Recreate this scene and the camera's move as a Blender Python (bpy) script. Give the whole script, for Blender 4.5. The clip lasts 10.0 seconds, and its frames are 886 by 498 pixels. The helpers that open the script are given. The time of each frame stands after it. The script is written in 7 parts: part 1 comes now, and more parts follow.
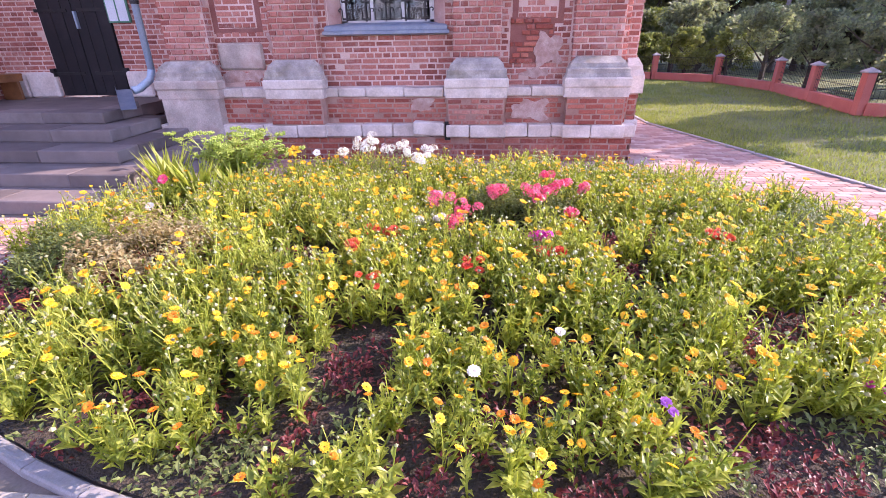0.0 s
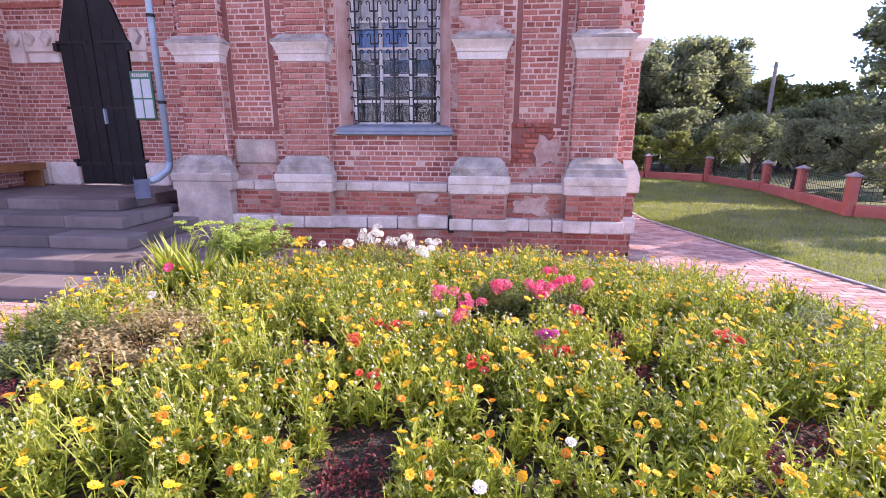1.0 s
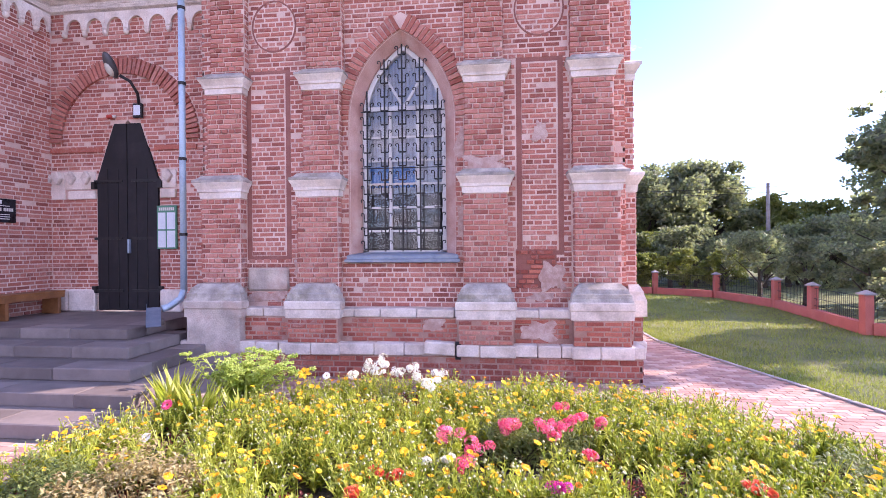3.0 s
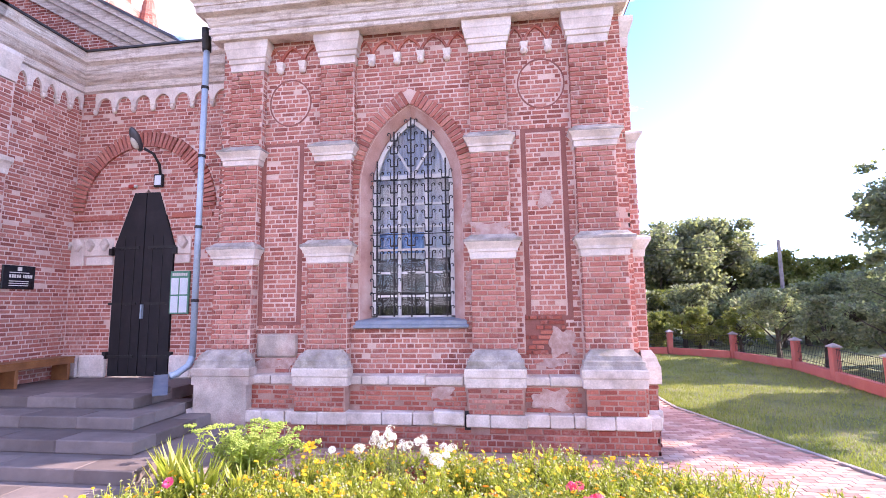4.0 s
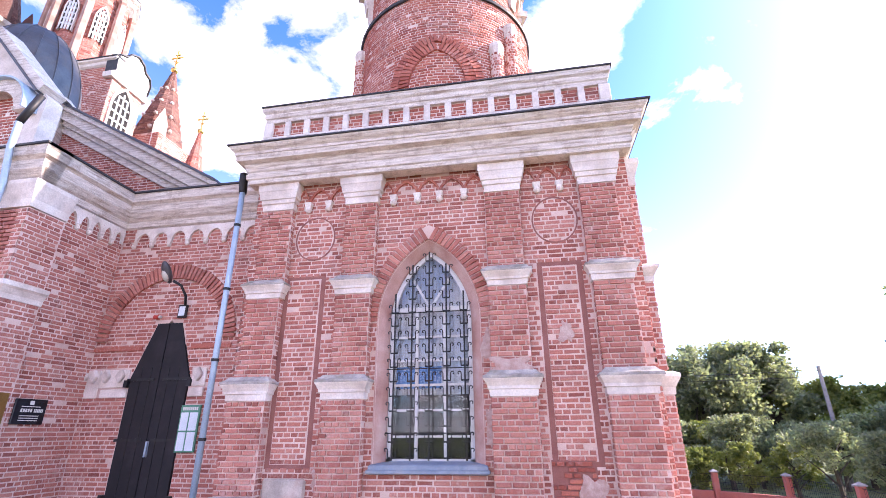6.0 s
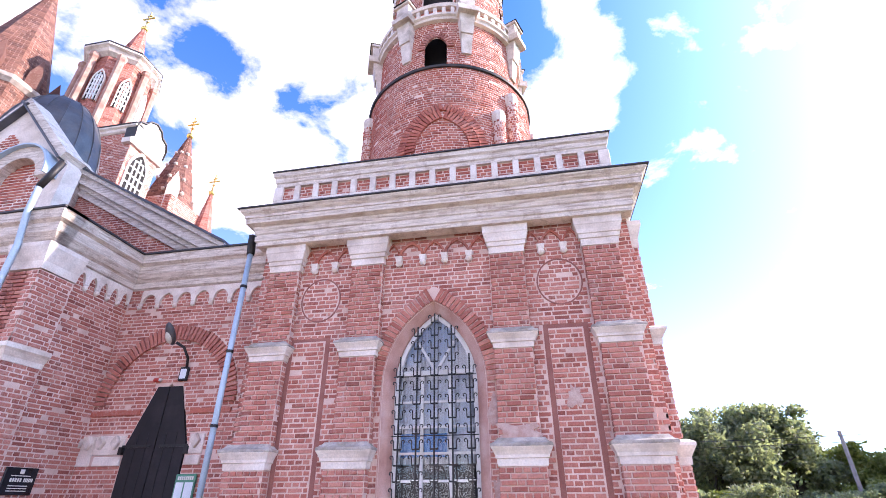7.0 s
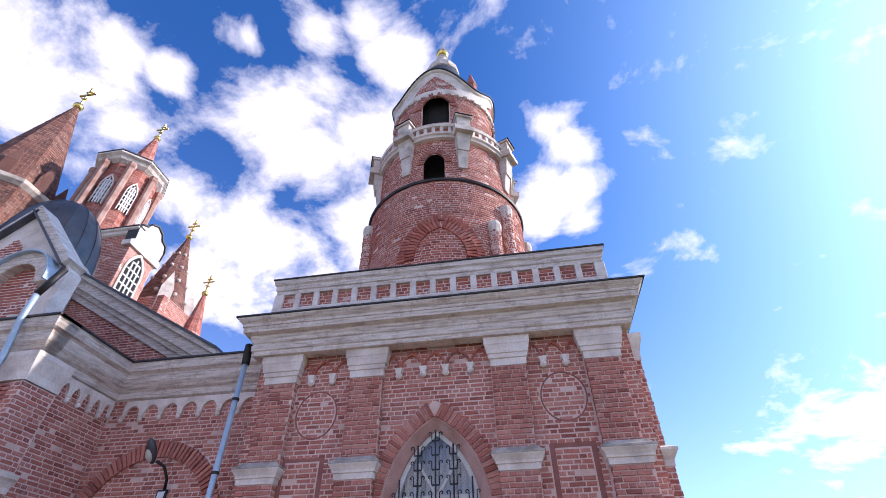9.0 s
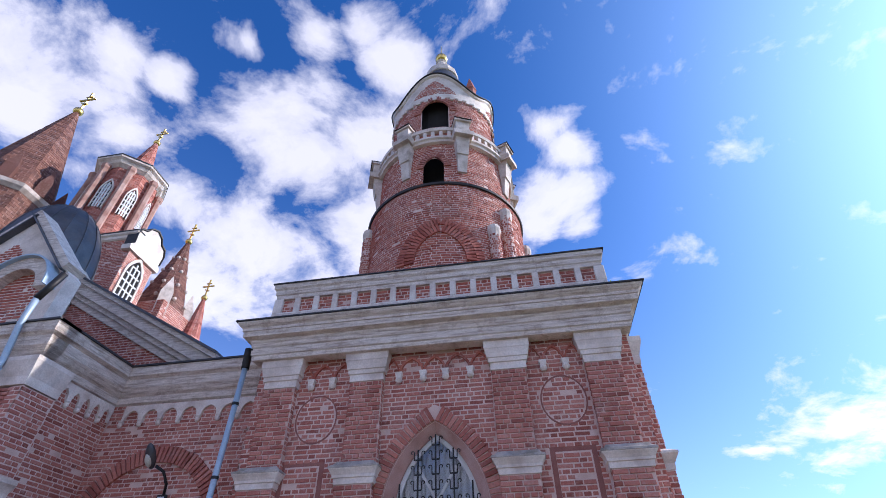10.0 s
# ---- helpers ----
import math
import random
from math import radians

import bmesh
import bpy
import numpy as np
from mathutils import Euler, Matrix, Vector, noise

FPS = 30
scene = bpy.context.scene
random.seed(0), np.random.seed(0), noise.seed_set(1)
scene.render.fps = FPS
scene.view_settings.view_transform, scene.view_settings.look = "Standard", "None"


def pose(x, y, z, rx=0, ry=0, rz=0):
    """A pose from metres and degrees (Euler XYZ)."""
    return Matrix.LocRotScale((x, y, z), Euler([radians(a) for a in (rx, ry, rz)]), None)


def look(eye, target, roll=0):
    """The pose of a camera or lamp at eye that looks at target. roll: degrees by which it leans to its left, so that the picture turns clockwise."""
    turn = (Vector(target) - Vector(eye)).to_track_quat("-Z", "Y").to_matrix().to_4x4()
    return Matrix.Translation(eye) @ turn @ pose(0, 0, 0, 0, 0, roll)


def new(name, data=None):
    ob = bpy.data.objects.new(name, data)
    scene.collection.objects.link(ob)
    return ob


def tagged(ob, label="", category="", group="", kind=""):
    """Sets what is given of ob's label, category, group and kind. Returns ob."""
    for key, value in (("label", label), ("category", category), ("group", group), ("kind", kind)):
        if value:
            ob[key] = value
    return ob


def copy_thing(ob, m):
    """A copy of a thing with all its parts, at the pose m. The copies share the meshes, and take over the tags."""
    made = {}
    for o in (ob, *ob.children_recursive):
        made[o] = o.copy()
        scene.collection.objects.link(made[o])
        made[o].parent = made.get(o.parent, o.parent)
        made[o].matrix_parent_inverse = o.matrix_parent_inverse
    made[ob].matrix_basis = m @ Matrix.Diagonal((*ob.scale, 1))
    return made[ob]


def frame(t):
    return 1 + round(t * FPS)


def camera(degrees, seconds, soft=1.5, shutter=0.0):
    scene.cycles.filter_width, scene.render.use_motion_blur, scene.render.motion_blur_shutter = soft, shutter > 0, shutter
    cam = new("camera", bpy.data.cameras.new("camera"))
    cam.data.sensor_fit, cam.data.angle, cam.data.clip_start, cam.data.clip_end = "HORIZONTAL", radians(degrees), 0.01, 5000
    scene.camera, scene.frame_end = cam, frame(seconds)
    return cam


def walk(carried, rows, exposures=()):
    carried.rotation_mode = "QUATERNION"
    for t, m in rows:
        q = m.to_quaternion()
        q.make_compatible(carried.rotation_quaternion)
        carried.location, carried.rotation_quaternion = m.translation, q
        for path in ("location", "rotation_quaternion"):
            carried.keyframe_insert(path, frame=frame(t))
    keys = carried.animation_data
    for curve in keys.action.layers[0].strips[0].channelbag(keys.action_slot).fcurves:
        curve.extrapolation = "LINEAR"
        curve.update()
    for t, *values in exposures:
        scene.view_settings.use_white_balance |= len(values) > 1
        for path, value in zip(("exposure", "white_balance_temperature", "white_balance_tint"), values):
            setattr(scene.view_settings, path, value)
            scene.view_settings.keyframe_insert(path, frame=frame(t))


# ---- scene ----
# The camera stands before a round flower bed and tilts up from the bed to the tower.
cam = camera(86.4, 10.0, soft=0.75)
ROWS = [
    (0.0, 1.557, -7.725, 1.809, 5.550, -24.461, 0.967),
    (0.5, 1.534, -7.683, 1.838, 5.110, -18.802, 0.264),
    (1.0, 1.524, -7.693, 1.865, 5.482, -13.896, -0.187),
    (1.5, 1.525, -7.672, 1.907, 6.106, -9.983, -0.268),
    (2.0, 1.544, -7.680, 1.963, 6.132, -6.225, -0.059),
    (3.5, 1.584, -7.711, 2.117, 7.090, 2.995, 0.764),
    (4.0, 1.607, -7.741, 2.198, 7.779, 6.701, 0.796),
    (4.5, 1.652, -7.744, 2.287, 8.777, 10.288, 0.734),
    (5.0, 1.662, -7.724, 2.377, 9.430, 13.588, 0.592),
    (5.5, 1.638, -7.747, 2.420, 9.643, 17.333, 0.468),
    (7.0, 1.613, -7.838, 2.485, 10.430, 28.037, 0.270),
    (7.5, 1.576, -7.916, 2.568, 9.904, 31.286, 0.563),
    (8.0, 1.534, -7.961, 2.647, 9.449, 34.580, 0.558),
    (8.5, 1.478, -8.042, 2.671, 8.997, 37.666, 0.768),
    (9.0, 1.436, -8.087, 2.668, 8.783, 39.664, 0.835),
    (9.5, 1.425, -8.109, 2.658, 8.753, 40.537, 0.996),
    (10.0, 1.433, -8.100, 2.659, 8.685, 40.127, 1.011),
]


def stand(x, y, z, yaw, pitch, lean):
    a, b = radians(yaw), radians(pitch)
    eye = Vector((x, y, z))
    return look(eye, eye + Vector((-math.sin(a) * math.cos(b), math.cos(a) * math.cos(b), math.sin(b))), -lean)


walk(cam, [(t, stand(*r)) for t, *r in ROWS],
     exposures=[(0.0, 1.22, 6150, 42), (1.0, 1.08, 6150, 42), (2.0, 1.12, 6150, 40), (3.5, 1.48, 6250, 37), (4.5, 1.62, 6300, 35), (5.5, 1.62, 6300, 32), (7.0, 1.4, 6200, 28), (8.0, 0.9, 6100, 25), (9.0, 0.38, 5850, 22), (10.0, 0.06, 5550, 20)])

# ---- light: low sun from the side behind the church, blue sky with broken cloud ----
SUN_AZ, SUN_EL = 17.0, 30.0  # degrees from +x towards +y, above the horizon
sun_dir = Vector((math.cos(radians(SUN_AZ)) * math.cos(radians(SUN_EL)),
                  math.sin(radians(SUN_AZ)) * math.cos(radians(SUN_EL)), math.sin(radians(SUN_EL))))
sun = new("sun", bpy.data.lights.new("sun", "SUN"))
sun.data.energy, sun.data.angle, sun.data.color = 5.0, radians(0.6), (1.0, 0.9, 0.7)
sun.matrix_world = look((0, 0, 60), Vector((0, 0, 60)) - sun_dir)


def node(tree, kind, links=(), operation="", **values):
    """A node with its operation and inputs set: in_0=... sets input 0; links are (input, output socket)."""
    n = tree.nodes.new(kind)
    if operation:
        n.operation = operation
    for key, v in values.items():
        n.inputs[int(key[3:])].default_value = v
    for i, out in links:
        tree.links.new(out, n.inputs[i])
    return n


def ramp(tree, fac, stops):
    n = node(tree, "ShaderNodeValToRGB", [(0, fac)])
    while len(n.color_ramp.elements) < len(stops):
        n.color_ramp.elements.new(0.5)
    for e, (p, c) in zip(n.color_ramp.elements, stops):
        e.position, e.color = p, (c, c, c, 1) if isinstance(c, (int, float)) else (*c, 1)
    return n.outputs[0]


def mix(tree, fac, a, b, blend="MIX"):
    n = tree.nodes.new("ShaderNodeMix")
    n.data_type, n.blend_type = "RGBA", blend
    for i, v in ((0, fac), (6, a), (7, b)):
        if isinstance(v, bpy.types.NodeSocket):
            tree.links.new(v, n.inputs[i])
        else:
            n.inputs[i].default_value = v if i == 0 else (*v, 1)
    return n.outputs[2]


world = bpy.data.worlds.new("sky")
scene.world = world
world.use_nodes = True
wt = world.node_tree
wt.nodes.clear()
sky = node(wt, "ShaderNodeTexSky")
sky.sky_type, sky.sun_disc = "NISHITA", False
sky.sun_elevation, sky.sun_rotation = radians(SUN_EL), radians(90 - SUN_AZ)
sky.air_density, sky.dust_density, sky.ozone_density = 1.0, 1.2, 2.0
way = node(wt, "ShaderNodeTexCoord").outputs["Generated"]
# clouds lie on a level sheet: divide the direction by its height
sep = node(wt, "ShaderNodeSeparateXYZ", [(0, way)])
up = node(wt, "ShaderNodeMath", [(0, sep.outputs[2])], operation="MAXIMUM", in_1=0.03)
up2 = node(wt, "ShaderNodeMath", [(0, up.outputs[0])], operation="ADD", in_1=0.25)
px = node(wt, "ShaderNodeMath", [(0, sep.outputs[0]), (1, up2.outputs[0])], operation="DIVIDE")
py = node(wt, "ShaderNodeMath", [(0, sep.outputs[1]), (1, up2.outputs[0])], operation="DIVIDE")
flat = node(wt, "ShaderNodeCombineXYZ", [(0, px.outputs[0]), (1, py.outputs[0])], in_2=3.7)
big = node(wt, "ShaderNodeTexNoise", [(0, flat.outputs[0])], in_2=5.0, in_3=12.0, in_4=0.62, in_8=0.25)
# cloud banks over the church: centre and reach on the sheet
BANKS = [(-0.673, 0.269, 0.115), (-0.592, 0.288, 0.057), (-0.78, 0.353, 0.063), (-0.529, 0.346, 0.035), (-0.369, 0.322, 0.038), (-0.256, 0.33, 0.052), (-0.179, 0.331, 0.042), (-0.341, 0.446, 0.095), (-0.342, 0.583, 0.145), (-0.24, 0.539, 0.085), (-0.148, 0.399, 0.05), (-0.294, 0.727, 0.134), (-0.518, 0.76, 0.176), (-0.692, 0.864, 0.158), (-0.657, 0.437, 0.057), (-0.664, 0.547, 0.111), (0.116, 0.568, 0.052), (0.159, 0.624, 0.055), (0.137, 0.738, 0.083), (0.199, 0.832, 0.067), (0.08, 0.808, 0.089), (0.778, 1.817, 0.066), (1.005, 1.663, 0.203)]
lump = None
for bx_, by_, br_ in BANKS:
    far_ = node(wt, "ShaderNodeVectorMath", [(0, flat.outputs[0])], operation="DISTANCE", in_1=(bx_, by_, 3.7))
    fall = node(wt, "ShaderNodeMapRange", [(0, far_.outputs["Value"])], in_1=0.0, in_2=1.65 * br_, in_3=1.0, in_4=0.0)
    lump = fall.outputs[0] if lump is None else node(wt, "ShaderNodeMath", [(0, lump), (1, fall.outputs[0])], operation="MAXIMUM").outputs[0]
# more broken cloud on the unseen side facing the wall, added to whiten its light
rear = node(wt, "ShaderNodeMapRange", [(0, sep.outputs[1])], in_1=0.1, in_2=-0.4, in_3=0.0, in_4=0.42)
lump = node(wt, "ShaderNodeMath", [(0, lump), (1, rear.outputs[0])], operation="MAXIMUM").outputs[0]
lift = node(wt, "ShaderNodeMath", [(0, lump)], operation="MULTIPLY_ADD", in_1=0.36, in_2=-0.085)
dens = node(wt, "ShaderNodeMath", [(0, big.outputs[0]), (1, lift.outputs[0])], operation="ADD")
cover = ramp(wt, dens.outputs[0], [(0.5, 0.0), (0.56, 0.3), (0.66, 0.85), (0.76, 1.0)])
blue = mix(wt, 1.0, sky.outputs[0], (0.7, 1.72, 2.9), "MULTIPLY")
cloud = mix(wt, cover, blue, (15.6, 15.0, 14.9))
# the hazy brightness round the sun
dot = node(wt, "ShaderNodeVectorMath", [(0, way)], operation="DOT_PRODUCT", in_1=tuple(sun_dir))
near = node(wt, "ShaderNodeMath", [(0, dot.outputs["Value"])], operation="MAXIMUM", in_1=0.0)
glow = node(wt, "ShaderNodeMath", [(0, near.outputs[0])], operation="POWER", in_1=7.0)
halo = mix(wt, 1.0, (10.0, 11.8, 12.0), glow.outputs[0], "MULTIPLY")
total = mix(wt, 1.0, cloud, halo, "ADD")
# pale haze towards the horizon
low = node(wt, "ShaderNodeMath", [(1, up.outputs[0])], operation="SUBTRACT", in_0=1.0)
haze = node(wt, "ShaderNodeMath", [(0, low.outputs[0])], operation="POWER", in_1=3.0)
total = mix(wt, 1.0, total, mix(wt, 1.0, (10.0, 9.5, 8.9), haze.outputs[0], "MULTIPLY"), "ADD")
back = node(wt, "ShaderNodeBackground", [(0, total)], in_1=0.058)
node(wt, "ShaderNodeOutputWorld", [(0, back.outputs[0])])

# ---- materials ----
def material(name, rough=0.85, metal=0.0):
    m = bpy.data.materials.new(name)
    m.use_nodes = True
    t = m.node_tree
    b = t.nodes["Principled BSDF"]
    b.inputs["Roughness"].default_value, b.inputs["Metallic"].default_value = rough, metal
    return m, t, b


def place(t, scale=1.0):
    p = node(t, "ShaderNodeNewGeometry").outputs["Position"]
    return node(t, "ShaderNodeVectorMath", [(0, p)], operation="SCALE", in_3=scale).outputs[0]


def noise_of(t, scale, detail=4.0, rough=0.55, where=None):
    return node(t, "ShaderNodeTexNoise", [(0, where or place(t))], in_2=scale, in_3=detail, in_4=rough).outputs[0]


def bump(t, b, height, strength=0.4, distance=0.01):
    n = node(t, "ShaderNodeBump", [(2, height)], in_0=strength, in_1=distance)
    n.inputs["Height"].default_value = 0
    t.links.new(height, n.inputs["Height"])
    t.links.new(n.outputs[0], b.inputs["Normal"])


def chance(t):
    """A random number for each loose piece, whether joined or an object of its own."""
    a = node(t, "ShaderNodeNewGeometry").outputs["Random Per Island"]
    o = node(t, "ShaderNodeObjectInfo").outputs["Random"]
    s = node(t, "ShaderNodeMath", [(0, a), (1, o)], operation="ADD")
    return node(t, "ShaderNodeMath", [(0, s.outputs[0])], operation="FRACT").outputs[0]


def mottled(name, stops, stain, scale=3.0, fine=60.0, rough=0.85, amount=0.5, relief=0.4, dist=0.006, metal=0.0, pieces=False):
    """A surface of two scales of variation: patches between the stops, fine grain, and stains."""
    m, t, b = material(name, rough, metal)
    fac = noise_of(t, scale)
    if pieces:
        r = chance(t)
        fac = node(t, "ShaderNodeMath", [(0, fac), (1, r)], operation="ADD")
        fac = node(t, "ShaderNodeMath", [(0, fac.outputs[0])], operation="MULTIPLY", in_1=0.5).outputs[0]
    base = ramp(t, fac, [(0.3 + 0.4 * i / max(1, len(stops) - 1), c) for i, c in enumerate(stops)])
    f = noise_of(t, fine, 3.0)
    grain = ramp(t, f, [(0.25, 0.84), (0.75, 1.12)])
    col = mix(t, 1.0, base, grain, "MULTIPLY")
    st = ramp(t, noise_of(t, scale * 0.45 + 0.7, 6.0, 0.65), [(0.5, 0.0), (0.68, amount)])
    col = mix(t, st, col, stain)
    t.links.new(col, b.inputs["Base Color"])
    bump(t, b, f, relief, dist)
    return m


def brick_material(name, stops, lime=0.5, dark=0.5):
    m, t, b = material(name, 0.92)
    r = chance(t)
    base = ramp(t, r, stops)
    f = noise_of(t, 45.0, 4.0, 0.65)
    base = mix(t, 1.0, base, ramp(t, f, [(0.25, 0.7), (0.75, 1.25)]), "MULTIPLY")
    worn = noise_of(t, 1.3, 6.0, 0.7)
    edge = noise_of(t, 16.0, 4.0, 0.7)
    both = node(t, "ShaderNodeMath", [(0, worn), (1, edge)], operation="MULTIPLY").outputs[0]
    pale = ramp(t, both, [(0.26, 0.0), (0.42, lime)])
    base = mix(t, pale, base, (0.62, 0.5, 0.45))
    soot = ramp(t, noise_of(t, 0.8, 5.0, 0.6), [(0.52, 0.0), (0.72, dark)])
    base = mix(t, soot, base, (0.2, 0.085, 0.075))
    t.links.new(base, b.inputs["Base Color"])
    bump(t, b, f, 0.6, 0.006)
    return m


BRICK = brick_material("old_brick", [(0.0, (0.26, 0.075, 0.055)), (0.25, (0.39, 0.125, 0.092)), (0.6, (0.47, 0.17, 0.128)),
                                     (0.85, (0.52, 0.22, 0.17)), (1.0, (0.34, 0.105, 0.08))], 0.36, 0.35)
BRICK_DEEP = brick_material("red_brick", [(0.0, (0.27, 0.065, 0.045)), (0.5, (0.4, 0.105, 0.07)), (1.0, (0.48, 0.16, 0.11))], 0.35, 0.4)
MORTAR_RED = mottled("reddened_mortar", [(0.32, 0.17, 0.135), (0.42, 0.25, 0.2), (0.5, 0.34, 0.29)], (0.24, 0.1, 0.08), 2.0, 70, 0.95, 0.6)
PLASTER = mottled("flaking_pink_plaster", [(0.4, 0.24, 0.2), (0.5, 0.34, 0.3), (0.58, 0.44, 0.4)], (0.38, 0.19, 0.15), 9.0, 60, 0.95, 0.5, 0.6, 0.008)
BRICK_DARK = brick_material("dark_brick", [(0.0, (0.1, 0.04, 0.032)), (0.5, (0.17, 0.07, 0.05)), (1.0, (0.24, 0.11, 0.08))], 0.2, 0.4)
MORTAR = mottled("lime_mortar", [(0.55, 0.37, 0.31), (0.66, 0.47, 0.41), (0.74, 0.56, 0.5)], (0.42, 0.25, 0.21), 2.0, 70, 0.95, 0.5)
WHITE_STONE = mottled("white_limestone", [(0.48, 0.39, 0.33), (0.66, 0.56, 0.5), (0.76, 0.67, 0.61)], (0.27, 0.21, 0.18), 3.2, 40, 0.9, 0.6, 0.6, 0.01)
def streaked(name, stops, stain, amount=0.45):
    """Old painted stone: level weather streaks, flakes of bare stone and fine grain."""
    m, t, b = material(name, 0.9)
    p = node(t, "ShaderNodeNewGeometry").outputs["Position"]
    wide = node(t, "ShaderNodeVectorMath", [(0, p)], operation="MULTIPLY", in_1=(1.2, 1.2, 16.0)).outputs[0]
    line = noise_of(t, 1.6, 5.0, 0.65, wide)
    base = ramp(t, line, [(0.34 + 0.3 * i / (len(stops) - 1), c) for i, c in enumerate(stops)])
    flake_ = ramp(t, noise_of(t, 5.0, 8.0, 0.72), [(0.53, 0.0), (0.6, amount)])
    f = noise_of(t, 45.0, 4.0, 0.6)
    col = mix(t, 1.0, mix(t, flake_, base, stain), ramp(t, f, [(0.25, 0.75), (0.75, 1.18)]), "MULTIPLY")
    t.links.new(col, b.inputs["Base Color"])
    bump(t, b, node(t, "ShaderNodeMath", [(0, line), (1, f)], operation="ADD").outputs[0], 0.6, 0.012)
    return m


CORNICE = streaked("old_painted_cornice", [(0.4, 0.32, 0.27), (0.64, 0.55, 0.49), (0.76, 0.68, 0.62)], (0.34, 0.25, 0.2))
WHITEWASH = mottled("whitewash", [(0.6, 0.5, 0.44), (0.74, 0.64, 0.58), (0.8, 0.73, 0.68)], (0.36, 0.28, 0.25), 2.4, 35, 0.9, 0.5, 0.5, 0.008)
SLAB = mottled("weathered_ledge", [(0.23, 0.2, 0.18), (0.38, 0.33, 0.3), (0.55, 0.48, 0.42)], (0.16, 0.13, 0.07), 5.0, 50, 0.9, 0.6, 0.7, 0.012)
CEMENT = mottled("grey_cement", [(0.3, 0.25, 0.22), (0.48, 0.4, 0.35), (0.66, 0.56, 0.5)], (0.4, 0.22, 0.17), 2.4, 45, 0.95, 0.5, 0.6, 0.012)
RENDER_PINK = mottled("pink_plaster", [(0.36, 0.18, 0.15), (0.46, 0.26, 0.22), (0.52, 0.33, 0.29)], (0.6, 0.5, 0.46), 2.5, 60, 0.9, 0.4)
GROOVE = mottled("dark_red_plaster", [(0.24, 0.085, 0.07), (0.32, 0.13, 0.105)], (0.2, 0.08, 0.07), 4, 60, 0.9, 0.4)
STEP_STONE = mottled("granite_step", [(0.12, 0.092, 0.086), (0.185, 0.148, 0.14), (0.25, 0.2, 0.188)], (0.11, 0.085, 0.075), 3.0, 120, 0.75, 0.5, 0.25, 0.003, pieces=True)
PAVER = mottled("red_paver", [(0.33, 0.17, 0.14), (0.42, 0.24, 0.19), (0.5, 0.33, 0.28)], (0.34, 0.28, 0.24), 2.0, 80, 0.9, 0.4, 0.3, 0.004, pieces=True)
FLAG = mottled("tan_flagstone", [(0.36, 0.3, 0.24), (0.45, 0.39, 0.32), (0.52, 0.46, 0.39)], (0.25, 0.21, 0.17), 2.0, 70, 0.9, 0.4, 0.3, 0.004, pieces=True)
KERB = mottled("concrete_kerb", [(0.22, 0.2, 0.2), (0.3, 0.28, 0.28), (0.37, 0.34, 0.33)], (0.16, 0.14, 0.12), 4.0, 90, 0.9, 0.4, 0.4, 0.005)
SAND = mottled("sandy_joint", [(0.2, 0.15, 0.12), (0.28, 0.22, 0.18)], (0.12, 0.12, 0.06), 3, 60, 0.95)
SOIL = mottled("garden_soil", [(0.035, 0.024, 0.018), (0.06, 0.042, 0.03), (0.09, 0.065, 0.05)], (0.03, 0.04, 0.015), 5, 60, 0.95, 0.4, 1.0, 0.03)
TURF = mottled("turf", [(0.08, 0.1, 0.035), (0.13, 0.15, 0.05), (0.18, 0.2, 0.07)], (0.2, 0.18, 0.09), 1.2, 40, 0.95, 0.4, 1.0, 0.04)
ROOF_TIN = mottled("grey_roof_tin", [(0.07, 0.07, 0.08), (0.12, 0.12, 0.13)], (0.2, 0.13, 0.09), 2, 30, 0.5, 0.3, 0.2, 0.004, 0.6)
DARK_EDGE = mottled("dark_tin_edge", [(0.03, 0.03, 0.035), (0.06, 0.06, 0.065)], (0.12, 0.08, 0.06), 3, 40, 0.6, 0.3, 0.2, 0.004, 0.4)
GALV = mottled("blue_galvanised_tin", [(0.34, 0.44, 0.56), (0.42, 0.52, 0.62)], (0.5, 0.54, 0.58), 6, 40, 0.45, 0.4, 0.2, 0.002, 0.2)
IRON = mottled("black_iron", [(0.012, 0.012, 0.014), (0.025, 0.023, 0.025)], (0.06, 0.03, 0.02), 8, 90, 0.55, 0.3, 0.3, 0.002, 0.3)
DOOR_BLACK = mottled("black_door_tin", [(0.006, 0.005, 0.007), (0.012, 0.009, 0.012)], (0.03, 0.022, 0.026), 3, 30, 0.75, 0.5, 0.3, 0.004)
FRAME_WHITE = mottled("white_window_paint", [(0.6, 0.58, 0.57), (0.75, 0.74, 0.73)], (0.45, 0.4, 0.36), 6, 60, 0.6, 0.3)
SILL_BLUE = mottled("grey_blue_sill_tin", [(0.18, 0.22, 0.29), (0.27, 0.31, 0.38)], (0.36, 0.35, 0.35), 6, 60, 0.5, 0.4, 0.2, 0.003, 0.3)
CURTAIN = mottled("grey_curtain", [(0.46, 0.45, 0.48), (0.56, 0.55, 0.58)], (0.6, 0.59, 0.62), 3, 60, 0.9, 0.5)
BENCH_WOOD = mottled("varnished_wood", [(0.2, 0.075, 0.025), (0.32, 0.13, 0.045)], (0.14, 0.06, 0.025), 6, 70, 0.55, 0.4)
FENCE_RED = mottled("red_painted_brick", [(0.38, 0.1, 0.08), (0.46, 0.14, 0.11)], (0.34, 0.17, 0.15), 2, 50, 0.85, 0.4)
GOLD = mottled("gilded_metal", [(0.75, 0.5, 0.14), (0.85, 0.6, 0.2)], (0.5, 0.32, 0.08), 6, 60, 0.28, 0.3, 0.2, 0.002, 1.0)
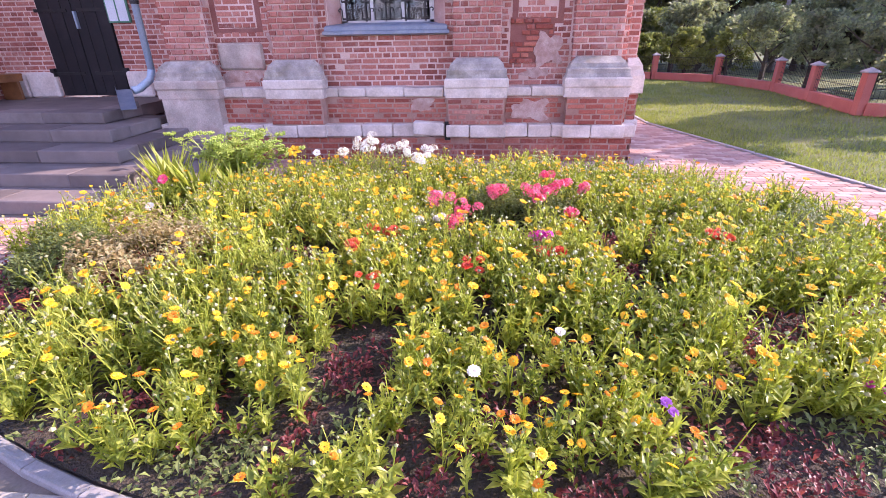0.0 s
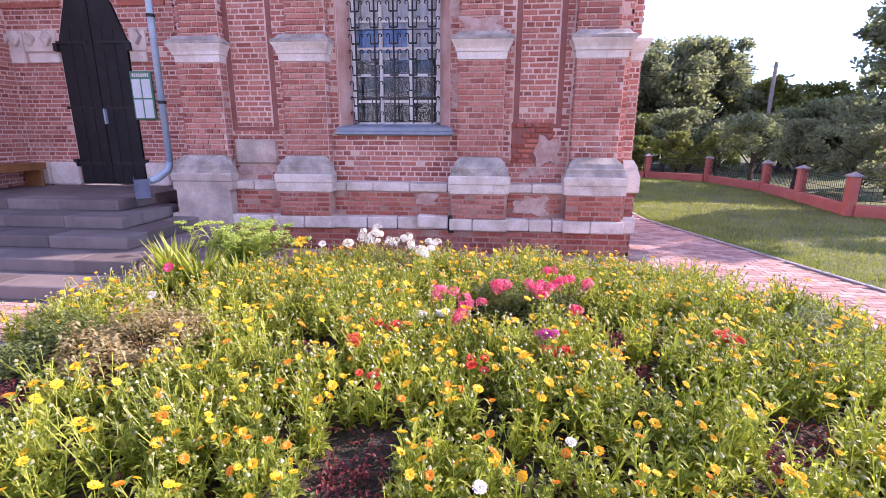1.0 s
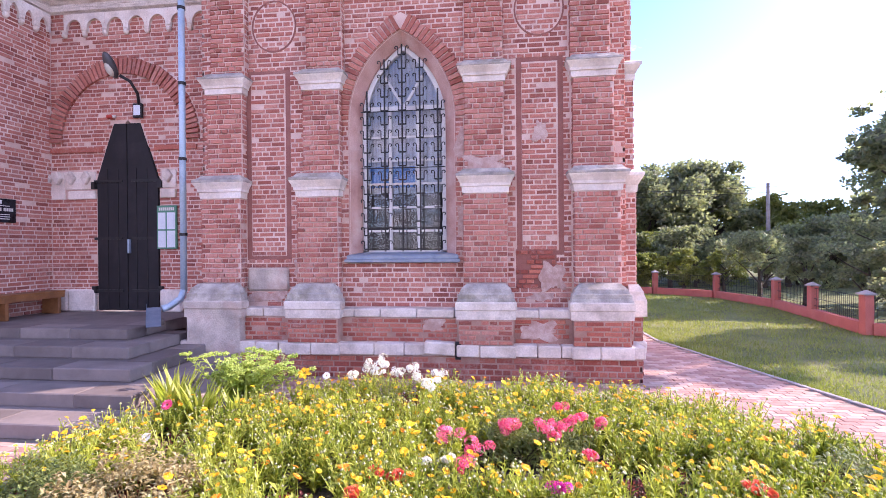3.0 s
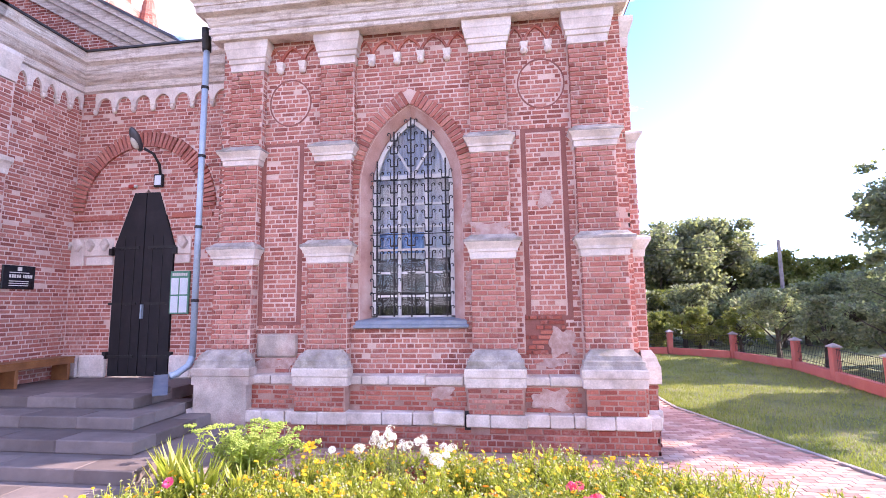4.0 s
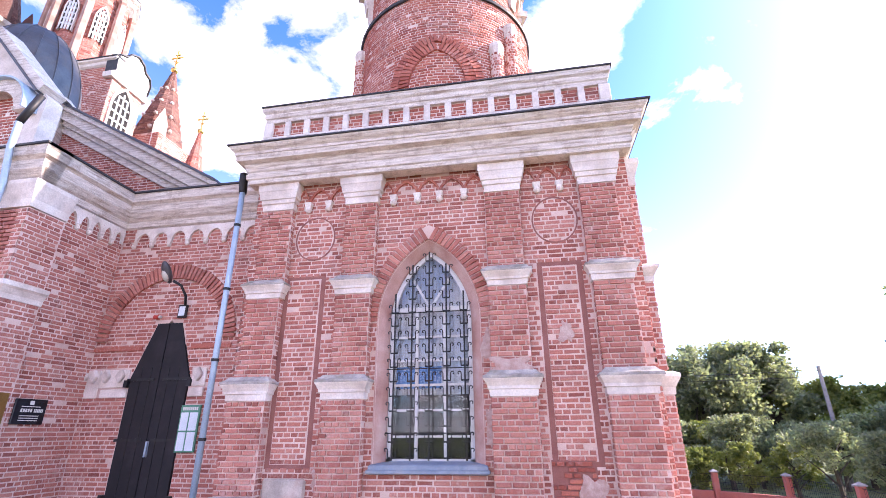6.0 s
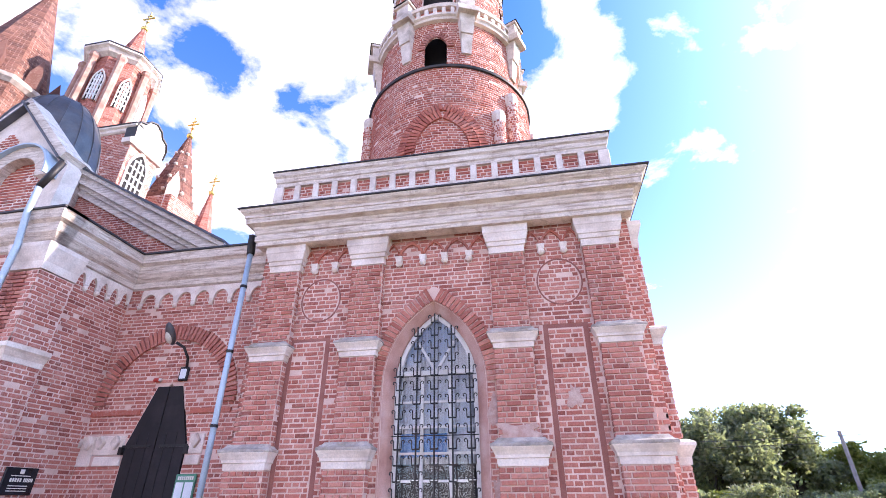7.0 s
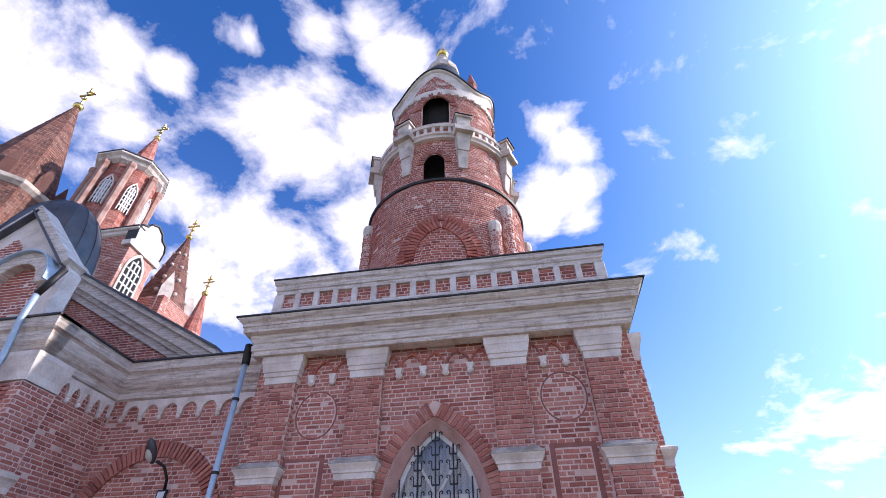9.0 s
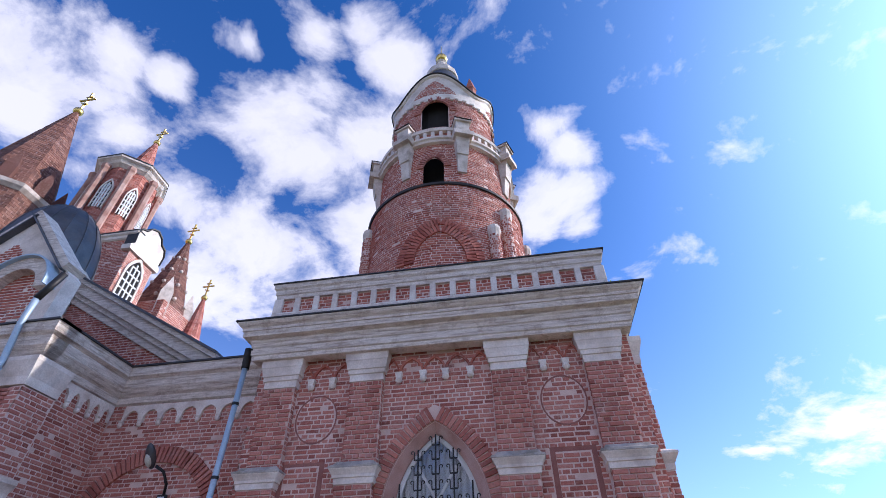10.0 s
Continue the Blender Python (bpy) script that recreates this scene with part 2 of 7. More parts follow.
BRASS_SIGN = mottled("bronze_sign", [(0.3, 0.17, 0.05), (0.38, 0.22, 0.07)], (0.25, 0.15, 0.06), 4, 60, 0.4, 0.3, 0.2, 0.002, 0.7)
PLAQUE_BLACK = mottled("black_granite", [(0.012, 0.012, 0.016), (0.022, 0.022, 0.028)], (0.03, 0.03, 0.035), 5, 90, 0.2, 0.3)
LETTER = mottled("pale_lettering", [(0.6, 0.58, 0.55), (0.7, 0.68, 0.65)], (0.5, 0.5, 0.5), 5, 60, 0.6, 0.2)
PAPER = mottled("notice_paper", [(0.62, 0.68, 0.74), (0.72, 0.76, 0.8)], (0.55, 0.6, 0.66), 5, 60, 0.6, 0.3)
GREEN_BOARD = mottled("green_notice_board", [(0.05, 0.2, 0.13), (0.08, 0.26, 0.17)], (0.1, 0.2, 0.16), 5, 60, 0.5, 0.3)
BLUE_CLOTH = mottled("blue_cloth", [(0.05, 0.16, 0.42), (0.09, 0.24, 0.55)], (0.2, 0.3, 0.5), 5, 60, 0.8, 0.3)
RED_PAINT = mottled("red_paint", [(0.4, 0.03, 0.02), (0.5, 0.06, 0.04)], (0.3, 0.05, 0.04), 5, 60, 0.5, 0.2)
# near-black colour that stands in for the shade of unlit depths
DARK = mottled("painted_unlit_black", [(0.012, 0.01, 0.01), (0.025, 0.02, 0.02)], (0.03, 0.025, 0.02), 2, 30, 0.95, 0.3)
BARK = mottled("bark", [(0.05, 0.04, 0.03), (0.09, 0.07, 0.055)], (0.06, 0.07, 0.04), 5, 40, 0.95, 0.4, 1.0, 0.03)


def glass(name):
    m, t, b = material(name, 0.03)
    b.inputs["Transmission Weight"].default_value = 1.0
    b.inputs["Base Color"].default_value = (0.92, 0.95, 0.97, 1)
    return m


PANE = glass("window_glass")
LAMP_GLASS = mottled("lamp_glass", [(0.5, 0.48, 0.42), (0.6, 0.58, 0.52)], (0.4, 0.36, 0.3), 8, 60, 0.2, 0.3)


def leafy(name, stops, shine=0.45, through_light=0.45):
    """Leaves and petals: each its own shade, letting some light through."""
    m, t, b = material(name, shine)
    r = chance(t)
    big = noise_of(t, 1.5, 3.0)
    s = node(t, "ShaderNodeMath", [(0, r)], operation="MULTIPLY_ADD", in_1=0.65)
    t.links.new(big, s.inputs[2])
    f = node(t, "ShaderNodeMath", [(0, s.outputs[0])], operation="SUBTRACT", in_1=0.18).outputs[0]
    col = ramp(t, f, [(i / max(1, len(stops) - 1), c) for i, c in enumerate(stops)])
    t.links.new(col, b.inputs["Base Color"])
    tr = node(t, "ShaderNodeBsdfTranslucent", [(0, mix(t, 1.0, col, (1.15, 1.2, 0.75), "MULTIPLY"))])
    mx = node(t, "ShaderNodeMixShader", [(1, b.outputs[0]), (2, tr.outputs[0])], in_0=through_light)
    t.links.new(mx.outputs[0], t.nodes["Material Output"].inputs[0])
    return m


LEAF = leafy("calendula_leaf", [(0.07, 0.11, 0.02), (0.2, 0.26, 0.04), (0.41, 0.45, 0.075), (0.62, 0.63, 0.13)], 0.4, 0.58)
LEAF_DULL = leafy("dull_green_leaf", [(0.11, 0.14, 0.045), (0.18, 0.22, 0.065), (0.27, 0.31, 0.1)])
LEAF_BROWN = leafy("faded_brown_leaf", [(0.16, 0.1, 0.04), (0.34, 0.25, 0.11), (0.6, 0.52, 0.3)])
LEAF_WINE = leafy("wine_red_leaf", [(0.09, 0.016, 0.022), (0.19, 0.035, 0.04), (0.34, 0.09, 0.075)])
LEAF_SEDUM = leafy("sedum_leaf", [(0.24, 0.34, 0.06), (0.42, 0.52, 0.1), (0.58, 0.64, 0.18)])
LEAF_TREE = leafy("tree_leaf", [(0.1, 0.12, 0.1), (0.19, 0.215, 0.15), (0.3, 0.325, 0.19)], 0.45, 0.6)
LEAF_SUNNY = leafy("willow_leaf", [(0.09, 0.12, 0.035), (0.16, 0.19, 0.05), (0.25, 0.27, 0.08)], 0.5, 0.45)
GRASS = leafy("grass_blade", [(0.11, 0.14, 0.035), (0.19, 0.23, 0.05), (0.3, 0.33, 0.08)])
STRAW = leafy("seed_head", [(0.26, 0.24, 0.1), (0.42, 0.4, 0.2), (0.52, 0.54, 0.32)])
YELLOW = leafy("yellow_petal", [(0.86, 0.42, 0.008), (0.9, 0.52, 0.012), (0.92, 0.62, 0.03)], 0.5, 0.35)
ORANGE = leafy("orange_petal", [(0.75, 0.2, 0.01), (0.8, 0.3, 0.015), (0.82, 0.36, 0.02)], 0.5, 0.35)
PINK = leafy("pink_petal", [(0.68, 0.03, 0.13), (0.8, 0.08, 0.22), (0.86, 0.24, 0.36)], 0.5, 0.35)
RED = leafy("red_petal", [(0.6, 0.03, 0.02), (0.75, 0.08, 0.035), (0.8, 0.2, 0.08)], 0.5, 0.35)
WHITE_PETAL = leafy("white_petal", [(0.72, 0.68, 0.7), (0.84, 0.82, 0.82)], 0.5, 0.3)
PURPLE = leafy("purple_petal", [(0.4, 0.1, 0.55), (0.55, 0.2, 0.7)], 0.5, 0.35)
MAGENTA = leafy("magenta_petal", [(0.6, 0.02, 0.35), (0.7, 0.06, 0.45)], 0.5, 0.35)

# ---- building blocks ----
def link(name, verts, faces, mat, parent=None, label="", smooth=False):
    me = bpy.data.meshes.new(name)
    me.from_pydata([tuple(v) for v in verts], [], faces)
    me.materials.append(mat)
    if smooth:
        me.shade_smooth()
    ob = new(name, me)
    ob.parent = parent
    if label:
        tagged(ob, label)
    return ob


def part(name, bm, mat, parent=None, label="", smooth=False):
    """Links a bmesh as one mesh object under a thing or a part."""
    me = bpy.data.meshes.new(name)
    bmesh.ops.recalc_face_normals(bm, faces=bm.faces)
    bm.to_mesh(me)
    bm.free()
    me.materials.append(mat)
    if smooth:
        me.shade_smooth()
    ob = new(name, me)
    ob.parent = parent
    if label:
        tagged(ob, label)
    return ob


def welded(name, verts, faces, mat, parent=None, label=""):
    """The same as link, with touching corners joined into one shell."""
    ob = link(name, verts, faces, mat, parent, label)
    bm = bmesh.new()
    bm.from_mesh(ob.data)
    bmesh.ops.remove_doubles(bm, verts=bm.verts, dist=0.0005)
    bm.to_mesh(ob.data)
    bm.free()
    return ob


def thing(name, label, category, group="", kind=""):
    return tagged(new(name), label, category, group, kind)


def slab(bm, x0, x1, y0, y1, z0, z1, bevel=0.0, m=None):
    """A box between the given bounds, with bevelled edges."""
    made = bmesh.ops.create_cube(bm, size=1)["verts"]
    bmesh.ops.transform(bm, verts=made, matrix=Matrix.Translation(((x0 + x1) / 2, (y0 + y1) / 2, (z0 + z1) / 2)) @ Matrix.Diagonal((x1 - x0, y1 - y0, z1 - z0, 1)))
    if bevel:
        edges = list({e for v in made for e in v.link_edges})
        made = list({v for f in bmesh.ops.bevel(bm, geom=edges, offset=bevel, segments=1, affect="EDGES")["faces"] for v in f.verts} | {v for v in made if v.is_valid})
    if m:
        bmesh.ops.transform(bm, verts=made, matrix=m)
    return bm


def box(*a, **k):
    return slab(bmesh.new(), *a, **k)


def rings(profile, sides, cx=0.0, cy=0.0, turn=0.0, cap=True):
    """Verts and faces of a body of revolution: profile is (radius, height) from below up."""
    v, f = [], []
    for r, z in profile:
        for i in range(sides):
            a = turn + 2 * math.pi * i / sides
            v.append((cx + r * math.cos(a), cy + r * math.sin(a), z))
    for k in range(len(profile) - 1):
        for i in range(sides):
            j = (i + 1) % sides
            f.append((k * sides + i, k * sides + j, (k + 1) * sides + j, (k + 1) * sides + i))
    if cap:
        f.append(tuple(range(sides - 1, -1, -1)))
        f.append(tuple(range((len(profile) - 1) * sides, len(profile) * sides)))
    return v, f


def strip(path, half):
    """A closed outline swept along a closed path of points in one plane is built elsewhere; here an open tube along points."""
    v, f = [], []
    n = 6
    pts = [Vector(p) for p in path]
    for k, p in enumerate(pts):
        d = (pts[min(k + 1, len(pts) - 1)] - pts[max(k - 1, 0)]).normalized()
        s = d.orthogonal().normalized() if abs(d.y) > 0.9 else d.cross(Vector((0, 1, 0))).normalized()
        u = d.cross(s)
        for i in range(n):
            a = 2 * math.pi * i / n
            v.append(p + half * (math.cos(a) * s + math.sin(a) * u))
    for k in range(len(pts) - 1):
        for i in range(n):
            j = (i + 1) % n
            f.append((k * n + i, k * n + j, (k + 1) * n + j, (k + 1) * n + i))
    f.append(tuple(range(n - 1, -1, -1)))
    f.append(tuple(range((len(pts) - 1) * n, len(pts) * n)))
    return v, f


def join(lists):
    V, F = [], []
    for v, f in lists:
        o = len(V)
        V += list(v)
        F += [tuple(i + o for i in q) for q in f]
    return V, F


def arch_half(z, spring, half, rise):
    """Half width of a pointed opening at height z: two arcs that meet at the apex."""
    if z <= spring:
        return half
    if z >= spring + rise:
        return 0.0
    R = (half * half + rise * rise) / (2 * half)  # arcs centred on the springing line
    return max(0.0, math.sqrt(max(0.0, R * R - (z - spring) ** 2)) - (R - half))


def arch_line(cx, spring, half, rise, z0, n=12):
    """Points up one side of a pointed opening and down the other."""
    zs = [spring + rise * math.sin(math.pi / 2 * i / n) for i in range(n + 1)]
    left = [(cx - half, z0)] + [(cx - arch_half(z, spring, half, rise), z) for z in zs]
    return left + [(2 * cx - x, z) for x, z in left[-2::-1]]


rng = random.Random(7)
COURSE, LONG, JOINT = 0.082, 0.262, 0.021


def flat_map(origin, u, n):
    o, u, n = Vector(origin), Vector(u), Vector(n)
    return lambda a, z, d: o + u * a + n * d + Vector((0, 0, z))


def round_map(cx, cy, R):
    return lambda a, z, d: Vector((cx + (R + d) * math.sin(a / R), cy - (R + d) * math.cos(a / R), z))


def lay(to_world, u0, u1, z0, z1, holes=None, proud=0.008, course=COURSE, length=LONG, missing=0.0, seed=0):
    """Brick boxes in running bond over a patch: a list of (verts, faces), one a brick. holes(z) gives the gaps in a course."""
    r = random.Random(seed * 977 + int(u0 * 100) + int(z0 * 31))
    out = []
    rows = max(1, round((z1 - z0) / course))
    c = (z1 - z0) / rows
    for k in range(rows):
        a, b = z0 + k * c, z0 + (k + 1) * c - JOINT
        spans = [(u0, u1)]
        for h0, h1 in (holes((a + b) / 2) if holes else ()):
            spans = [s for p, q in spans for s in ((p, min(q, h0)), (max(p, h1), q)) if s[1] - s[0] > 0.02]
        head = k % 2
        step = length / 2 if head and k % 4 == 1 else length
        off = (0.25 if k % 2 else 0.0) * length + (0.125 * length if k % 4 == 3 else 0)
        for p, q in spans:
            x = math.floor((p - off) / step) * step + off
            while x < q - 0.005:
                w = step
                if step == length and r.random() < 0.22:
                    w = length / 2
                s, e = max(x, p), min(x + w, q) - JOINT
                x += w
                if e - s < 0.03 or (missing and r.random() < missing):
                    continue
                d = proud + r.uniform(-0.006, 0.006)
                if r.random() < 0.04:
                    d -= 0.012
                t = r.uniform(-0.002, 0.002)
                ch = 0.006
                back = [(s, a + t, -0.03), (e, a - t, -0.03), (e, b - t, -0.03), (s, b + t, -0.03)]
                mid = [(s, a + t, d - ch), (e, a - t, d - ch), (e, b - t, d - ch), (s, b + t, d - ch)]
                fr = [(s + ch, a + t + ch, d), (e - ch, a - t + ch, d), (e - ch, b - t - ch, d), (s + ch, b + t - ch, d)]
                v = [to_world(*g) for g in back + mid + fr]
                f = [(8, 9, 10, 11)]
                for i in range(4):
                    j = (i + 1) % 4
                    f += [(i, j, 4 + j, 4 + i), (4 + i, 4 + j, 8 + j, 8 + i)]
                out.append((v, f))
    return out


def facing(bricks, mat, parent, singles=0, label=""):
    """Links bricks: the first ones as objects of their own, the rest joined."""
    for v, f in bricks[:singles]:
        link("brick", v, f, mat, parent)
    if bricks[singles:]:
        v, f = join(bricks[singles:])
        tagged(link("brick_facing", v, f, mat, parent, label or "weathered red brick courses with pale mortar joints"), kind="stuff")


def moulding(steps, x0, x1, y_back, lip=True):
    """A straight moulded band along x: steps are (projection, z) from below up, as a closed profile, with returned ends."""
    v, f = [], []
    n = len(steps)
    for d, z in steps:
        v += [(x0 - d, y_back - d, z), (x1 + d, y_back - d, z), (x1 + d, y_back + 0.2, z), (x0 - d, y_back + 0.2, z)]
    for k in range(n - 1):
        for i in range(4):
            j = (i + 1) % 4
            f.append((4 * k + i, 4 * k + j, 4 * k + 4 + j, 4 * k + 4 + i))
    f += [(3, 2, 1, 0), tuple(4 * (n - 1) + i for i in range(4))]
    return v, f


def turned(vf, origin, angle):
    """The same pieces turned about a vertical line and moved."""
    m = Matrix.Translation(origin) @ Matrix.Rotation(radians(angle), 4, "Z")
    return [m @ Vector(p) for p in vf[0]], vf[1]

# ---- the ground ----
def disc(cx, cy, rx, ry, n, z):
    return [(cx + rx * math.cos(2 * math.pi * i / n), cy + ry * math.sin(2 * math.pi * i / n), z) for i in range(n)]


ground = link("ground", [(-900, -900, -0.012), (900, -900, -0.012), (900, 900, -0.012), (-900, 900, -0.012)], [(0, 1, 2, 3)], TURF)
tagged(ground, "short green lawn grass reaching to the trees", "ground", kind="structure")
BED_X, BED_Y, BED_RX, BED_RY = 1.25, -3.9, 3.95, 2.72  # the round flower bed


def in_bed(x, y, grow=0.0):
    return ((x - BED_X) / (BED_RX + grow)) ** 2 + ((y - BED_Y) / (BED_RY + grow)) ** 2 < 1


def path_edge(y):
    """Where the lawn meets the paving, for a place along the church."""
    return 4.95 + 0.29 * (3.0 - y) if y < 3 else 4.95


pave = [(-30, -30), (path_edge(-9) + 12, -30), (path_edge(-9), -9)] + [(path_edge(y), y) for y in range(-8, 4)] + [(4.9, 8), (4.6, 20), (-30, 20)]
pavement = link("pavement", [(x, y, 0.0) for x, y in pave], [tuple(range(len(pave)))], SAND)
tagged(pavement, "reddish block paving round the church and the flower bed", "pavement", kind="structure")

# ---- the chapel block: front wall, pilasters, window, cornice, parapet ----
chapel = thing("chapel_block", "old red brick church block with pale stone trim", "church")
front = flat_map((0, 0, 0), (1, 0, 0), (0, -1, 0))
WX, SPRING, RISE, HALF, WIN0 = 0.0, 4.2, 1.3, 0.72, 1.95  # the pointed window
HALF_OUT = 0.88
SIDE_L, SIDE_R, DEEP = -3.52, 3.56, 7.4


def front_core():
    """The wall behind the bricks, with the window opening through it."""
    v, f = [], []
    line = arch_line(WX, SPRING, HALF_OUT, RISE + 0.16, WIN0 - 0.1)
    zs = [0.0, WIN0 - 0.1] + sorted({round(z, 4) for _, z in line[1:len(line) // 2 + 1]}) + [7.6]
    rows = []
    for z in zs:
        h = arch_half(z, SPRING, HALF_OUT, RISE + 0.16) if WIN0 - 0.1 <= z < SPRING + RISE + 0.16 else 0.0
        rows.append((z, h))
    for (a, h0), (b, h1) in zip(rows, rows[1:]):
        if a < WIN0 - 0.1:
            h0 = h1 = 0.0
        for s, edge in ((-1, SIDE_L), (1, SIDE_R)):
            o = len(v)
            for y in (0.0, 0.5):
                v += [(edge, y, a), (WX + s * h0, y, a), (WX + s * h1, y, b), (edge, y, b)]
            f += [(o, o + 1, o + 2, o + 3), (o + 4, o + 7, o + 6, o + 5), (o + 1, o + 5, o + 6, o + 2)]
    for x in (SIDE_L, SIDE_R):  # side walls
        o = len(v)
        t = 0.5 if x < 0 else -0.5
        v += [(x, 0, 0), (x, DEEP, 0), (x, DEEP, 7.6), (x, 0, 7.6), (x + t, 0.5, 0), (x + t, DEEP, 0), (x + t, DEEP, 7.6), (x + t, 0.5, 7.6)]
        f += [(o, o + 1, o + 2, o + 3), (o + 4, o + 7, o + 6, o + 5)]
    o = len(v)
    v += [(SIDE_L, DEEP, 0), (SIDE_R, DEEP, 0), (SIDE_R, DEEP, 7.6), (SIDE_L, DEEP, 7.6)]
    f.append((o, o + 1, o + 2, o + 3))
    return v, f


wall = welded("wall", *front_core(), MORTAR, chapel, "old brick wall laid in pale lime mortar")

PANELS = [(-2.71, -1.92, 1.87, 5.12), (1.88, 2.62, 1.93, 5.1)]
ROUNDELS = [(-2.2, 5.86, 0.37), (2.25, 5.88, 0.37)]
OVAL = 1.12  # the medallions are a little taller than wide
# pilasters: centre in each of the three stages
PILASTERS = [(-3.08, -3.02, -2.97), (-1.38, -1.32, -1.27), (1.38, 1.37, 1.37), (3.11, 3.06, 3.02)]
STAGE = [(1.42, 2.92, 0.355, 0.2), (3.28, 4.69, 0.32, 0.17), (5.01, 6.46, 0.31, 0.14)]  # z0, z1, half width, projection


def front_gaps(z):
    gaps = []
    h = arch_half(z, SPRING, HALF_OUT + 0.16, RISE + 0.4) if z > WIN0 - 0.14 else 0.0
    if h:
        gaps.append((WX - h, WX + h))
    for a, b, p, q in PANELS:
        if p < z < q:
            gaps += [(a, b)]
    for cx, cz, r in ROUNDELS:
        if abs(z - cz) < r * OVAL:
            w = math.sqrt(r * r - ((z - cz) / OVAL) ** 2)
            gaps += [(cx - w - 0.03, cx + w + 0.03)]
    if 1.4 < z < 2.02:
        gaps += [(1.86, 2.5)]
    for k, (a, b, w, d) in enumerate(STAGE):
        if a - 0.3 < z < b + 0.4:
            gaps += [(c[k] - w, c[k] + w) for c in PILASTERS]
    return gaps


bricks = lay(front, SIDE_L, SIDE_R + 0.029, 1.09, 7.06, front_gaps, seed=1)
# the bricks under the window come first and stay single
bricks.sort(key=lambda b: (b[0][0] - Vector((0.0, 0.0, 1.3))).length)
facing(bricks, BRICK, wall, 300)
worn = part("worn_patch", box(1.86, 2.5, -0.006, 0.02, 1.4, 2.02), GROOVE, chapel, "crumbling patch of dark broken bricks")
facing(lay(front, 1.86, 2.5, 1.4, 2.02, proud=0.03, missing=0.3, seed=41) + lay(front, 1.86, 2.5, 1.4, 2.02, proud=-0.002, missing=0.25, seed=42), BRICK_DEEP, worn)
side = flat_map((SIDE_R, 0, 0), (0, 1, 0), (1, 0, 0))
facing(lay(side, 0.0, 3.0, 1.09, 6.98, seed=2), BRICK, wall)
facing(lay(flat_map((SIDE_L, 0, 0), (0, 1, 0), (-1, 0, 0)), 0.0, 1.0, 0.8, 6.98, seed=3), BRICK, wall)


def panel(a, b, p, q, seed):
    """A sunk brick panel with a dark red groove round it."""
    pan = part("panel", box(a + 0.06, b - 0.06, 0.005, 0.03, p + 0.06, q - 0.06), MORTAR, chapel, "sunk brick panel edged by a dark red groove")
    bm = bmesh.new()
    for x0, x1, z0, z1 in ((a, a + 0.085, p, q), (b - 0.085, b, p, q), (a, b, p, p + 0.07), (a, b, q - 0.07, q)):
        slab(bm, x0, x1, -0.004 if z1 - z0 > 1 else -0.0045, 0.02, z0, z1)
    part("groove", bm, GROOVE, pan)
    facing(lay(front, a + 0.09, b - 0.09, p + 0.08, q - 0.08, seed=seed), BRICK, pan)


for k, (a, b, p, q) in enumerate(PANELS):
    panel(a, b, p, q, 20 + k)

for k, (cx, cz, r) in enumerate(ROUNDELS):
    ring, _n = [], 28
    v, f = [], []
    for i in range(_n):
        a = 2 * math.pi * i / _n
        for rr, y in ((r + 0.002, 0.0), (r + 0.004, -0.012), (r + 0.026, -0.012), (r + 0.028, 0.0)):
            v.append((cx + rr * math.cos(a), y, cz + OVAL * rr * math.sin(a)))
    for i in range(_n):
        j = (i + 1) % _n
        for m in range(3):
            f.append((4 * i + m, 4 * i + m + 1, 4 * j + m + 1, 4 * j + m))
    rd = link("roundel", v, f, GROOVE, chapel, "round brick medallion with a raised rim")
    facing(lay(front, cx - r, cx + r, cz - r * OVAL, cz + r * OVAL, lambda z, cx=cx, cz=cz, r=r: [(cx - 9, cx - math.sqrt(max(0, r * r - ((z - cz) / OVAL) ** 2)) + 0.01), (cx + math.sqrt(max(0, r * r - ((z - cz) / OVAL) ** 2)) - 0.01, cx + 9)], proud=0.006, seed=30 + k), BRICK, rd)


def capital(c, w, z0, z1, d, parent, big=False):
    """A moulded pale stone capital with a weathered slab on top."""
    h = z1 - z0
    o = 0.1 if not big else 0.13
    steps = [(0.012, z0), (0.02, z0 + 0.3 * h), (0.04, z0 + 0.32 * h), (0.045, z0 + 0.45 * h), (o * 0.7, z0 + 0.6 * h), (o * 0.95, z0 + 0.72 * h), (o, z0 + (0.78 if not big else 1.0) * h)]
    if big:  # neck, two fillets and a deep abacus
        steps = [(0.012, z0), (0.014, z0 + 0.24 * h), (0.04, z0 + 0.26 * h), (0.045, z0 + 0.4 * h), (0.065, z0 + 0.42 * h), (0.075, z0 + 0.56 * h), (0.095, z0 + 0.7 * h), (0.105, z0 + 0.73 * h), (0.11, z1)]
    v, f = moulding(steps, c - w, c + w, -d)
    cap = link("capital", v, f, WHITEWASH, parent, "moulded pale stone capital")
    if not big:
        v, f = moulding([(o + 0.008, z0 + 0.785 * h), (o + 0.004, z0 + 0.9 * h), (o * 0.5, z0 + 0.98 * h), (0.0, z1 + 0.05)], c - w, c + w, -d)
        link("ledge", v, f, SLAB, cap, "grey weathered ledge")
    return cap


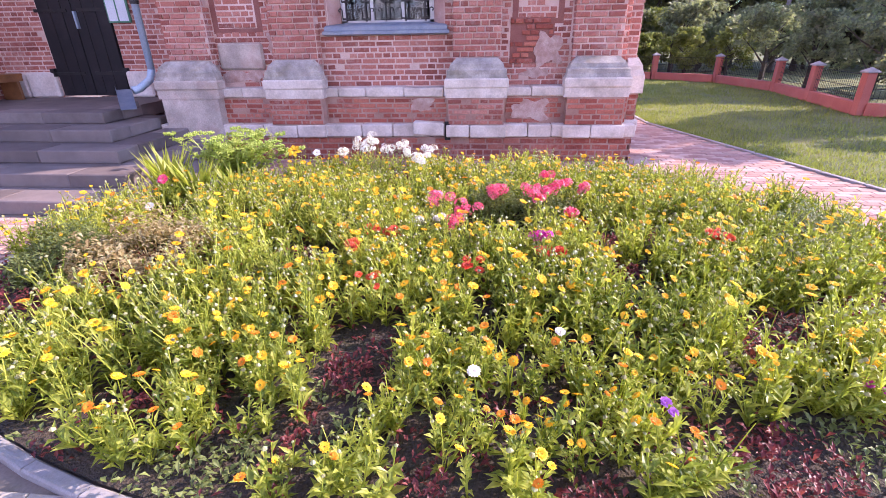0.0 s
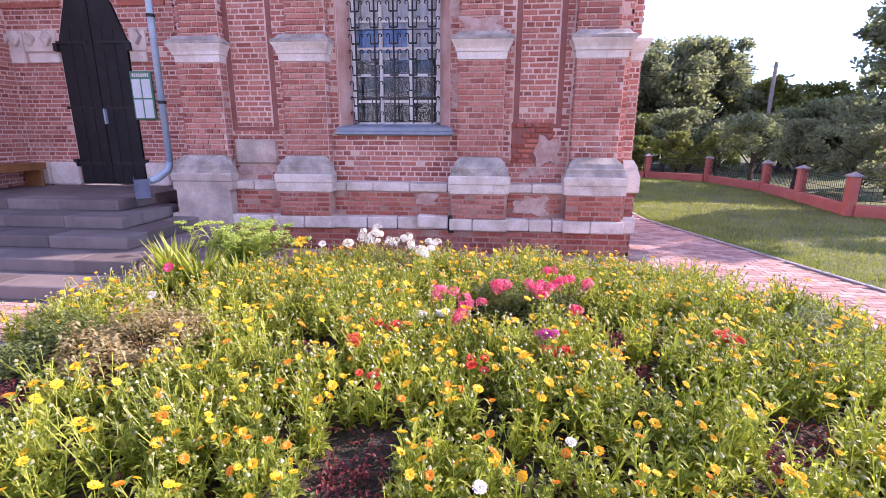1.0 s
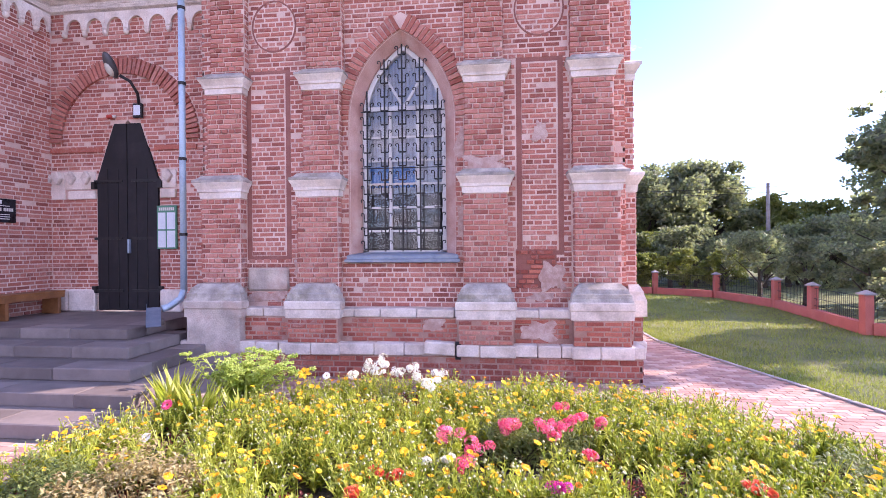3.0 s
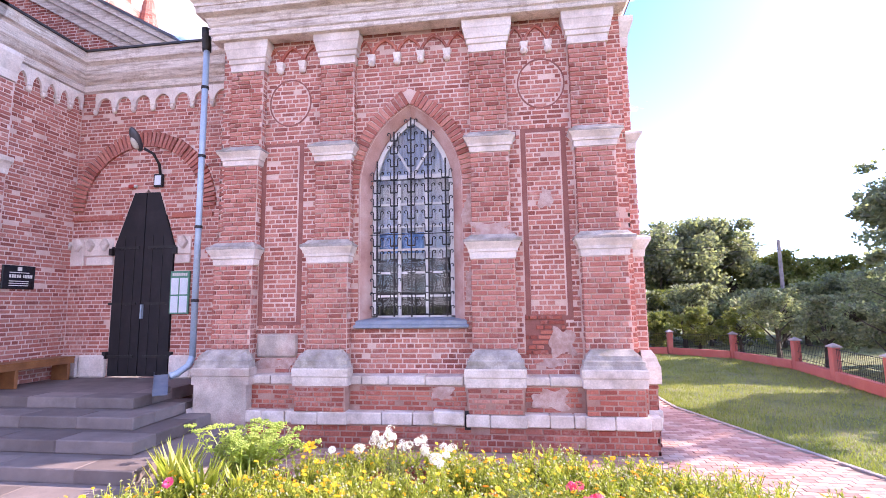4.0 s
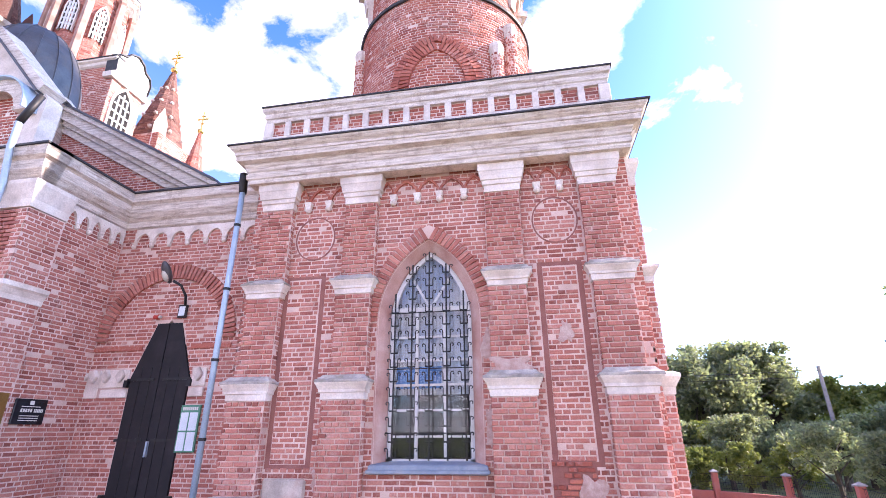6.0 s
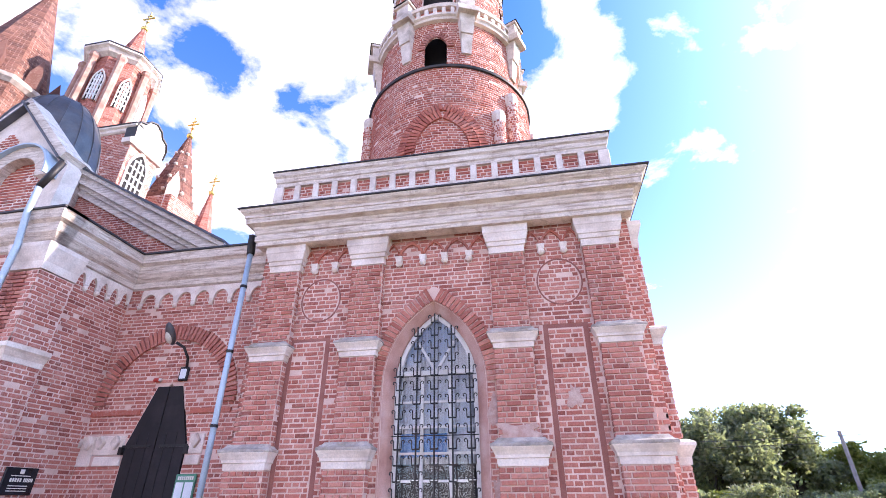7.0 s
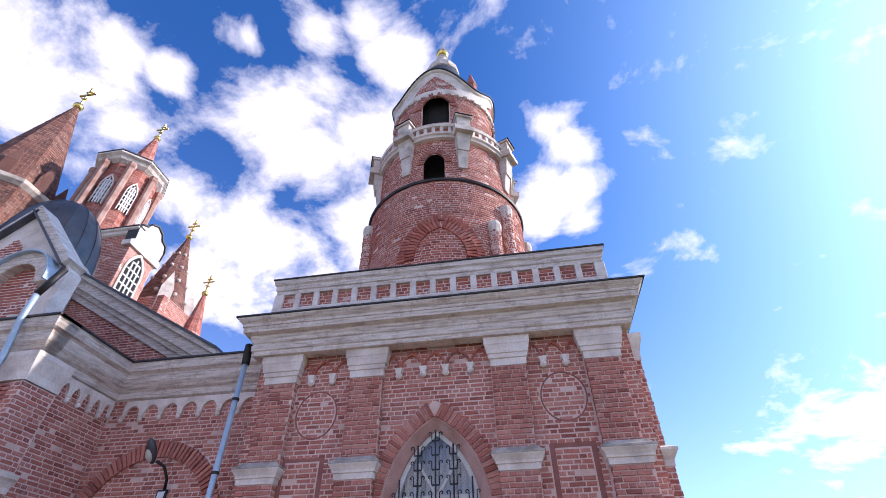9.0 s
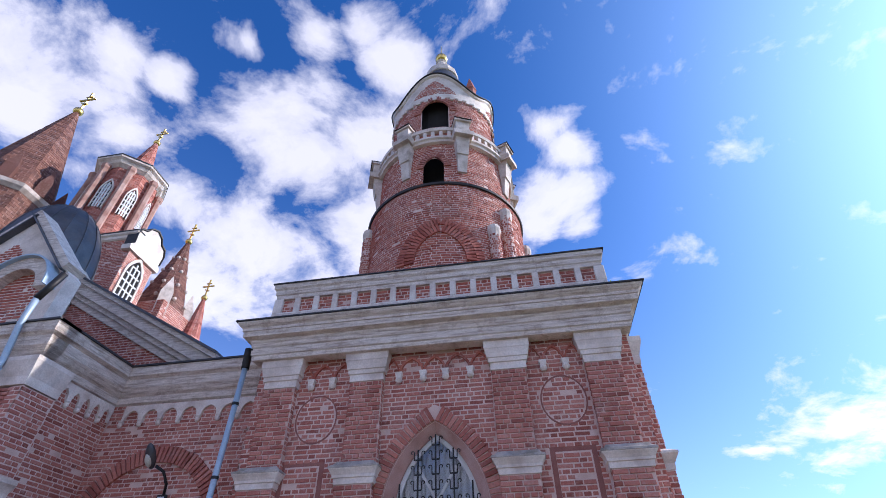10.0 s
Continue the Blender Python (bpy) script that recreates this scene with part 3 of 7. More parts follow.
def pilaster(cs, n):
    pil = thing("pilaster", "", "")
    pil.parent = chapel
    for k, (a, b, w, d) in enumerate(STAGE):
        c = cs[k]
        part("shaft", box(c - w + 0.012, c + w - 0.012, -d + 0.012, 0.02, a, b), MORTAR, pil)
        m = flat_map((0, -d, 0), (1, 0, 0), (0, -1, 0))
        bs = lay(m, c - w, c + w, a, b, proud=0.01, seed=50 + n * 7 + k, length=0.24)
        for s in (-1, 1):
            bs += lay(flat_map((c + s * (w - 0.012), 0, 0), (0, -s, 0), (s, 0, 0)), *((-d + 0.006, 0.02) if s < 0 else (-0.02, d - 0.006)), a, b, proud=0.008, seed=90 + n * 7 + k)
        facing(bs, BRICK, pil)
        z1 = (3.26, 4.99, 7.0)[k]
        capital(c, w, b, z1, d, pil, k == 2)
    return pil


for n, cs in enumerate(PILASTERS):
    pilaster(cs, n)

flank = thing("pilaster", "", "")  # the corner pilaster turns round on to the flank
flank.parent = chapel
for k, (a, b, w, d) in enumerate(STAGE):
    part("shaft", box(SIDE_R - 0.02, SIDE_R + d - 0.012, 0.1, 0.8, a, b), MORTAR, flank)
    bs = lay(flat_map((SIDE_R, 0.1, 0), (1, 0, 0), (0, -1, 0)), 0.0, d, a, b, proud=0.008, seed=140 + k)
    bs += lay(flat_map((SIDE_R + d - 0.012, 0, 0), (0, 1, 0), (1, 0, 0)), 0.1, 0.8, a, b, proud=0.01, seed=144 + k)
    facing(bs, BRICK, flank)
    z1, o = (3.26, 4.99, 7.0)[k], 0.1
    vf = moulding([(0.012, b), (0.02, b + 0.3 * (z1 - b)), (0.045, b + 0.45 * (z1 - b)), (o, b + 0.75 * (z1 - b)), (o, z1 - 0.04), (0.02, z1)], 0.1, 0.8, 0.0)
    link("capital", *turned(vf, (SIDE_R + d, 0, 0), 90), WHITEWASH, flank, "moulded pale stone capital")
link("base_block", *turned(moulding([(0.06, 0.95), (0.06, 1.2), (0.03, 1.28), (0.02, 1.34), (-0.04, 1.45)], 0.05, 0.85, 0.0), (SIDE_R + 0.26, 0, 0), 90), WHITE_STONE, flank, "worn pale stone base")
part("foot", box(SIDE_R, SIDE_R + 0.27, 0.05, 0.85, 0.0, 0.95), MORTAR_RED, flank)
facing(lay(flat_map((SIDE_R + 0.27, 0, 0), (0, 1, 0), (1, 0, 0)), 0.05, 0.85, 0.0, 0.36, seed=148) + lay(flat_map((SIDE_R + 0.27, 0, 0), (0, 1, 0), (1, 0, 0)), 0.05, 0.85, 0.565, 0.945, seed=149) + lay(flat_map((SIDE_R, 0.05, 0), (1, 0, 0), (0, -1, 0)), 0.14, 0.27, 0.0, 0.945, seed=150), BRICK_DEEP, flank)
part("stone_block", box(SIDE_R + 0.1, SIDE_R + 0.32, 0.02, 0.88, 0.37, 0.555, bevel=0.014), WHITE_STONE, flank)

# plinth: red brick foot, pale stone course, brick band, pale stone course, pilaster feet
plinth = part("plinth", box(SIDE_L - 0.13, SIDE_R + 0.13, -0.38, 0.1, 0.0, 0.36), MORTAR_RED, chapel, "brick plinth with two courses of worn white stone")
facing(lay(flat_map((0, -0.38, 0), (1, 0, 0), (0, -1, 0)), SIDE_L - 0.13, SIDE_R + 0.159, 0.0, 0.36, seed=5), BRICK_DEEP, plinth)
facing(lay(flat_map((SIDE_R + 0.13, 0, 0), (0, 1, 0), (1, 0, 0)), -0.38, 3.0, 0.0, 0.36, seed=6), BRICK_DEEP, plinth)
part("upper_band", box(SIDE_L - 0.03, SIDE_R + 0.03, -0.26, 0.1, 0.36, 0.95), MORTAR_RED, plinth)
facing(lay(flat_map((0, -0.26, 0), (1, 0, 0), (0, -1, 0)), SIDE_L - 0.03, SIDE_R + 0.059, 0.565, 0.94, lambda z: [(c[0] - 0.44, c[0] + 0.44) for c in PILASTERS], seed=7, missing=0.02), BRICK_DEEP, plinth)


def stone_course(x0, x1, y, z0, z1, names, seed, parent):
    r = random.Random(seed)
    x = x0
    while x < x1 - 0.05:
        w = min(r.uniform(0.34, 0.62), x1 - x)
        if x1 - x - w < 0.12:
            w = x1 - x
        d = r.uniform(-0.012, 0.012)
        part(names, box(x + 0.004, x + w - 0.004, y + d, 0.05, z0 + r.uniform(0, 0.012), z1 - r.uniform(0, 0.012), bevel=0.014), WHITE_STONE, parent)
        x += w


stone_course(SIDE_L - 0.16, SIDE_R + 0.18, -0.43, 0.365, 0.56, "stone_block", 4, plinth)
stone_course(SIDE_L - 0.06, SIDE_R + 0.06, -0.3, 0.945, 1.09, "stone_block", 8, plinth)
for k, c in enumerate(PILASTERS):
    c = c[0]
    w = 0.435 if k else 0.48
    grey = k == 0
    foot = part("pilaster_foot", box(c - w + 0.02, c + w - 0.02, -0.45, 0.05, 0.56 if not grey else 0.0, 0.95), CEMENT if grey else MORTAR_RED, plinth, "grey cemented pilaster foot" if grey else "brick pilaster foot")
    if not grey:
        facing(lay(flat_map((0, -0.45, 0), (1, 0, 0), (0, -1, 0)), c - w + 0.02, c + w - 0.02, 0.565, 0.945, seed=60 + k, missing=0.03), BRICK_DEEP if k % 2 else BRICK, foot)
        stone_course(c - w - 0.02, c + w + 0.02, -0.5, 0.365, 0.56, "stone_block", 70 + k, foot)
    v, f = moulding([(0.02, 0.95), (0.02, 1.08), (0.035, 1.1), (0.035, 1.2), (0.02, 1.22)], c - w, c + w, -0.44)
    low_ = link("base_block", v, f, CEMENT if grey else WHITE_STONE, foot, "worn pale stone base")
    v, f = moulding([(0.02, 1.221), (0.0, 1.27), (-0.005, 1.33), (-0.03, 1.35), (-0.05, 1.41), (-0.09, 1.45), (-0.13, 1.49)], c - w, c + w, -0.44)
    link("base_moulding", v, f, SLAB, low_, "grey weathered slope with lichen")

# a block of the lower course has slipped; the gap it left is painted on
part("slipped_block", box(-0.24, 0.24, -0.08, 0.1, -0.1, 0.1, bevel=0.02, m=Matrix.Translation((0.66, -0.42, 0.5)) @ Matrix.Rotation(radians(3), 4, "Y")), WHITE_STONE, plinth, "slipped white stone block")
# a proud black block whose colour gives the shade of the hollow
part("painted_gap", box(0.905, 0.99, -0.452, -0.4, 0.33, 0.6), DARK, plinth, "black block painted as the shaded gap between the stones")
# stone blocks let into the brickwork beside the first pilaster
part("stone_block", box(-2.7, -1.96, -0.05, 0.02, 1.34, 1.74, bevel=0.035), CEMENT, wall, "damaged stone block below the sunk panel")

def flake(x, z, w, h, y, seed):
    """An irregular thin patch of old plaster left on the brickwork."""
    q = random.Random(seed)
    n = 44
    ring = []
    for i in range(n):
        a = 2 * math.pi * i / n
        k = 0.85 + 0.55 * noise.noise(Vector((1.9 * math.cos(a), 1.9 * math.sin(a), seed * 1.7))) + q.uniform(-0.035, 0.035)
        ring.append((x + w * k * max(-0.8, min(0.8, math.cos(a))), z + h * k * max(-0.8, min(0.8, math.sin(a)))))
    v = [(px_, y - 0.008, pz) for px_, pz in ring] + [(px_, y + 0.02, pz) for px_, pz in ring]
    link("plaster_patch", v, [tuple(range(n))] + [(i, (i + 1) % n, n + (i + 1) % n, n + i) for i in range(n)], PLASTER, wall, "patch of flaking pale plaster on the bricks")


for k, (x, z, w, h, y) in enumerate(((1.36, 3.38, 0.4, 0.16, -0.18), (0.96, 3.75, 0.12, 0.3, -0.014), (2.42, 1.6, 0.24, 0.3, -0.03), (2.2, 0.76, 0.36, 0.2, -0.272), (0.55, 0.82, 0.24, 0.12, -0.272), (-2.3, 1.25, 0.42, 0.14, -0.014), (-1.75, 1.7, 0.14, 0.22, -0.014), (0.98, 2.5, 0.07, 0.4, -0.014), (2.26, 1.27, 0.3, 0.1, -0.014), (2.25, 3.9, 0.14, 0.24, -0.014))):
    flake(x, z, w, h, y, 640 + k)

# small corbels with blind arches between the pilasters
def blind_arch(x0, x1, z0, rise, parent):
    """A thin raised brick arch between two corbels."""
    c, h = (x0 + x1) / 2, (x1 - x0) / 2
    line = arch_line(c, z0, h - 0.02, rise, z0, 6)
    v, f = [], []
    for (x, z) in line:
        s = 1.22
        ox, oz = c + (x - c) * s, z0 + (z - z0) * 1.16
        v += [(x, -0.045, z), (ox, -0.045, oz), (ox, 0.02, oz), (x, 0.02, z)]
    for k in range(len(line) - 1):
        for m in range(4):
            f.append((4 * k + m, 4 * k + (m + 1) % 4, 4 * k + 4 + (m + 1) % 4, 4 * k + 4 + m))
    link("blind_arch", v, f, BRICK_DEEP, parent, "little pointed brick arch")


def corbel(x, z, parent):
    v, f = join([rings([(0.035, z - 0.17), (0.06, z - 0.14), (0.07, z - 0.11), (0.06, z - 0.08), (0.05, z - 0.07)], 8, x, -0.06), rings([(0.075, z - 0.07), (0.075, z - 0.05), (0.095, z), (0.095, z + 0.03)], 4, x, -0.05, math.pi / 4)])
    link("corbel", v, f, WHITEWASH, parent, "small white stone corbel")


frieze = thing("frieze", "", "")
frieze.parent = chapel
for stops in ([-2.65, -2.38, -1.96, -1.6], [-0.95, -0.67, -0.21, 0.21, 0.67, 1.05], [1.7, 1.99, 2.39, 2.69]):
    for a, b in zip(stops, stops[1:]):
        blind_arch(a, b, 6.57, 0.3, frieze)
    for x in stops[1:-1]:
        corbel(x, 6.57, frieze)

# the window
window = thing("window", "", "")
window.parent = chapel


def arch_band(inner, outer, rise_in, rise_out, y0, y1, z0, sill=True):
    a, b = arch_line(WX, SPRING, inner, rise_in, z0), arch_line(WX, SPRING, outer, rise_out, z0)
    v, f = [], []
    for (x, z), (X, Z) in zip(a, b):
        v += [(x, y0, z), (X, y0, Z), (X, y1, Z), (x, y1, z)]
    for k in range(len(a) - 1):
        for m in range(4):
            f.append((4 * k + m, 4 * k + (m + 1) % 4, 4 * k + 4 + (m + 1) % 4, 4 * k + 4 + m))
    f += [(0, 1, 2, 3), tuple(4 * (len(a) - 1) + m for m in (3, 2, 1, 0))]
    return v, f


def splay():
    a, b = arch_line(WX, SPRING, HALF, RISE, WIN0 - 0.1), arch_line(WX, SPRING, HALF_OUT + 0.02, RISE + 0.18, WIN0 - 0.1)
    v, f = [], []
    for (x, z), (X, Z) in zip(a, b):
        v += [(X, -0.012, Z), (x, 0.15, z), (x, 0.34, z), (X, 0.34, Z)]
    for k in range(len(a) - 1):
        for m in range(4):
            f.append((4 * k + m, 4 * k + (m + 1) % 4, 4 * k + 4 + (m + 1) % 4, 4 * k + 4 + m))
    return v, f


link("splay", *splay(), RENDER_PINK, window, "pink plastered slanting reveal")
link("frame", *arch_band(HALF - 0.075, HALF + 0.01, RISE - 0.09, RISE + 0.01, 0.2, 0.27, WIN0), FRAME_WHITE, window, "worn white wooden window frame")
bm = bmesh.new()
slab(bm, -HALF, HALF, 0.2, 0.27, WIN0 - 0.02, WIN0 + 0.07)
for x in (-0.24, 0.24):
    slab(bm, x - 0.025, x + 0.025, 0.205, 0.262, WIN0 + 0.05, SPRING + 0.2)
for z in (2.35, 2.75, 3.15, 3.55, 3.95, 4.42):
    w = arch_half(z, SPRING, HALF, RISE) - 0.02
    slab(bm, -w, w, 0.208, 0.258, z - 0.018, z + 0.018)
slab(bm, -0.62, 0.62, 0.2, 0.266, 4.4, 4.47)
part("muntins", bm, FRAME_WHITE, window, "white glazing bars")
bm = bmesh.new()
for s in (-1, 1):
    slab(bm, -0.022, 0.022, 0.21, 0.255, 0.0, 0.62, m=Matrix.Translation((0, 0, 4.45)) @ Matrix.Rotation(s * 0.55, 4, "Y"))
part("fan_bar", bm, FRAME_WHITE, window)
pane_line = arch_line(WX, SPRING, HALF - 0.03, RISE - 0.03, WIN0 + 0.02)
pane = link("pane", [(x, 0.235, z) for x, z in pane_line] + [(x, 0.24, z) for x, z in pane_line],
            [tuple(range(len(pane_line))), tuple(range(2 * len(pane_line) - 1, len(pane_line) - 1, -1))], PANE, window)
pane.visible_shadow = False
# what stands behind the glass: a folded curtain, a blue cloth, a box painted black as the unlit room
room = part("room", box(-1.3, 1.3, 0.52, 2.4, 1.2, 6.4), DARK, window, "black-painted box for the unlit room behind the glass")
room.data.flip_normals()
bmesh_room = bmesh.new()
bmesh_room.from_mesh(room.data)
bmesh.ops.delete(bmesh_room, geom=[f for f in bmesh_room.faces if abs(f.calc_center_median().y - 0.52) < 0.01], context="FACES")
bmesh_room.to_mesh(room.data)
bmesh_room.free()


def cloth(x0, x1, z0, z1, y, folds, depth):
    v, f = [], []
    n = folds * 6
    for k in range(n + 1):
        x = x0 + (x1 - x0) * k / n
        yy = y + depth * math.sin(2 * math.pi * k / 6) + 0.3 * depth * math.sin(k)
        v += [(x, yy, z0), (x, yy + 0.01, z1)]
    for k in range(n):
        f.append((2 * k, 2 * k + 2, 2 * k + 3, 2 * k + 1))
    return v, f


link("curtain", *cloth(-0.85, 0.85, 3.0, 5.6, 0.35, 14, 0.02), CURTAIN, window, "pale grey net curtain", smooth=True)
link("blue_cloth", *cloth(-0.62, 0.17, 3.1, 3.46, 0.3, 4, 0.015), BLUE_CLOTH, window, "blue cloth behind the pane")
v, f = moulding([(0.0, 1.81), (0.05, 1.83), (0.05, 1.87), (0.02, 1.885), (0.02, 1.93), (0.0, 1.95), (-0.25, 1.99)], -0.91, 0.91, -0.06)
link("sill", v, f, SILL_BLUE, window, "grey-blue painted tin sill")

# the brick arch over the window: separate bricks set on end
hood = thing("window_arch", "", "")
hood.parent = chapel
inner = arch_line(WX, SPRING, HALF_OUT + 0.02, RISE + 0.18, SPRING, 40)
dist, last = 0.0, None
marks = []
for k, (x, z) in enumerate(inner):
    if last is not None:
        dist += math.dist(last, (x, z))
    last = (x, z)
    marks.append((dist, x, z))
n_v = int(dist / 0.082)
for i in range(n_v):
    d0 = dist * (i + 0.5) / n_v
    k = max(1, next(j for j, m in enumerate(marks) if m[0] >= d0))
    (a0, x0, z0), (a1, x1, z1) = marks[k - 1], marks[k]
    t = (d0 - a0) / max(1e-6, a1 - a0)
    x, z = x0 + t * (x1 - x0), z0 + t * (z1 - z0)
    ang = math.atan2(z1 - z0, x1 - x0)
    h = 0.24 if abs(x) > 0.12 else 0.27
    bm = box(-0.034, 0.034, -0.035 - rng.uniform(0, 0.012), 0.03, 0.0, h + rng.uniform(-0.015, 0.015), bevel=0.005, m=Matrix.Translation((x, 0, z)) @ Matrix.Rotation(-ang, 4, "Y"))
    part("brick", bm, BRICK, hood)
link("arch_mortar", *arch_band(HALF_OUT + 0.02, HALF_OUT + 0.22, RISE + 0.18, RISE + 0.46, -0.014, 0.02, SPRING - 0.02), MORTAR, hood)
hb = []
for s in (-1, 1):
    a, b = (WX - HALF_OUT - 0.16, WX - HALF_OUT - 0.01) if s < 0 else (WX + HALF_OUT + 0.01, WX + HALF_OUT + 0.16)
    hb += lay(front, a, b, WIN0 - 0.1, SPRING, seed=77 + s)
facing(hb, BRICK, hood)

# iron grille: upright bars with pairs of scrolls
grille = thing("window_grille", "", "")
grille.parent = chapel
GY = 0.06
for bx in (-0.6, -0.3, 0.0, 0.3, 0.6):
    top = SPRING
    while arch_half(top, SPRING, HALF, RISE) > abs(bx) + 0.04 and top < SPRING + RISE - 0.06:
        top += 0.02
    pieces = []
    bm = bmesh.new()
    v, f = strip([(bx, GY, 2.0), (bx, GY, top)], 0.014)
    pieces.append((v, f))
    z = 2.04
    while z < top - 0.14:
        pieces.append(strip([(bx - 0.062, GY, z), (bx + 0.062, GY, z)], 0.013))
        for s in (-1, 1):
            pts = [(bx + s * 0.062, GY, z), (bx + s * 0.064, GY, z + 0.085)]
            for i in range(11):
                a = math.pi * (1.0 - i / 10 * 1.45)
                q = 0.03 * (1 - 0.4 * i / 10)
                pts.append((bx + s * (0.094 + q * math.cos(a)), GY, z + 0.115 + q * math.sin(a)))
            pieces.append(strip(pts, 0.0085))
        z += 0.232
    link("grille_bar", *join(pieces), IRON, grille, "black iron bar with curled scrolls")
for z in (2.4, 3.4, 4.35):
    w = arch_half(z, SPRING, HALF, RISE)
    link("cross_bar", *strip([(-w, GY + 0.012, z), (w, GY + 0.012, z)], 0.008), IRON, grille)

# cornice and parapet
cornice = link("cornice", *moulding([(0.0, 6.99), (0.05, 7.0), (0.055, 7.08), (0.085, 7.1), (0.09, 7.2), (0.07, 7.205), (0.07, 7.24), (0.1, 7.26), (0.11, 7.33), (0.13, 7.36), (0.135, 7.4), (0.25, 7.43), (0.26, 7.54), (0.28, 7.545), (0.28, 7.6), (0.33, 7.64), (0.37, 7.69), (0.37, 7.72)], SIDE_L - 0.02, SIDE_R + 0.02, -0.27), CORNICE, chapel, "weathered white stone cornice with flaking paint")
v, f = moulding([(0.45, 7.722), (0.45, 7.75), (0.0, 7.86)], SIDE_L + 0.02, SIDE_R - 0.02, -0.22)
link("tin_edge", [(x, DEEP if y > -0.1 and abs(y - (-0.02)) < 0.03 else y, z) for x, y, z in v], f, DARK_EDGE, cornice, "dark tin roof edge")
# the side cornice along the right flank
v, f = moulding([(0.0, 6.99), (0.05, 7.0), (0.09, 7.1), (0.09, 7.2), (0.15, 7.36), (0.27, 7.43), (0.28, 7.54), (0.36, 7.64), (0.4, 7.69), (0.44, 7.725), (0.44, 7.75), (0.0, 7.86)], 0.0, DEEP, 0.0)
link("side_cornice", *turned((v, f), (SIDE_R - 0.02, 0.0, 0), 90), CORNICE, cornice)
link("side_cornice", *turned((v, f), (SIDE_L + 0.02, DEEP, 0), -90), CORNICE, cornice)
roof_deck = part("roof_deck", box(SIDE_L, SIDE_R, -0.1, DEEP, 7.66, 7.82), ROOF_TIN, chapel, "flat tin roof")

PX0, PX1, PY = -3.42, 3.43, -0.28
parapet = part("parapet", box(PX0 + 0.03, PX1 - 0.03, PY + 0.06, PY + 0.32, 7.8, 8.75), MORTAR, chapel, "low parapet of brick panels between white blocks")
pm = flat_map((0, PY + 0.06, 0), (1, 0, 0), (0, -1, 0))
facing(lay(pm, PX0 + 0.1, PX1 - 0.1, 8.1, 8.43, seed=80), BRICK_DEEP, parapet)
link("parapet_base", *moulding([(0.06, 7.82), (0.06, 7.92), (0.03, 7.96), (0.02, 8.04), (0.0, 8.09)], PX0, PX1, PY), CORNICE, parapet)
link("parapet_rail", *moulding([(0.0, 8.43), (0.0, 8.52), (0.025, 8.54), (0.03, 8.64), (0.07, 8.68), (0.075, 8.78)], PX0, PX1, PY), CORNICE, parapet)
link("rail_tin", *moulding([(0.1, 8.782), (0.1, 8.81), (-0.05, 8.85)], PX0, PX1, PY), DARK_EDGE, parapet)
for i in range(17):
    x = PX0 + 0.07 + (PX1 - PX0 - 0.14) * i / 16
    w = 0.062 if 0 < i < 16 else 0.1
    part("white_block", box(x - w, x + w, PY - 0.005, PY + 0.1, 8.085, 8.435, bevel=0.01), WHITEWASH, parapet)
# returns of the parapet along the flanks
for x0, x1 in ((PX0, PX0 + 0.3), (PX1 - 0.3, PX1)):
    part("parapet_return", box(x0 + 0.01, x1 - 0.01, PY + 0.3, 6.5, 7.8, 8.77), BRICK_DEEP, parapet)

# ---- the round tower over the block ----
tower = thing("round_tower", "round red brick tower with white brackets, balcony and crown", "tower")
TX, TY = -0.25, 3.5


def ring_wall(name, R, z0, z1, parent, holes=None, seed=0, label="", span=1.75):
    v, f = rings([(R, z0), (R, z1)], 64, TX, TY, cap=False)
    if holes:  # open the wall where a doorway passes through it
        def gone(q):
            c = sum((Vector(v[i]) for i in q), Vector()) / 4
            a = math.atan2(c.x - TX, TY - c.y) * R
            return any(h0 < a < h1 and z0 < c.z < z1 for h0, h1, z0, z1 in holes)
        rows = 24
        v, f = rings([(R, z0 + (z1 - z0) * i / rows) for i in range(rows + 1)], 128, TX, TY, cap=False)
        f = [q for q in f if not gone(q)]
    drum = link(name, v, f, MORTAR, parent, label)
    gaps = (lambda z: [(h0, h1) for h0, h1, p, q in holes if p < z < q]) if holes else None
    facing(lay(round_map(TX, TY, R), -span * R, span * R, z0, z1, gaps, seed=seed), BRICK_DEEP, drum)
    return drum


R1, R2, R3 = 2.47, 2.26, 1.96
low = ring_wall("lower_drum", R1, 7.7, 12.92, tower, None, 101, "wide lower drum with a blind pointed arch")
link("ring_band", *rings([(R1 - 0.05, 12.88), (R1 + 0.06, 12.89), (R1 + 0.08, 12.95), (R1 - 0.3, 13.02)], 64, TX, TY, cap=False), DARK_EDGE, tower, "dark tin band")
mid = ring_wall("middle_drum", R2, 12.96, 16.0, tower, [(-0.3, 0.32, 13.1, 14.4)], 102, "middle drum with a small arched opening")
upper = ring_wall("upper_drum", R3, 15.6, 19.2, tower, [(-0.5, 0.52, 15.5, 18.0)] + [(s * 1.57 * R3 - 0.5, s * 1.57 * R3 + 0.5, 15.5, 17.9) for s in (-1, 1)], 103, "upper drum with arched openings")
# a black cylinder behind the openings paints the shade inside the drums
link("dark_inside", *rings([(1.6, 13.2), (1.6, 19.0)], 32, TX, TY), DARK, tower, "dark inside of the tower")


def on_drum(R, a, z, d=0.0):
    """A place on a drum: a is metres round from its front."""
    return Vector((TX + (R + d) * math.sin(a / R), TY - (R + d) * math.cos(a / R), z))


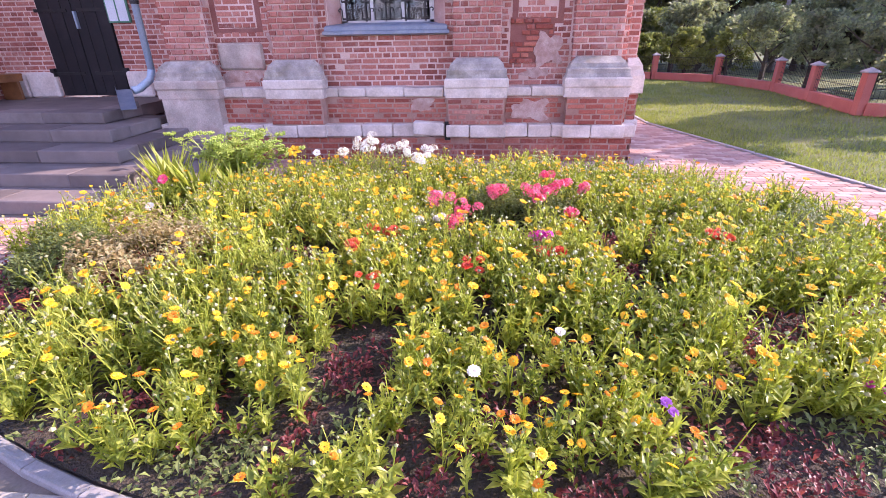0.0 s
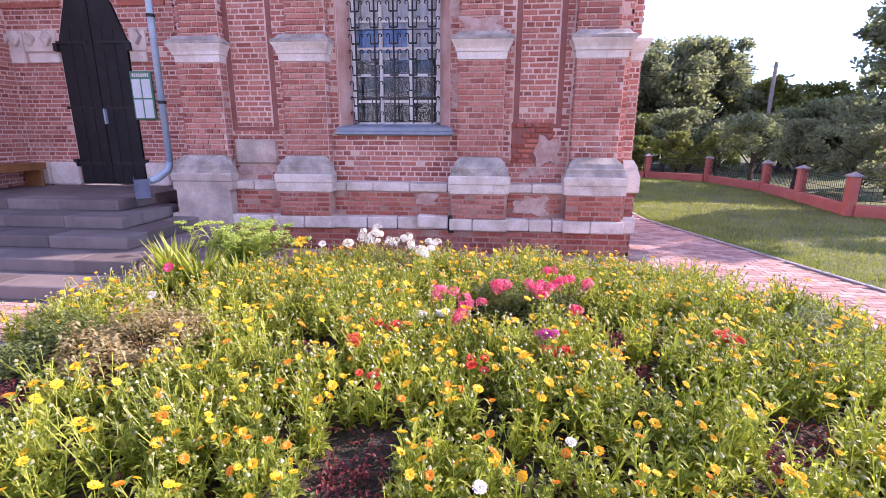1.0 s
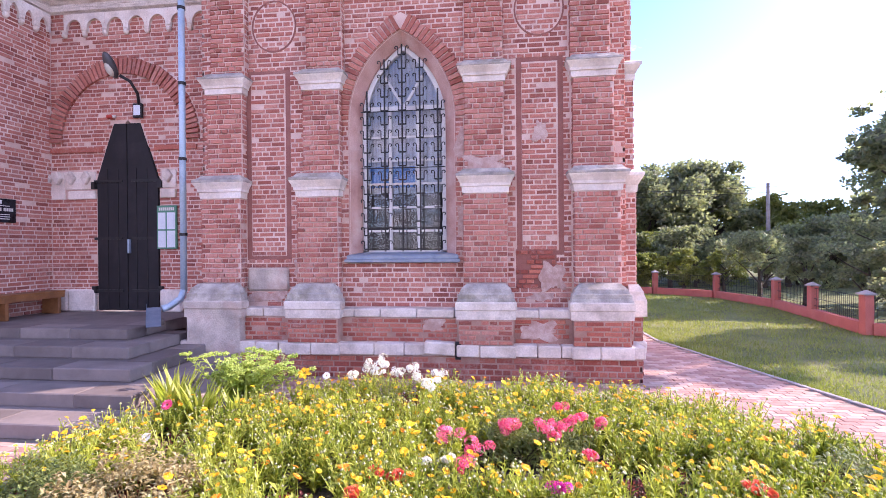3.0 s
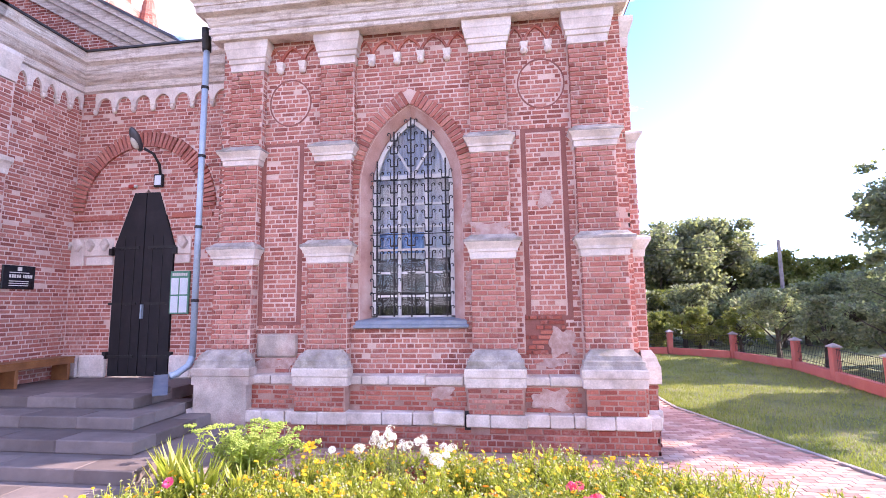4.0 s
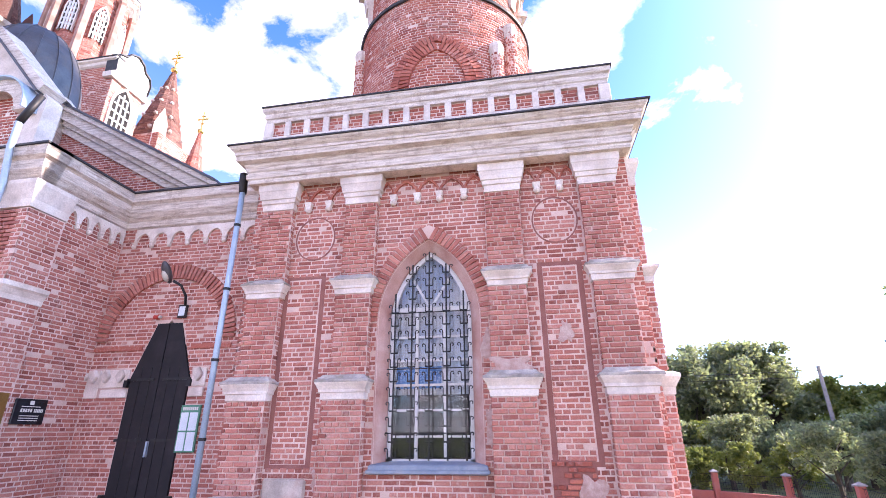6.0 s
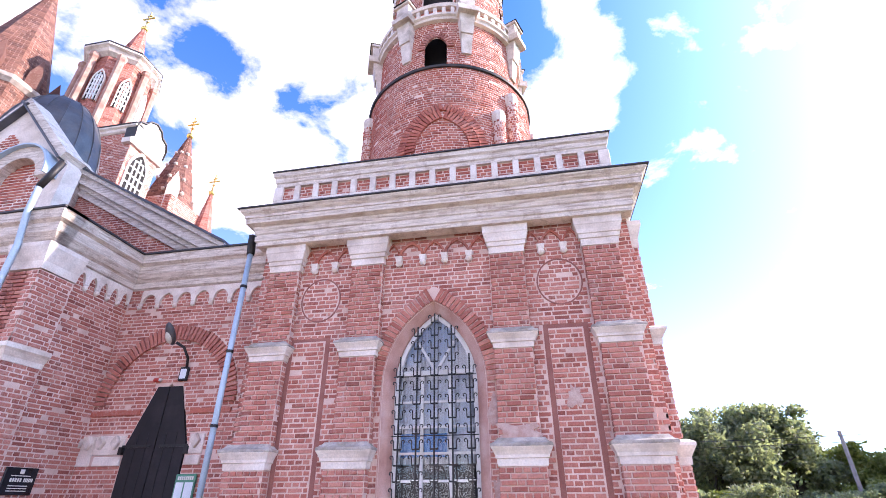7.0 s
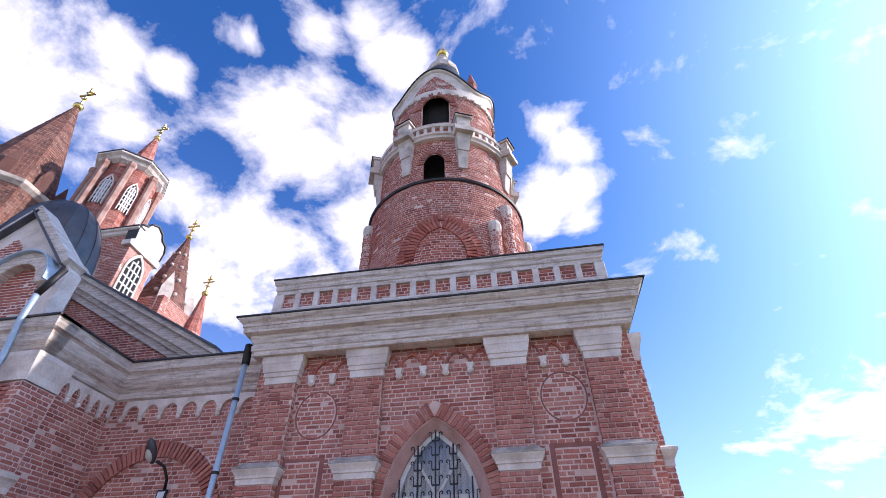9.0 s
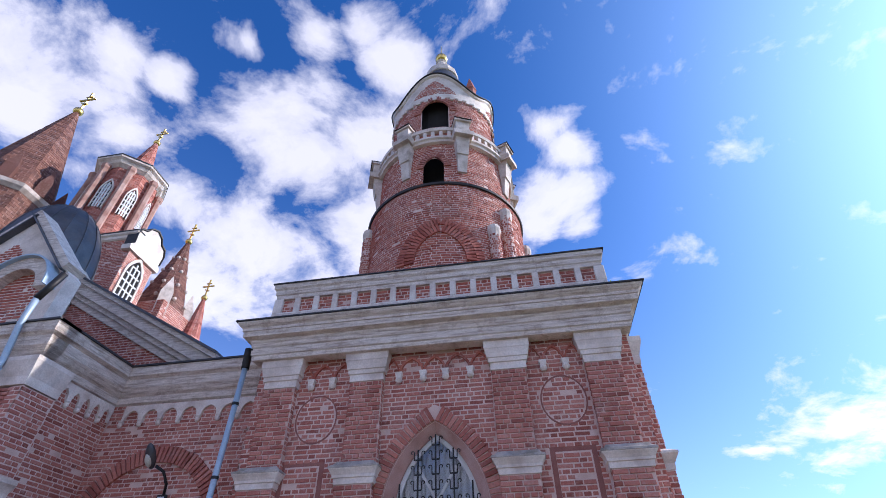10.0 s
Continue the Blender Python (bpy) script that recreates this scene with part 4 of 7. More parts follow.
def arch_bricks(R, c, half, spring, rise, parent, h=0.24, wide=0.075, mat=BRICK):
    line = arch_line(c, spring, half, rise, spring, 30)
    tot = sum(math.dist(p, q) for p, q in zip(line, line[1:]))
    n = int(tot / wide)
    run, k = 0.0, 0
    for i in range(n):
        want = tot * (i + 0.5) / n
        while k < len(line) - 2 and run + math.dist(line[k], line[k + 1]) < want:
            run += math.dist(line[k], line[k + 1])
            k += 1
        (x0, z0), (x1, z1) = line[k], line[k + 1]
        t = (want - run) / max(1e-6, math.dist(line[k], line[k + 1]))
        x, z = x0 + t * (x1 - x0), z0 + t * (z1 - z0)
        L = math.dist(line[k], line[k + 1])
        ux, uz = (x1 - x0) / L, (z1 - z0) / L
        nx, nz = -uz, ux
        vs = []
        for d in (-0.02, 0.05 + rng.uniform(0, 0.015)):
            for s, q in ((-1, 0), (1, 0), (1, 1), (-1, 1)):
                w = wide / 2 - 0.006
                vs.append(on_drum(R, x + s * w * ux + q * h * nx, z + s * w * uz + q * h * nz, d))
        link("brick", vs, [(4, 5, 6, 7), (0, 1, 5, 4), (1, 2, 6, 5), (2, 3, 7, 6), (3, 0, 4, 7)], mat, parent)


blind = thing("blind_arch", "", "")
blind.parent = tower
arch_bricks(R1, 0.2, 0.68, 10.1, 0.95, blind, 0.26, 0.085, BRICK_DEEP)
arch_bricks(R1, 0.2, 0.95, 10.1, 1.22, blind, 0.22, 0.085, BRICK_DEEP)
arch_bricks(R2, 0.01, 0.33, 13.95, 0.45, mid, 0.2)
arch_bricks(R3, 0.01, 0.53, 17.4, 0.62, upper, 0.24)


def bracket(a):
    """A white stone bracket with a block on top that carries the balcony."""
    pieces = []
    for (y0, y1, z0, z1, w0, w1) in ((R2 - 0.1, R2 + 0.16, 13.7, 14.4, 0.14, 0.17), (R2 - 0.1, R2 + 0.3, 14.4, 15.1, 0.18, 0.23), (R2 - 0.1, R2 + 0.46, 15.1, 15.3, 0.3, 0.34), (R2 - 0.1, R2 + 0.36, 15.34, 15.85, 0.22, 0.22), (R2 - 0.1, R2 + 0.42, 15.85, 15.93, 0.28, 0.28)):
        v = []
        for z, w, out in ((z0, w0, y1 - 0.1 if z1 - z0 > 0.4 and z0 < 15 else y1), (z1, w1, y1)):
            v += [(-w, y0, z), (w, y0, z), (w, out, z), (-w, out, z)]
        f = [(3, 2, 1, 0), (4, 5, 6, 7)] + [(i, (i + 1) % 4, 4 + (i + 1) % 4, 4 + i) for i in range(4)]
        pieces.append((v, f))
    v, f = join(pieces)
    m = Matrix.Translation((TX, TY, 0)) @ Matrix.Rotation(a + math.pi, 4, "Z")
    br = link("bracket", [m @ Vector(p) for p in v], f, WHITE_STONE, tower, "white stone bracket")
    c = m @ Vector((0, R2 + 0.16, 15.94))
    link("bracket_tin", *turned(([(-0.3, -0.3, 0), (0.3, -0.3, 0), (0.3, 0.3, 0), (-0.3, 0.3, 0), (0, 0, 0.1)], [(0, 1, 4), (1, 2, 4), (2, 3, 4), (3, 0, 4), (3, 2, 1, 0)]), c, math.degrees(a)), DARK_EDGE, br)


for k in range(8):
    bracket(radians(22.5 + 45 * k))
balcony = link("balcony", *rings([(R2 - 0.1, 15.02), (R2 + 0.12, 15.06), (R2 + 0.14, 15.14), (R2 + 0.2, 15.18), (R2 + 0.2, 15.26), (R2 - 0.2, 15.26)], 64, TX, TY, cap=False), WHITEWASH, tower, "white balcony ring")
link("balcony_rail", *rings([(R2 + 0.02, 15.6), (R2 + 0.16, 15.6), (R2 + 0.18, 15.72), (R2 + 0.02, 15.74), (R2 + 0.02, 15.6)], 64, TX, TY, cap=False), WHITEWASH, balcony)
link("balcony_back", *rings([(R2 + 0.03, 15.24), (R2 + 0.03, 15.62)], 64, TX, TY, cap=False), BRICK_DEEP, balcony)
for k in range(56):
    a = 2 * math.pi * k / 56
    m = Matrix.Translation((TX, TY, 0)) @ Matrix.Rotation(a, 4, "Z")
    part("baluster", box(-0.055, 0.055, R2 + 0.02, R2 + 0.13, 15.25, 15.61, m=m), WHITEWASH, balcony)

# the crown: white gables round the top, a low tin cone and a ball
v, f = [], []
N = 96
for i in range(N):
    a = 2 * math.pi * i / N
    top = 18.75 + 0.95 * (0.5 + 0.5 * math.cos(4 * a)) ** 0.9
    for r, z in ((R3 + 0.02, 18.15), (R3 + 0.05, 18.2), (R3 + 0.05, top - 0.1), (R3 + 0.12, top - 0.06), (R3 + 0.14, top), (R3 - 0.1, top)):
        v.append((TX + r * math.sin(a), TY - r * math.cos(a), z))
for i in range(N):
    j = (i + 1) % N
    for m in range(5):
        f.append((6 * i + m, 6 * j + m, 6 * j + m + 1, 6 * i + m + 1))
crown = link("crown", v, f, WHITEWASH, tower, "white crown of curved gables")
v2, f2 = [], []
for i in range(N):
    a = 2 * math.pi * i / N
    top = 18.75 + 0.95 * (0.5 + 0.5 * math.cos(4 * a)) ** 0.9
    for r, z in ((R3 + 0.12, top + 0.002), (R3 + 0.19, top + 0.01), (R3 + 0.19, top + 0.05), (R3 - 0.1, top + 0.07)):
        v2.append((TX + r * math.sin(a), TY - r * math.cos(a), z))
for i in range(N):
    j = (i + 1) % N
    for m in range(3):
        f2.append((4 * i + m, 4 * j + m, 4 * j + m + 1, 4 * i + m + 1))
link("crown_tin", v2, f2, DARK_EDGE, crown)
for q in range(4):  # brick field with a white toothed band inside each gable
    a0 = q * math.pi / 2
    facing(lay(round_map(TX, TY, R3 + 0.05), (a0 - 0.42) * R3, (a0 + 0.42) * R3, 18.42, 19.32, lambda z, a0=a0: [(-99, a0 * R3 - 0.85 * (1 - ((z - 18.42) / 0.92) ** 1.3)), (a0 * R3 + 0.85 * (1 - ((z - 18.42) / 0.92) ** 1.3), 99)], seed=120 + q), BRICK_DEEP, crown)
for k in range(40):
    a = 2 * math.pi * k / 40
    m = Matrix.Translation((TX, TY, 0)) @ Matrix.Rotation(a, 4, "Z")
    part("tooth", box(-0.07, 0.07, R3, R3 + 0.08, 18.02, 18.2, m=m), WHITEWASH, crown)
link("cone_roof", *rings([(R3 + 0.05, 18.9), (1.25, 20.9), (0.8, 22.2), (0.66, 22.8)], 32, TX, TY), ROOF_TIN, tower, "low grey tin cone")
lantern = link("lantern", *rings([(0.72, 22.5), (0.78, 22.55), (0.74, 23.0), (0.46, 23.3), (0.3, 23.8), (0.2, 24.2), (0.27, 24.3), (0.17, 24.4)], 12, TX, TY), WHITE_STONE, tower, "pale stone lantern")
bmv = bmesh.new()
bmesh.ops.create_uvsphere(bmv, u_segments=16, v_segments=10, radius=0.3, matrix=Matrix.Translation((TX, TY, 24.7)))
part("ball", bmv, GOLD, lantern, "gilded ball", smooth=True)
link("spike", *rings([(0.04, 24.9), (0.015, 26.0)], 6, TX, TY), GOLD, lantern)
link("pinnacle", *rings([(0.22, 19.3), (0.22, 20.0), (0.26, 20.05), (0.02, 21.0)], 6, TX + 1.3, TY - 0.9), BRICK, tower, "small brick pinnacle")
# engaged shafts on the lower drum
for a, top in ((52, 12.2), (40, 11.3), (-60, 12.3), (95, 12.2), (-100, 12.2)):
    r = radians(a)
    x, y = TX + (R1 + 0.05) * math.sin(r), TY - (R1 + 0.05) * math.cos(r)
    sh = link("engaged_shaft", *rings([(0.165, 8.0), (0.165, top)], 12, x, y), MORTAR, tower, "slender brick shaft against the drum")
    facing(lay(round_map(x, y, 0.165), -0.518, 0.518, 8.0, top, length=0.17, seed=130 + int(a)), BRICK_DEEP, sh)
    link("shaft_cap", *rings([(0.17, top - 0.25), (0.185, top - 0.1), (0.2, top + 0.02), (0.17, top + 0.16), (0.08, top + 0.24), (0.0, top + 0.26)], 10, x, y), WHITE_STONE, sh)

# ---- the nave: door wall, left wall and gable ----
nave = thing("church_nave", "red brick church nave with white cornice and frieze", "church")
DY, LX, EY = 1.0, -7.5, -1.15  # door wall, side wall, end face
DX0, DX1 = -6.47, -5.12
door_map = flat_map((0, DY, 0), (1, 0, 0), (0, -1, 0))
left_map = flat_map((LX, 0, 0), (0, 1, 0), (1, 0, 0))
end_map = flat_map((0, EY, 0), (1, 0, 0), (0, -1, 0))


def door_half(z):
    return 0.68 if z < 3.5 else max(0.0, 0.68 - (z - 3.5) * 0.345) if z < 4.68 else 0.0


DC = (DX0 + DX1) / 2
v, f = [], []
zs = [0.0, 0.83, 3.5, 4.1, 4.68, 4.681, 7.7]
for a, b in zip(zs, zs[1:]):
    h0, h1 = (door_half(a), door_half(b)) if 0.8 < a < 4.67 else (0, 0)
    for s, edge in ((-1, LX - 0.3), (1, SIDE_L + 0.1)):
        o = len(v)
        for y in (DY, DY + 0.5):
            v += [(edge, y, a), (DC + s * h0, y, a), (DC + s * h1, y, b), (edge, y, b)]
        f += [(o, o + 1, o + 2, o + 3), (o + 1, o + 5, o + 6, o + 2)]
door_wall = welded("door_wall", v, f, MORTAR, nave, "brick wall round the church door")
ACX, ACZ, AR0, AR1 = -5.9, 4.25, 1.35, 1.68


def door_gaps(z):
    g = [(DC - door_half(z), DC + door_half(z))] if 0.83 < z < 4.68 else []
    if z > ACZ and z < ACZ + AR1:
        o = math.sqrt(AR1 ** 2 - (z - ACZ) ** 2)
        i = math.sqrt(max(0, AR0 ** 2 - (z - ACZ) ** 2))
        g += [(ACX - o, ACX - i), (ACX + i, ACX + o)]
    if 3.08 < z < 3.68:
        g += [(-7.66, DC - 0.7), (DC + 0.72, -4.75)]
    return g


db = lay(door_map, LX, SIDE_L, 0.83, 6.9, door_gaps, seed=201)
facing(db, BRICK, door_wall)
relief = thing("relief_arch", "", "")
relief.parent = nave
na = int(math.pi * AR0 / 0.085)
for i in range(na):
    a = math.pi * (i + 0.5) / na
    bm = box(-0.036, 0.036, -0.05 - rng.uniform(0, 0.015), 0.03, AR0, AR1 - rng.uniform(0, 0.03), bevel=0.005, m=Matrix.Translation((ACX, DY, ACZ)) @ Matrix.Rotation(math.pi / 2 - a, 4, "Y"))
    part("brick", bm, BRICK, relief)
part("impost", box(-7.62, DC - 0.55, DY - 0.04, DY + 0.02, 4.05, 4.14), BRICK_DEEP, nave)
part("impost", box(DC + 0.6, -4.3, DY - 0.04, DY + 0.02, 4.05, 4.14), BRICK_DEEP, nave)
for x0, x1, z0 in ((-7.66, -7.2, 3.1), (-7.19, DC - 0.72, 3.3), (DC + 0.74, -4.75, 3.3)):
    sb = part("stone_block", box(x0, x1, DY - 0.03, DY + 0.02, z0, 3.66, bevel=0.012), WHITEWASH, nave, "white stone block with carved lozenges")
    nn = 2 if x1 - x0 > 0.4 else 1
    for i in range(nn):
        c = x0 + (x1 - x0) * (i + 0.5) / nn
        bm = box(-0.085, 0.085, -0.06, 0.06, -0.085, 0.085, bevel=0.02, m=Matrix.Translation((c, DY - 0.05, 3.53)) @ Matrix.Diagonal((0.85, 1, 1.25, 1)) @ Matrix.Rotation(math.pi / 4, 4, "Y"))
        part("lozenge", bm, WHITE_STONE, sb)
for x0, x1 in ((-7.1, DC - 0.7), (DC + 0.72, -4.75)):
    part("stone_block", box(x0, x1, DY - 0.05, DY + 0.02, 3.1, 3.27, bevel=0.012), WHITEWASH, nave, "white stone block beside the door")
for x0, x1 in ((-7.66, -7.1), (-7.08, DC - 0.7), (DC + 0.72, -4.6)):
    part("stone_base", box(x0, x1, DY - 0.1, DY + 0.02, 0.83, 1.28, bevel=0.03), WHITEWASH, nave, "whitewashed stone base")

# side wall and end face
side_wall = part("side_wall", box(LX - 0.5, LX, EY, DY + 0.3, 0.0, 7.7), MORTAR, nave, "brick side wall beside the steps")
facing(lay(left_map, EY, DY, 0.83, 6.9, seed=202), BRICK, side_wall)
end_wall = part("end_wall", box(-14.0, LX - 0.001, EY + 0.001, EY + 0.5, 0.0, 7.7), MORTAR, nave, "brick end wall")
facing(lay(end_map, -14.0, LX, 0.0, 6.9, seed=203), BRICK, end_wall)
cp = part("corner_pilaster", box(LX - 0.1, LX + 0.13, EY - 0.13, EY + 0.6, 0.0, 6.4), MORTAR, nave, "brick corner pilaster")
facing(lay(flat_map((LX + 0.13, 0, 0), (0, 1, 0), (1, 0, 0)), EY - 0.13, EY + 0.6, 0.83, 6.4, lambda z: [(-9, 9)] if 4.66 < z < 4.98 else [], proud=0.008, seed=204), BRICK, cp)
facing(lay(flat_map((0, EY - 0.13, 0), (1, 0, 0), (0, -1, 0)), LX - 0.6, LX + 0.13, 0.0, 6.4, proud=0.008, seed=205), BRICK, cp)
for z0, z1 in ((4.66, 4.96), (6.42, 6.95)):
    v, f = moulding([(0.02, z0), (0.03, z0 + 0.3 * (z1 - z0)), (0.08, z0 + 0.6 * (z1 - z0)), (0.12, z1 - 0.08), (0.12, z1)], LX - 0.6, LX + 0.13, EY - 0.13)
    v = [(x, y if y < EY else EY + 0.6 + (0.02 if x > LX else 0), z) for x, y, z in v]
    link("capital", v, f, WHITEWASH, cp, "moulded white capital")


def nave_cornice(angle, origin, length):
    v, f = moulding([(0.0, 6.88), (0.05, 6.92), (0.06, 7.05), (0.12, 7.1), (0.2, 7.22), (0.22, 7.4), (0.3, 7.46), (0.32, 7.66)], 0, length, 0.0)
    link("cornice", *turned((v, f), origin, angle), CORNICE, nave, "wide white moulded cornice")
    v, f = moulding([(0.36, 7.662), (0.36, 7.7), (0.0, 7.8)], 0, length, 0.0)
    link("roof_edge", *turned((v, f), origin, angle), DARK_EDGE, nave, "dark roof edge")


nave_cornice(0, (LX - 0.2, DY, 0), SIDE_L - LX + 0.2)
nave_cornice(90, (LX, EY + 0.05, 0), DY - EY)
nave_cornice(0, (-14.0, EY, 0), 14.0 + LX)


def arcade(n, length, base, angle, origin):
    """A white frieze of little pointed arches standing on drops."""
    fr = thing("arcade_frieze", "", "")
    fr.parent = nave
    w = length / n
    m = Matrix.Translation(origin) @ Matrix.Rotation(radians(angle), 4, "Z")
    for i in range(n):
        c = (i + 0.5) * w
        half, rise = w / 2 - 0.055, 0.2
        line = arch_line(c, base + 0.16, half, rise, base + 0.1, 6)
        v, f = [], []
        top = base + 0.47
        for x, z in line:
            v += [(x, -0.055, z), (x, -0.055, top), (x, 0.03, z), (x, 0.03, top)]
        v = [Vector(p) for p in v]
        for k in range(len(line) - 1):
            o = 4 * k
            f += [(o, o + 4, o + 5, o + 1), (o, o + 2, o + 6, o + 4)]
        e = len(v)
        for x0, x1 in ((c - w / 2 + 0.001, c - half), (c + half, c + w / 2 - 0.001)):
            v += [Vector(p) for p in ((x0, -0.055, base + 0.1), (x1, -0.055, base + 0.1), (x1, -0.055, top), (x0, -0.055, top))]
            f.append((e, e + 1, e + 2, e + 3))
            e += 4
        dv, df = rings([(0.02, base), (0.05, base + 0.03), (0.055, base + 0.07), (0.04, base + 0.1), (0.06, base + 0.13)], 8, c - w / 2, -0.03)
        o = len(v)
        v += [Vector(p) for p in dv]
        f += [tuple(q + o for q in g) for g in df]
        link("little_arch", [m @ p for p in v], f, WHITEWASH, fr)


arcade(7, 3.2, 6.38, 0, (-7.15, DY, 0))
arcade(5, 1.45, 6.4, 90, (LX, -0.5, 0))

# roof behind the door wall, with a raking white gable
rake = link("gable_wall", [(-12.5, 1.9, 7.6), (-6.0, 1.9, 7.6), (-6.0, 1.9, 7.9), (-12.5, 1.9, 11.7), (-12.5, 2.3, 7.6), (-6.0, 2.3, 7.6), (-6.0, 2.3, 7.9), (-12.5, 2.3, 11.7)],
            [(0, 1, 2, 3), (7, 6, 5, 4), (1, 5, 6, 2), (3, 2, 6, 7)], MORTAR, nave, "brick gable under a raking cornice")
facing(lay(flat_map((0, 1.9, 0), (1, 0, 0), (0, -1, 0)), -12.0, -5.5, 7.7, 11.6, lambda z: [(-6.1 - max(0, (z - 7.9)) * 1.75, 9)], seed=210), BRICK_DEEP, rake)
for k, (d, t0, t1) in enumerate(((0.08, -0.42, -0.2), (0.16, -0.2, -0.05), (0.26, -0.05, 0.26), (0.36, 0.26, 0.4), (0.42, 0.4, 0.47))):
    bm = bmesh.new()
    vs = [bm.verts.new(p) for p in ((-12.6, 1.9 - d, 11.8 + t0), (-5.8, 1.9 - d, 7.92 + t0), (-5.8, 1.9 - d, 7.92 + t1), (-12.6, 1.9 - d, 11.8 + t1), (-12.6, 2.35, 11.8 + t0), (-5.8, 2.35, 7.92 + t0), (-5.8, 2.35, 7.92 + t1), (-12.6, 2.35, 11.8 + t1))]
    for q in ((0, 1, 2, 3), (7, 6, 5, 4), (0, 4, 5, 1), (1, 5, 6, 2), (3, 2, 6, 7)):
        bm.faces.new([vs[i] for i in q])
    part("raking_cornice", bm, (CORNICE, CORNICE, CORNICE, CORNICE, ROOF_TIN)[k], rake)
part("nave_roof", box(-14.0, SIDE_L, 1.2, 9.0, 7.4, 7.7), ROOF_TIN, nave, "grey tin roof")
# gable on the end face
GX, GZ = -10.1, 11.25
gable = link("end_gable", [(-13.0, EY, 7.7), (-8.05, EY, 7.7), (-8.05, EY, 9.1), (GX, EY, GZ), (-12.4, EY, 9.2), (-13.0, EY + 0.35, 7.7), (-8.05, EY + 0.35, 7.7), (-8.05, EY + 0.35, 9.1), (GX, EY + 0.35, GZ), (-12.4, EY + 0.35, 9.2)],
             [(0, 1, 2, 3, 4), (1, 6, 7, 2), (2, 7, 8, 3), (3, 8, 9, 4), (9, 8, 7, 6, 5)], WHITEWASH, nave, "white gable over the end wall")
facing(lay(end_map, -11.5, -9.0, 8.2, 10.3, lambda z: [(-99, GX - max(0.05, (10.4 - z) * 0.8)), (GX + max(0.05, (10.4 - z) * 0.8), 99)], seed=215), BRICK_DEEP, gable)
for s in (-1, 1):
    part("gable_coping", box(0, 2.75, -0.12, 0.4, -0.02, 0.16, m=Matrix.Translation((GX, EY, GZ)) @ Matrix.Rotation(radians(46.5) if s > 0 else radians(133.5), 4, "Y")), CORNICE, gable, "white gable coping")
    part("coping_tin", box(-0.05, 2.8, -0.17, 0.45, *((-0.06, -0.022) if s > 0 else (0.162, 0.2)), m=Matrix.Translation((GX, EY, GZ)) @ Matrix.Rotation(radians(46.5) if s > 0 else radians(133.5), 4, "Y")), ROOF_TIN, gable)

# round-headed hood with a tin cover over the end window
HX, HZ = -9.1, 8.7
hood_arch = thing("round_hood", "", "")
hood_arch.parent = nave
for nm, r0, r1, y0, y1, mat in (("arch_ring", 0.55, 0.86, -0.22, 0.02, CORNICE), ("tin_cover", 0.862, 0.9, -0.32, 0.02, GALV)):
    v, f = [], []
    for k in range(17):
        a = math.pi * k / 16
        for rr, y in ((r0, y0), (r1, y0), (r1, y1), (r0, y1)):
            v.append((HX + rr * math.cos(a), EY + y, HZ + rr * math.sin(a)))
    for k in range(16):
        f += [(4 * k + i, 4 * k + (i + 1) % 4, 4 * k + 4 + (i + 1) % 4, 4 * k + 4 + i) for i in range(4)]
    link(nm, v, f + [(0, 1, 2, 3), (67, 66, 65, 64)], mat, hood_arch)
facing(lay(end_map, HX - 0.55, HX + 0.55, HZ - 0.9, HZ + 0.55, lambda z: [(-99, HX - math.sqrt(max(0.0, 0.3 - max(0, z - HZ) ** 2))), (HX + math.sqrt(max(0.0, 0.3 - max(0, z - HZ) ** 2)), 99)], seed=216), BRICK_DEEP, hood_arch)

# stepped entrance platform
steps = thing("entrance_steps", "broad grey granite steps up to the church door", "steps")
for i in range(5):
    z1 = 0.83 - 0.166 * i
    X, Y = -4.15 + 0.47 * i, -1.0 - 0.53 * i
    core = part("step", box(-13.0, X - 0.015, Y + 0.015, DY + 0.02 if i == 0 else -0.1, 0.0 if i == 4 else z1 - 0.2, z1 - 0.004), STEP_STONE, steps)
    r = random.Random(300 + i)
    x = X
    while x > -12.5:  # riser blocks with joints
        w = r.uniform(0.75, 1.15)
        part("block", box(x - w + 0.005, x - 0.002, Y + r.uniform(0, 0.008), Y + 0.42, z1 - 0.165, z1 + r.uniform(0, 0.006), bevel=0.012), STEP_STONE, core)
        x -= w
    y = Y + 0.42
    while y < -0.15:
        w = min(r.uniform(0.6, 0.9), -0.12 - y)
        if w > 0.1:
            part("block", box(X - 0.42, X + r.uniform(-0.006, 0.0), y + 0.003, y + w - 0.003, z1 - 0.165, z1 + r.uniform(0, 0.006), bevel=0.012), STEP_STONE, core)
        y += max(w, 0.1)

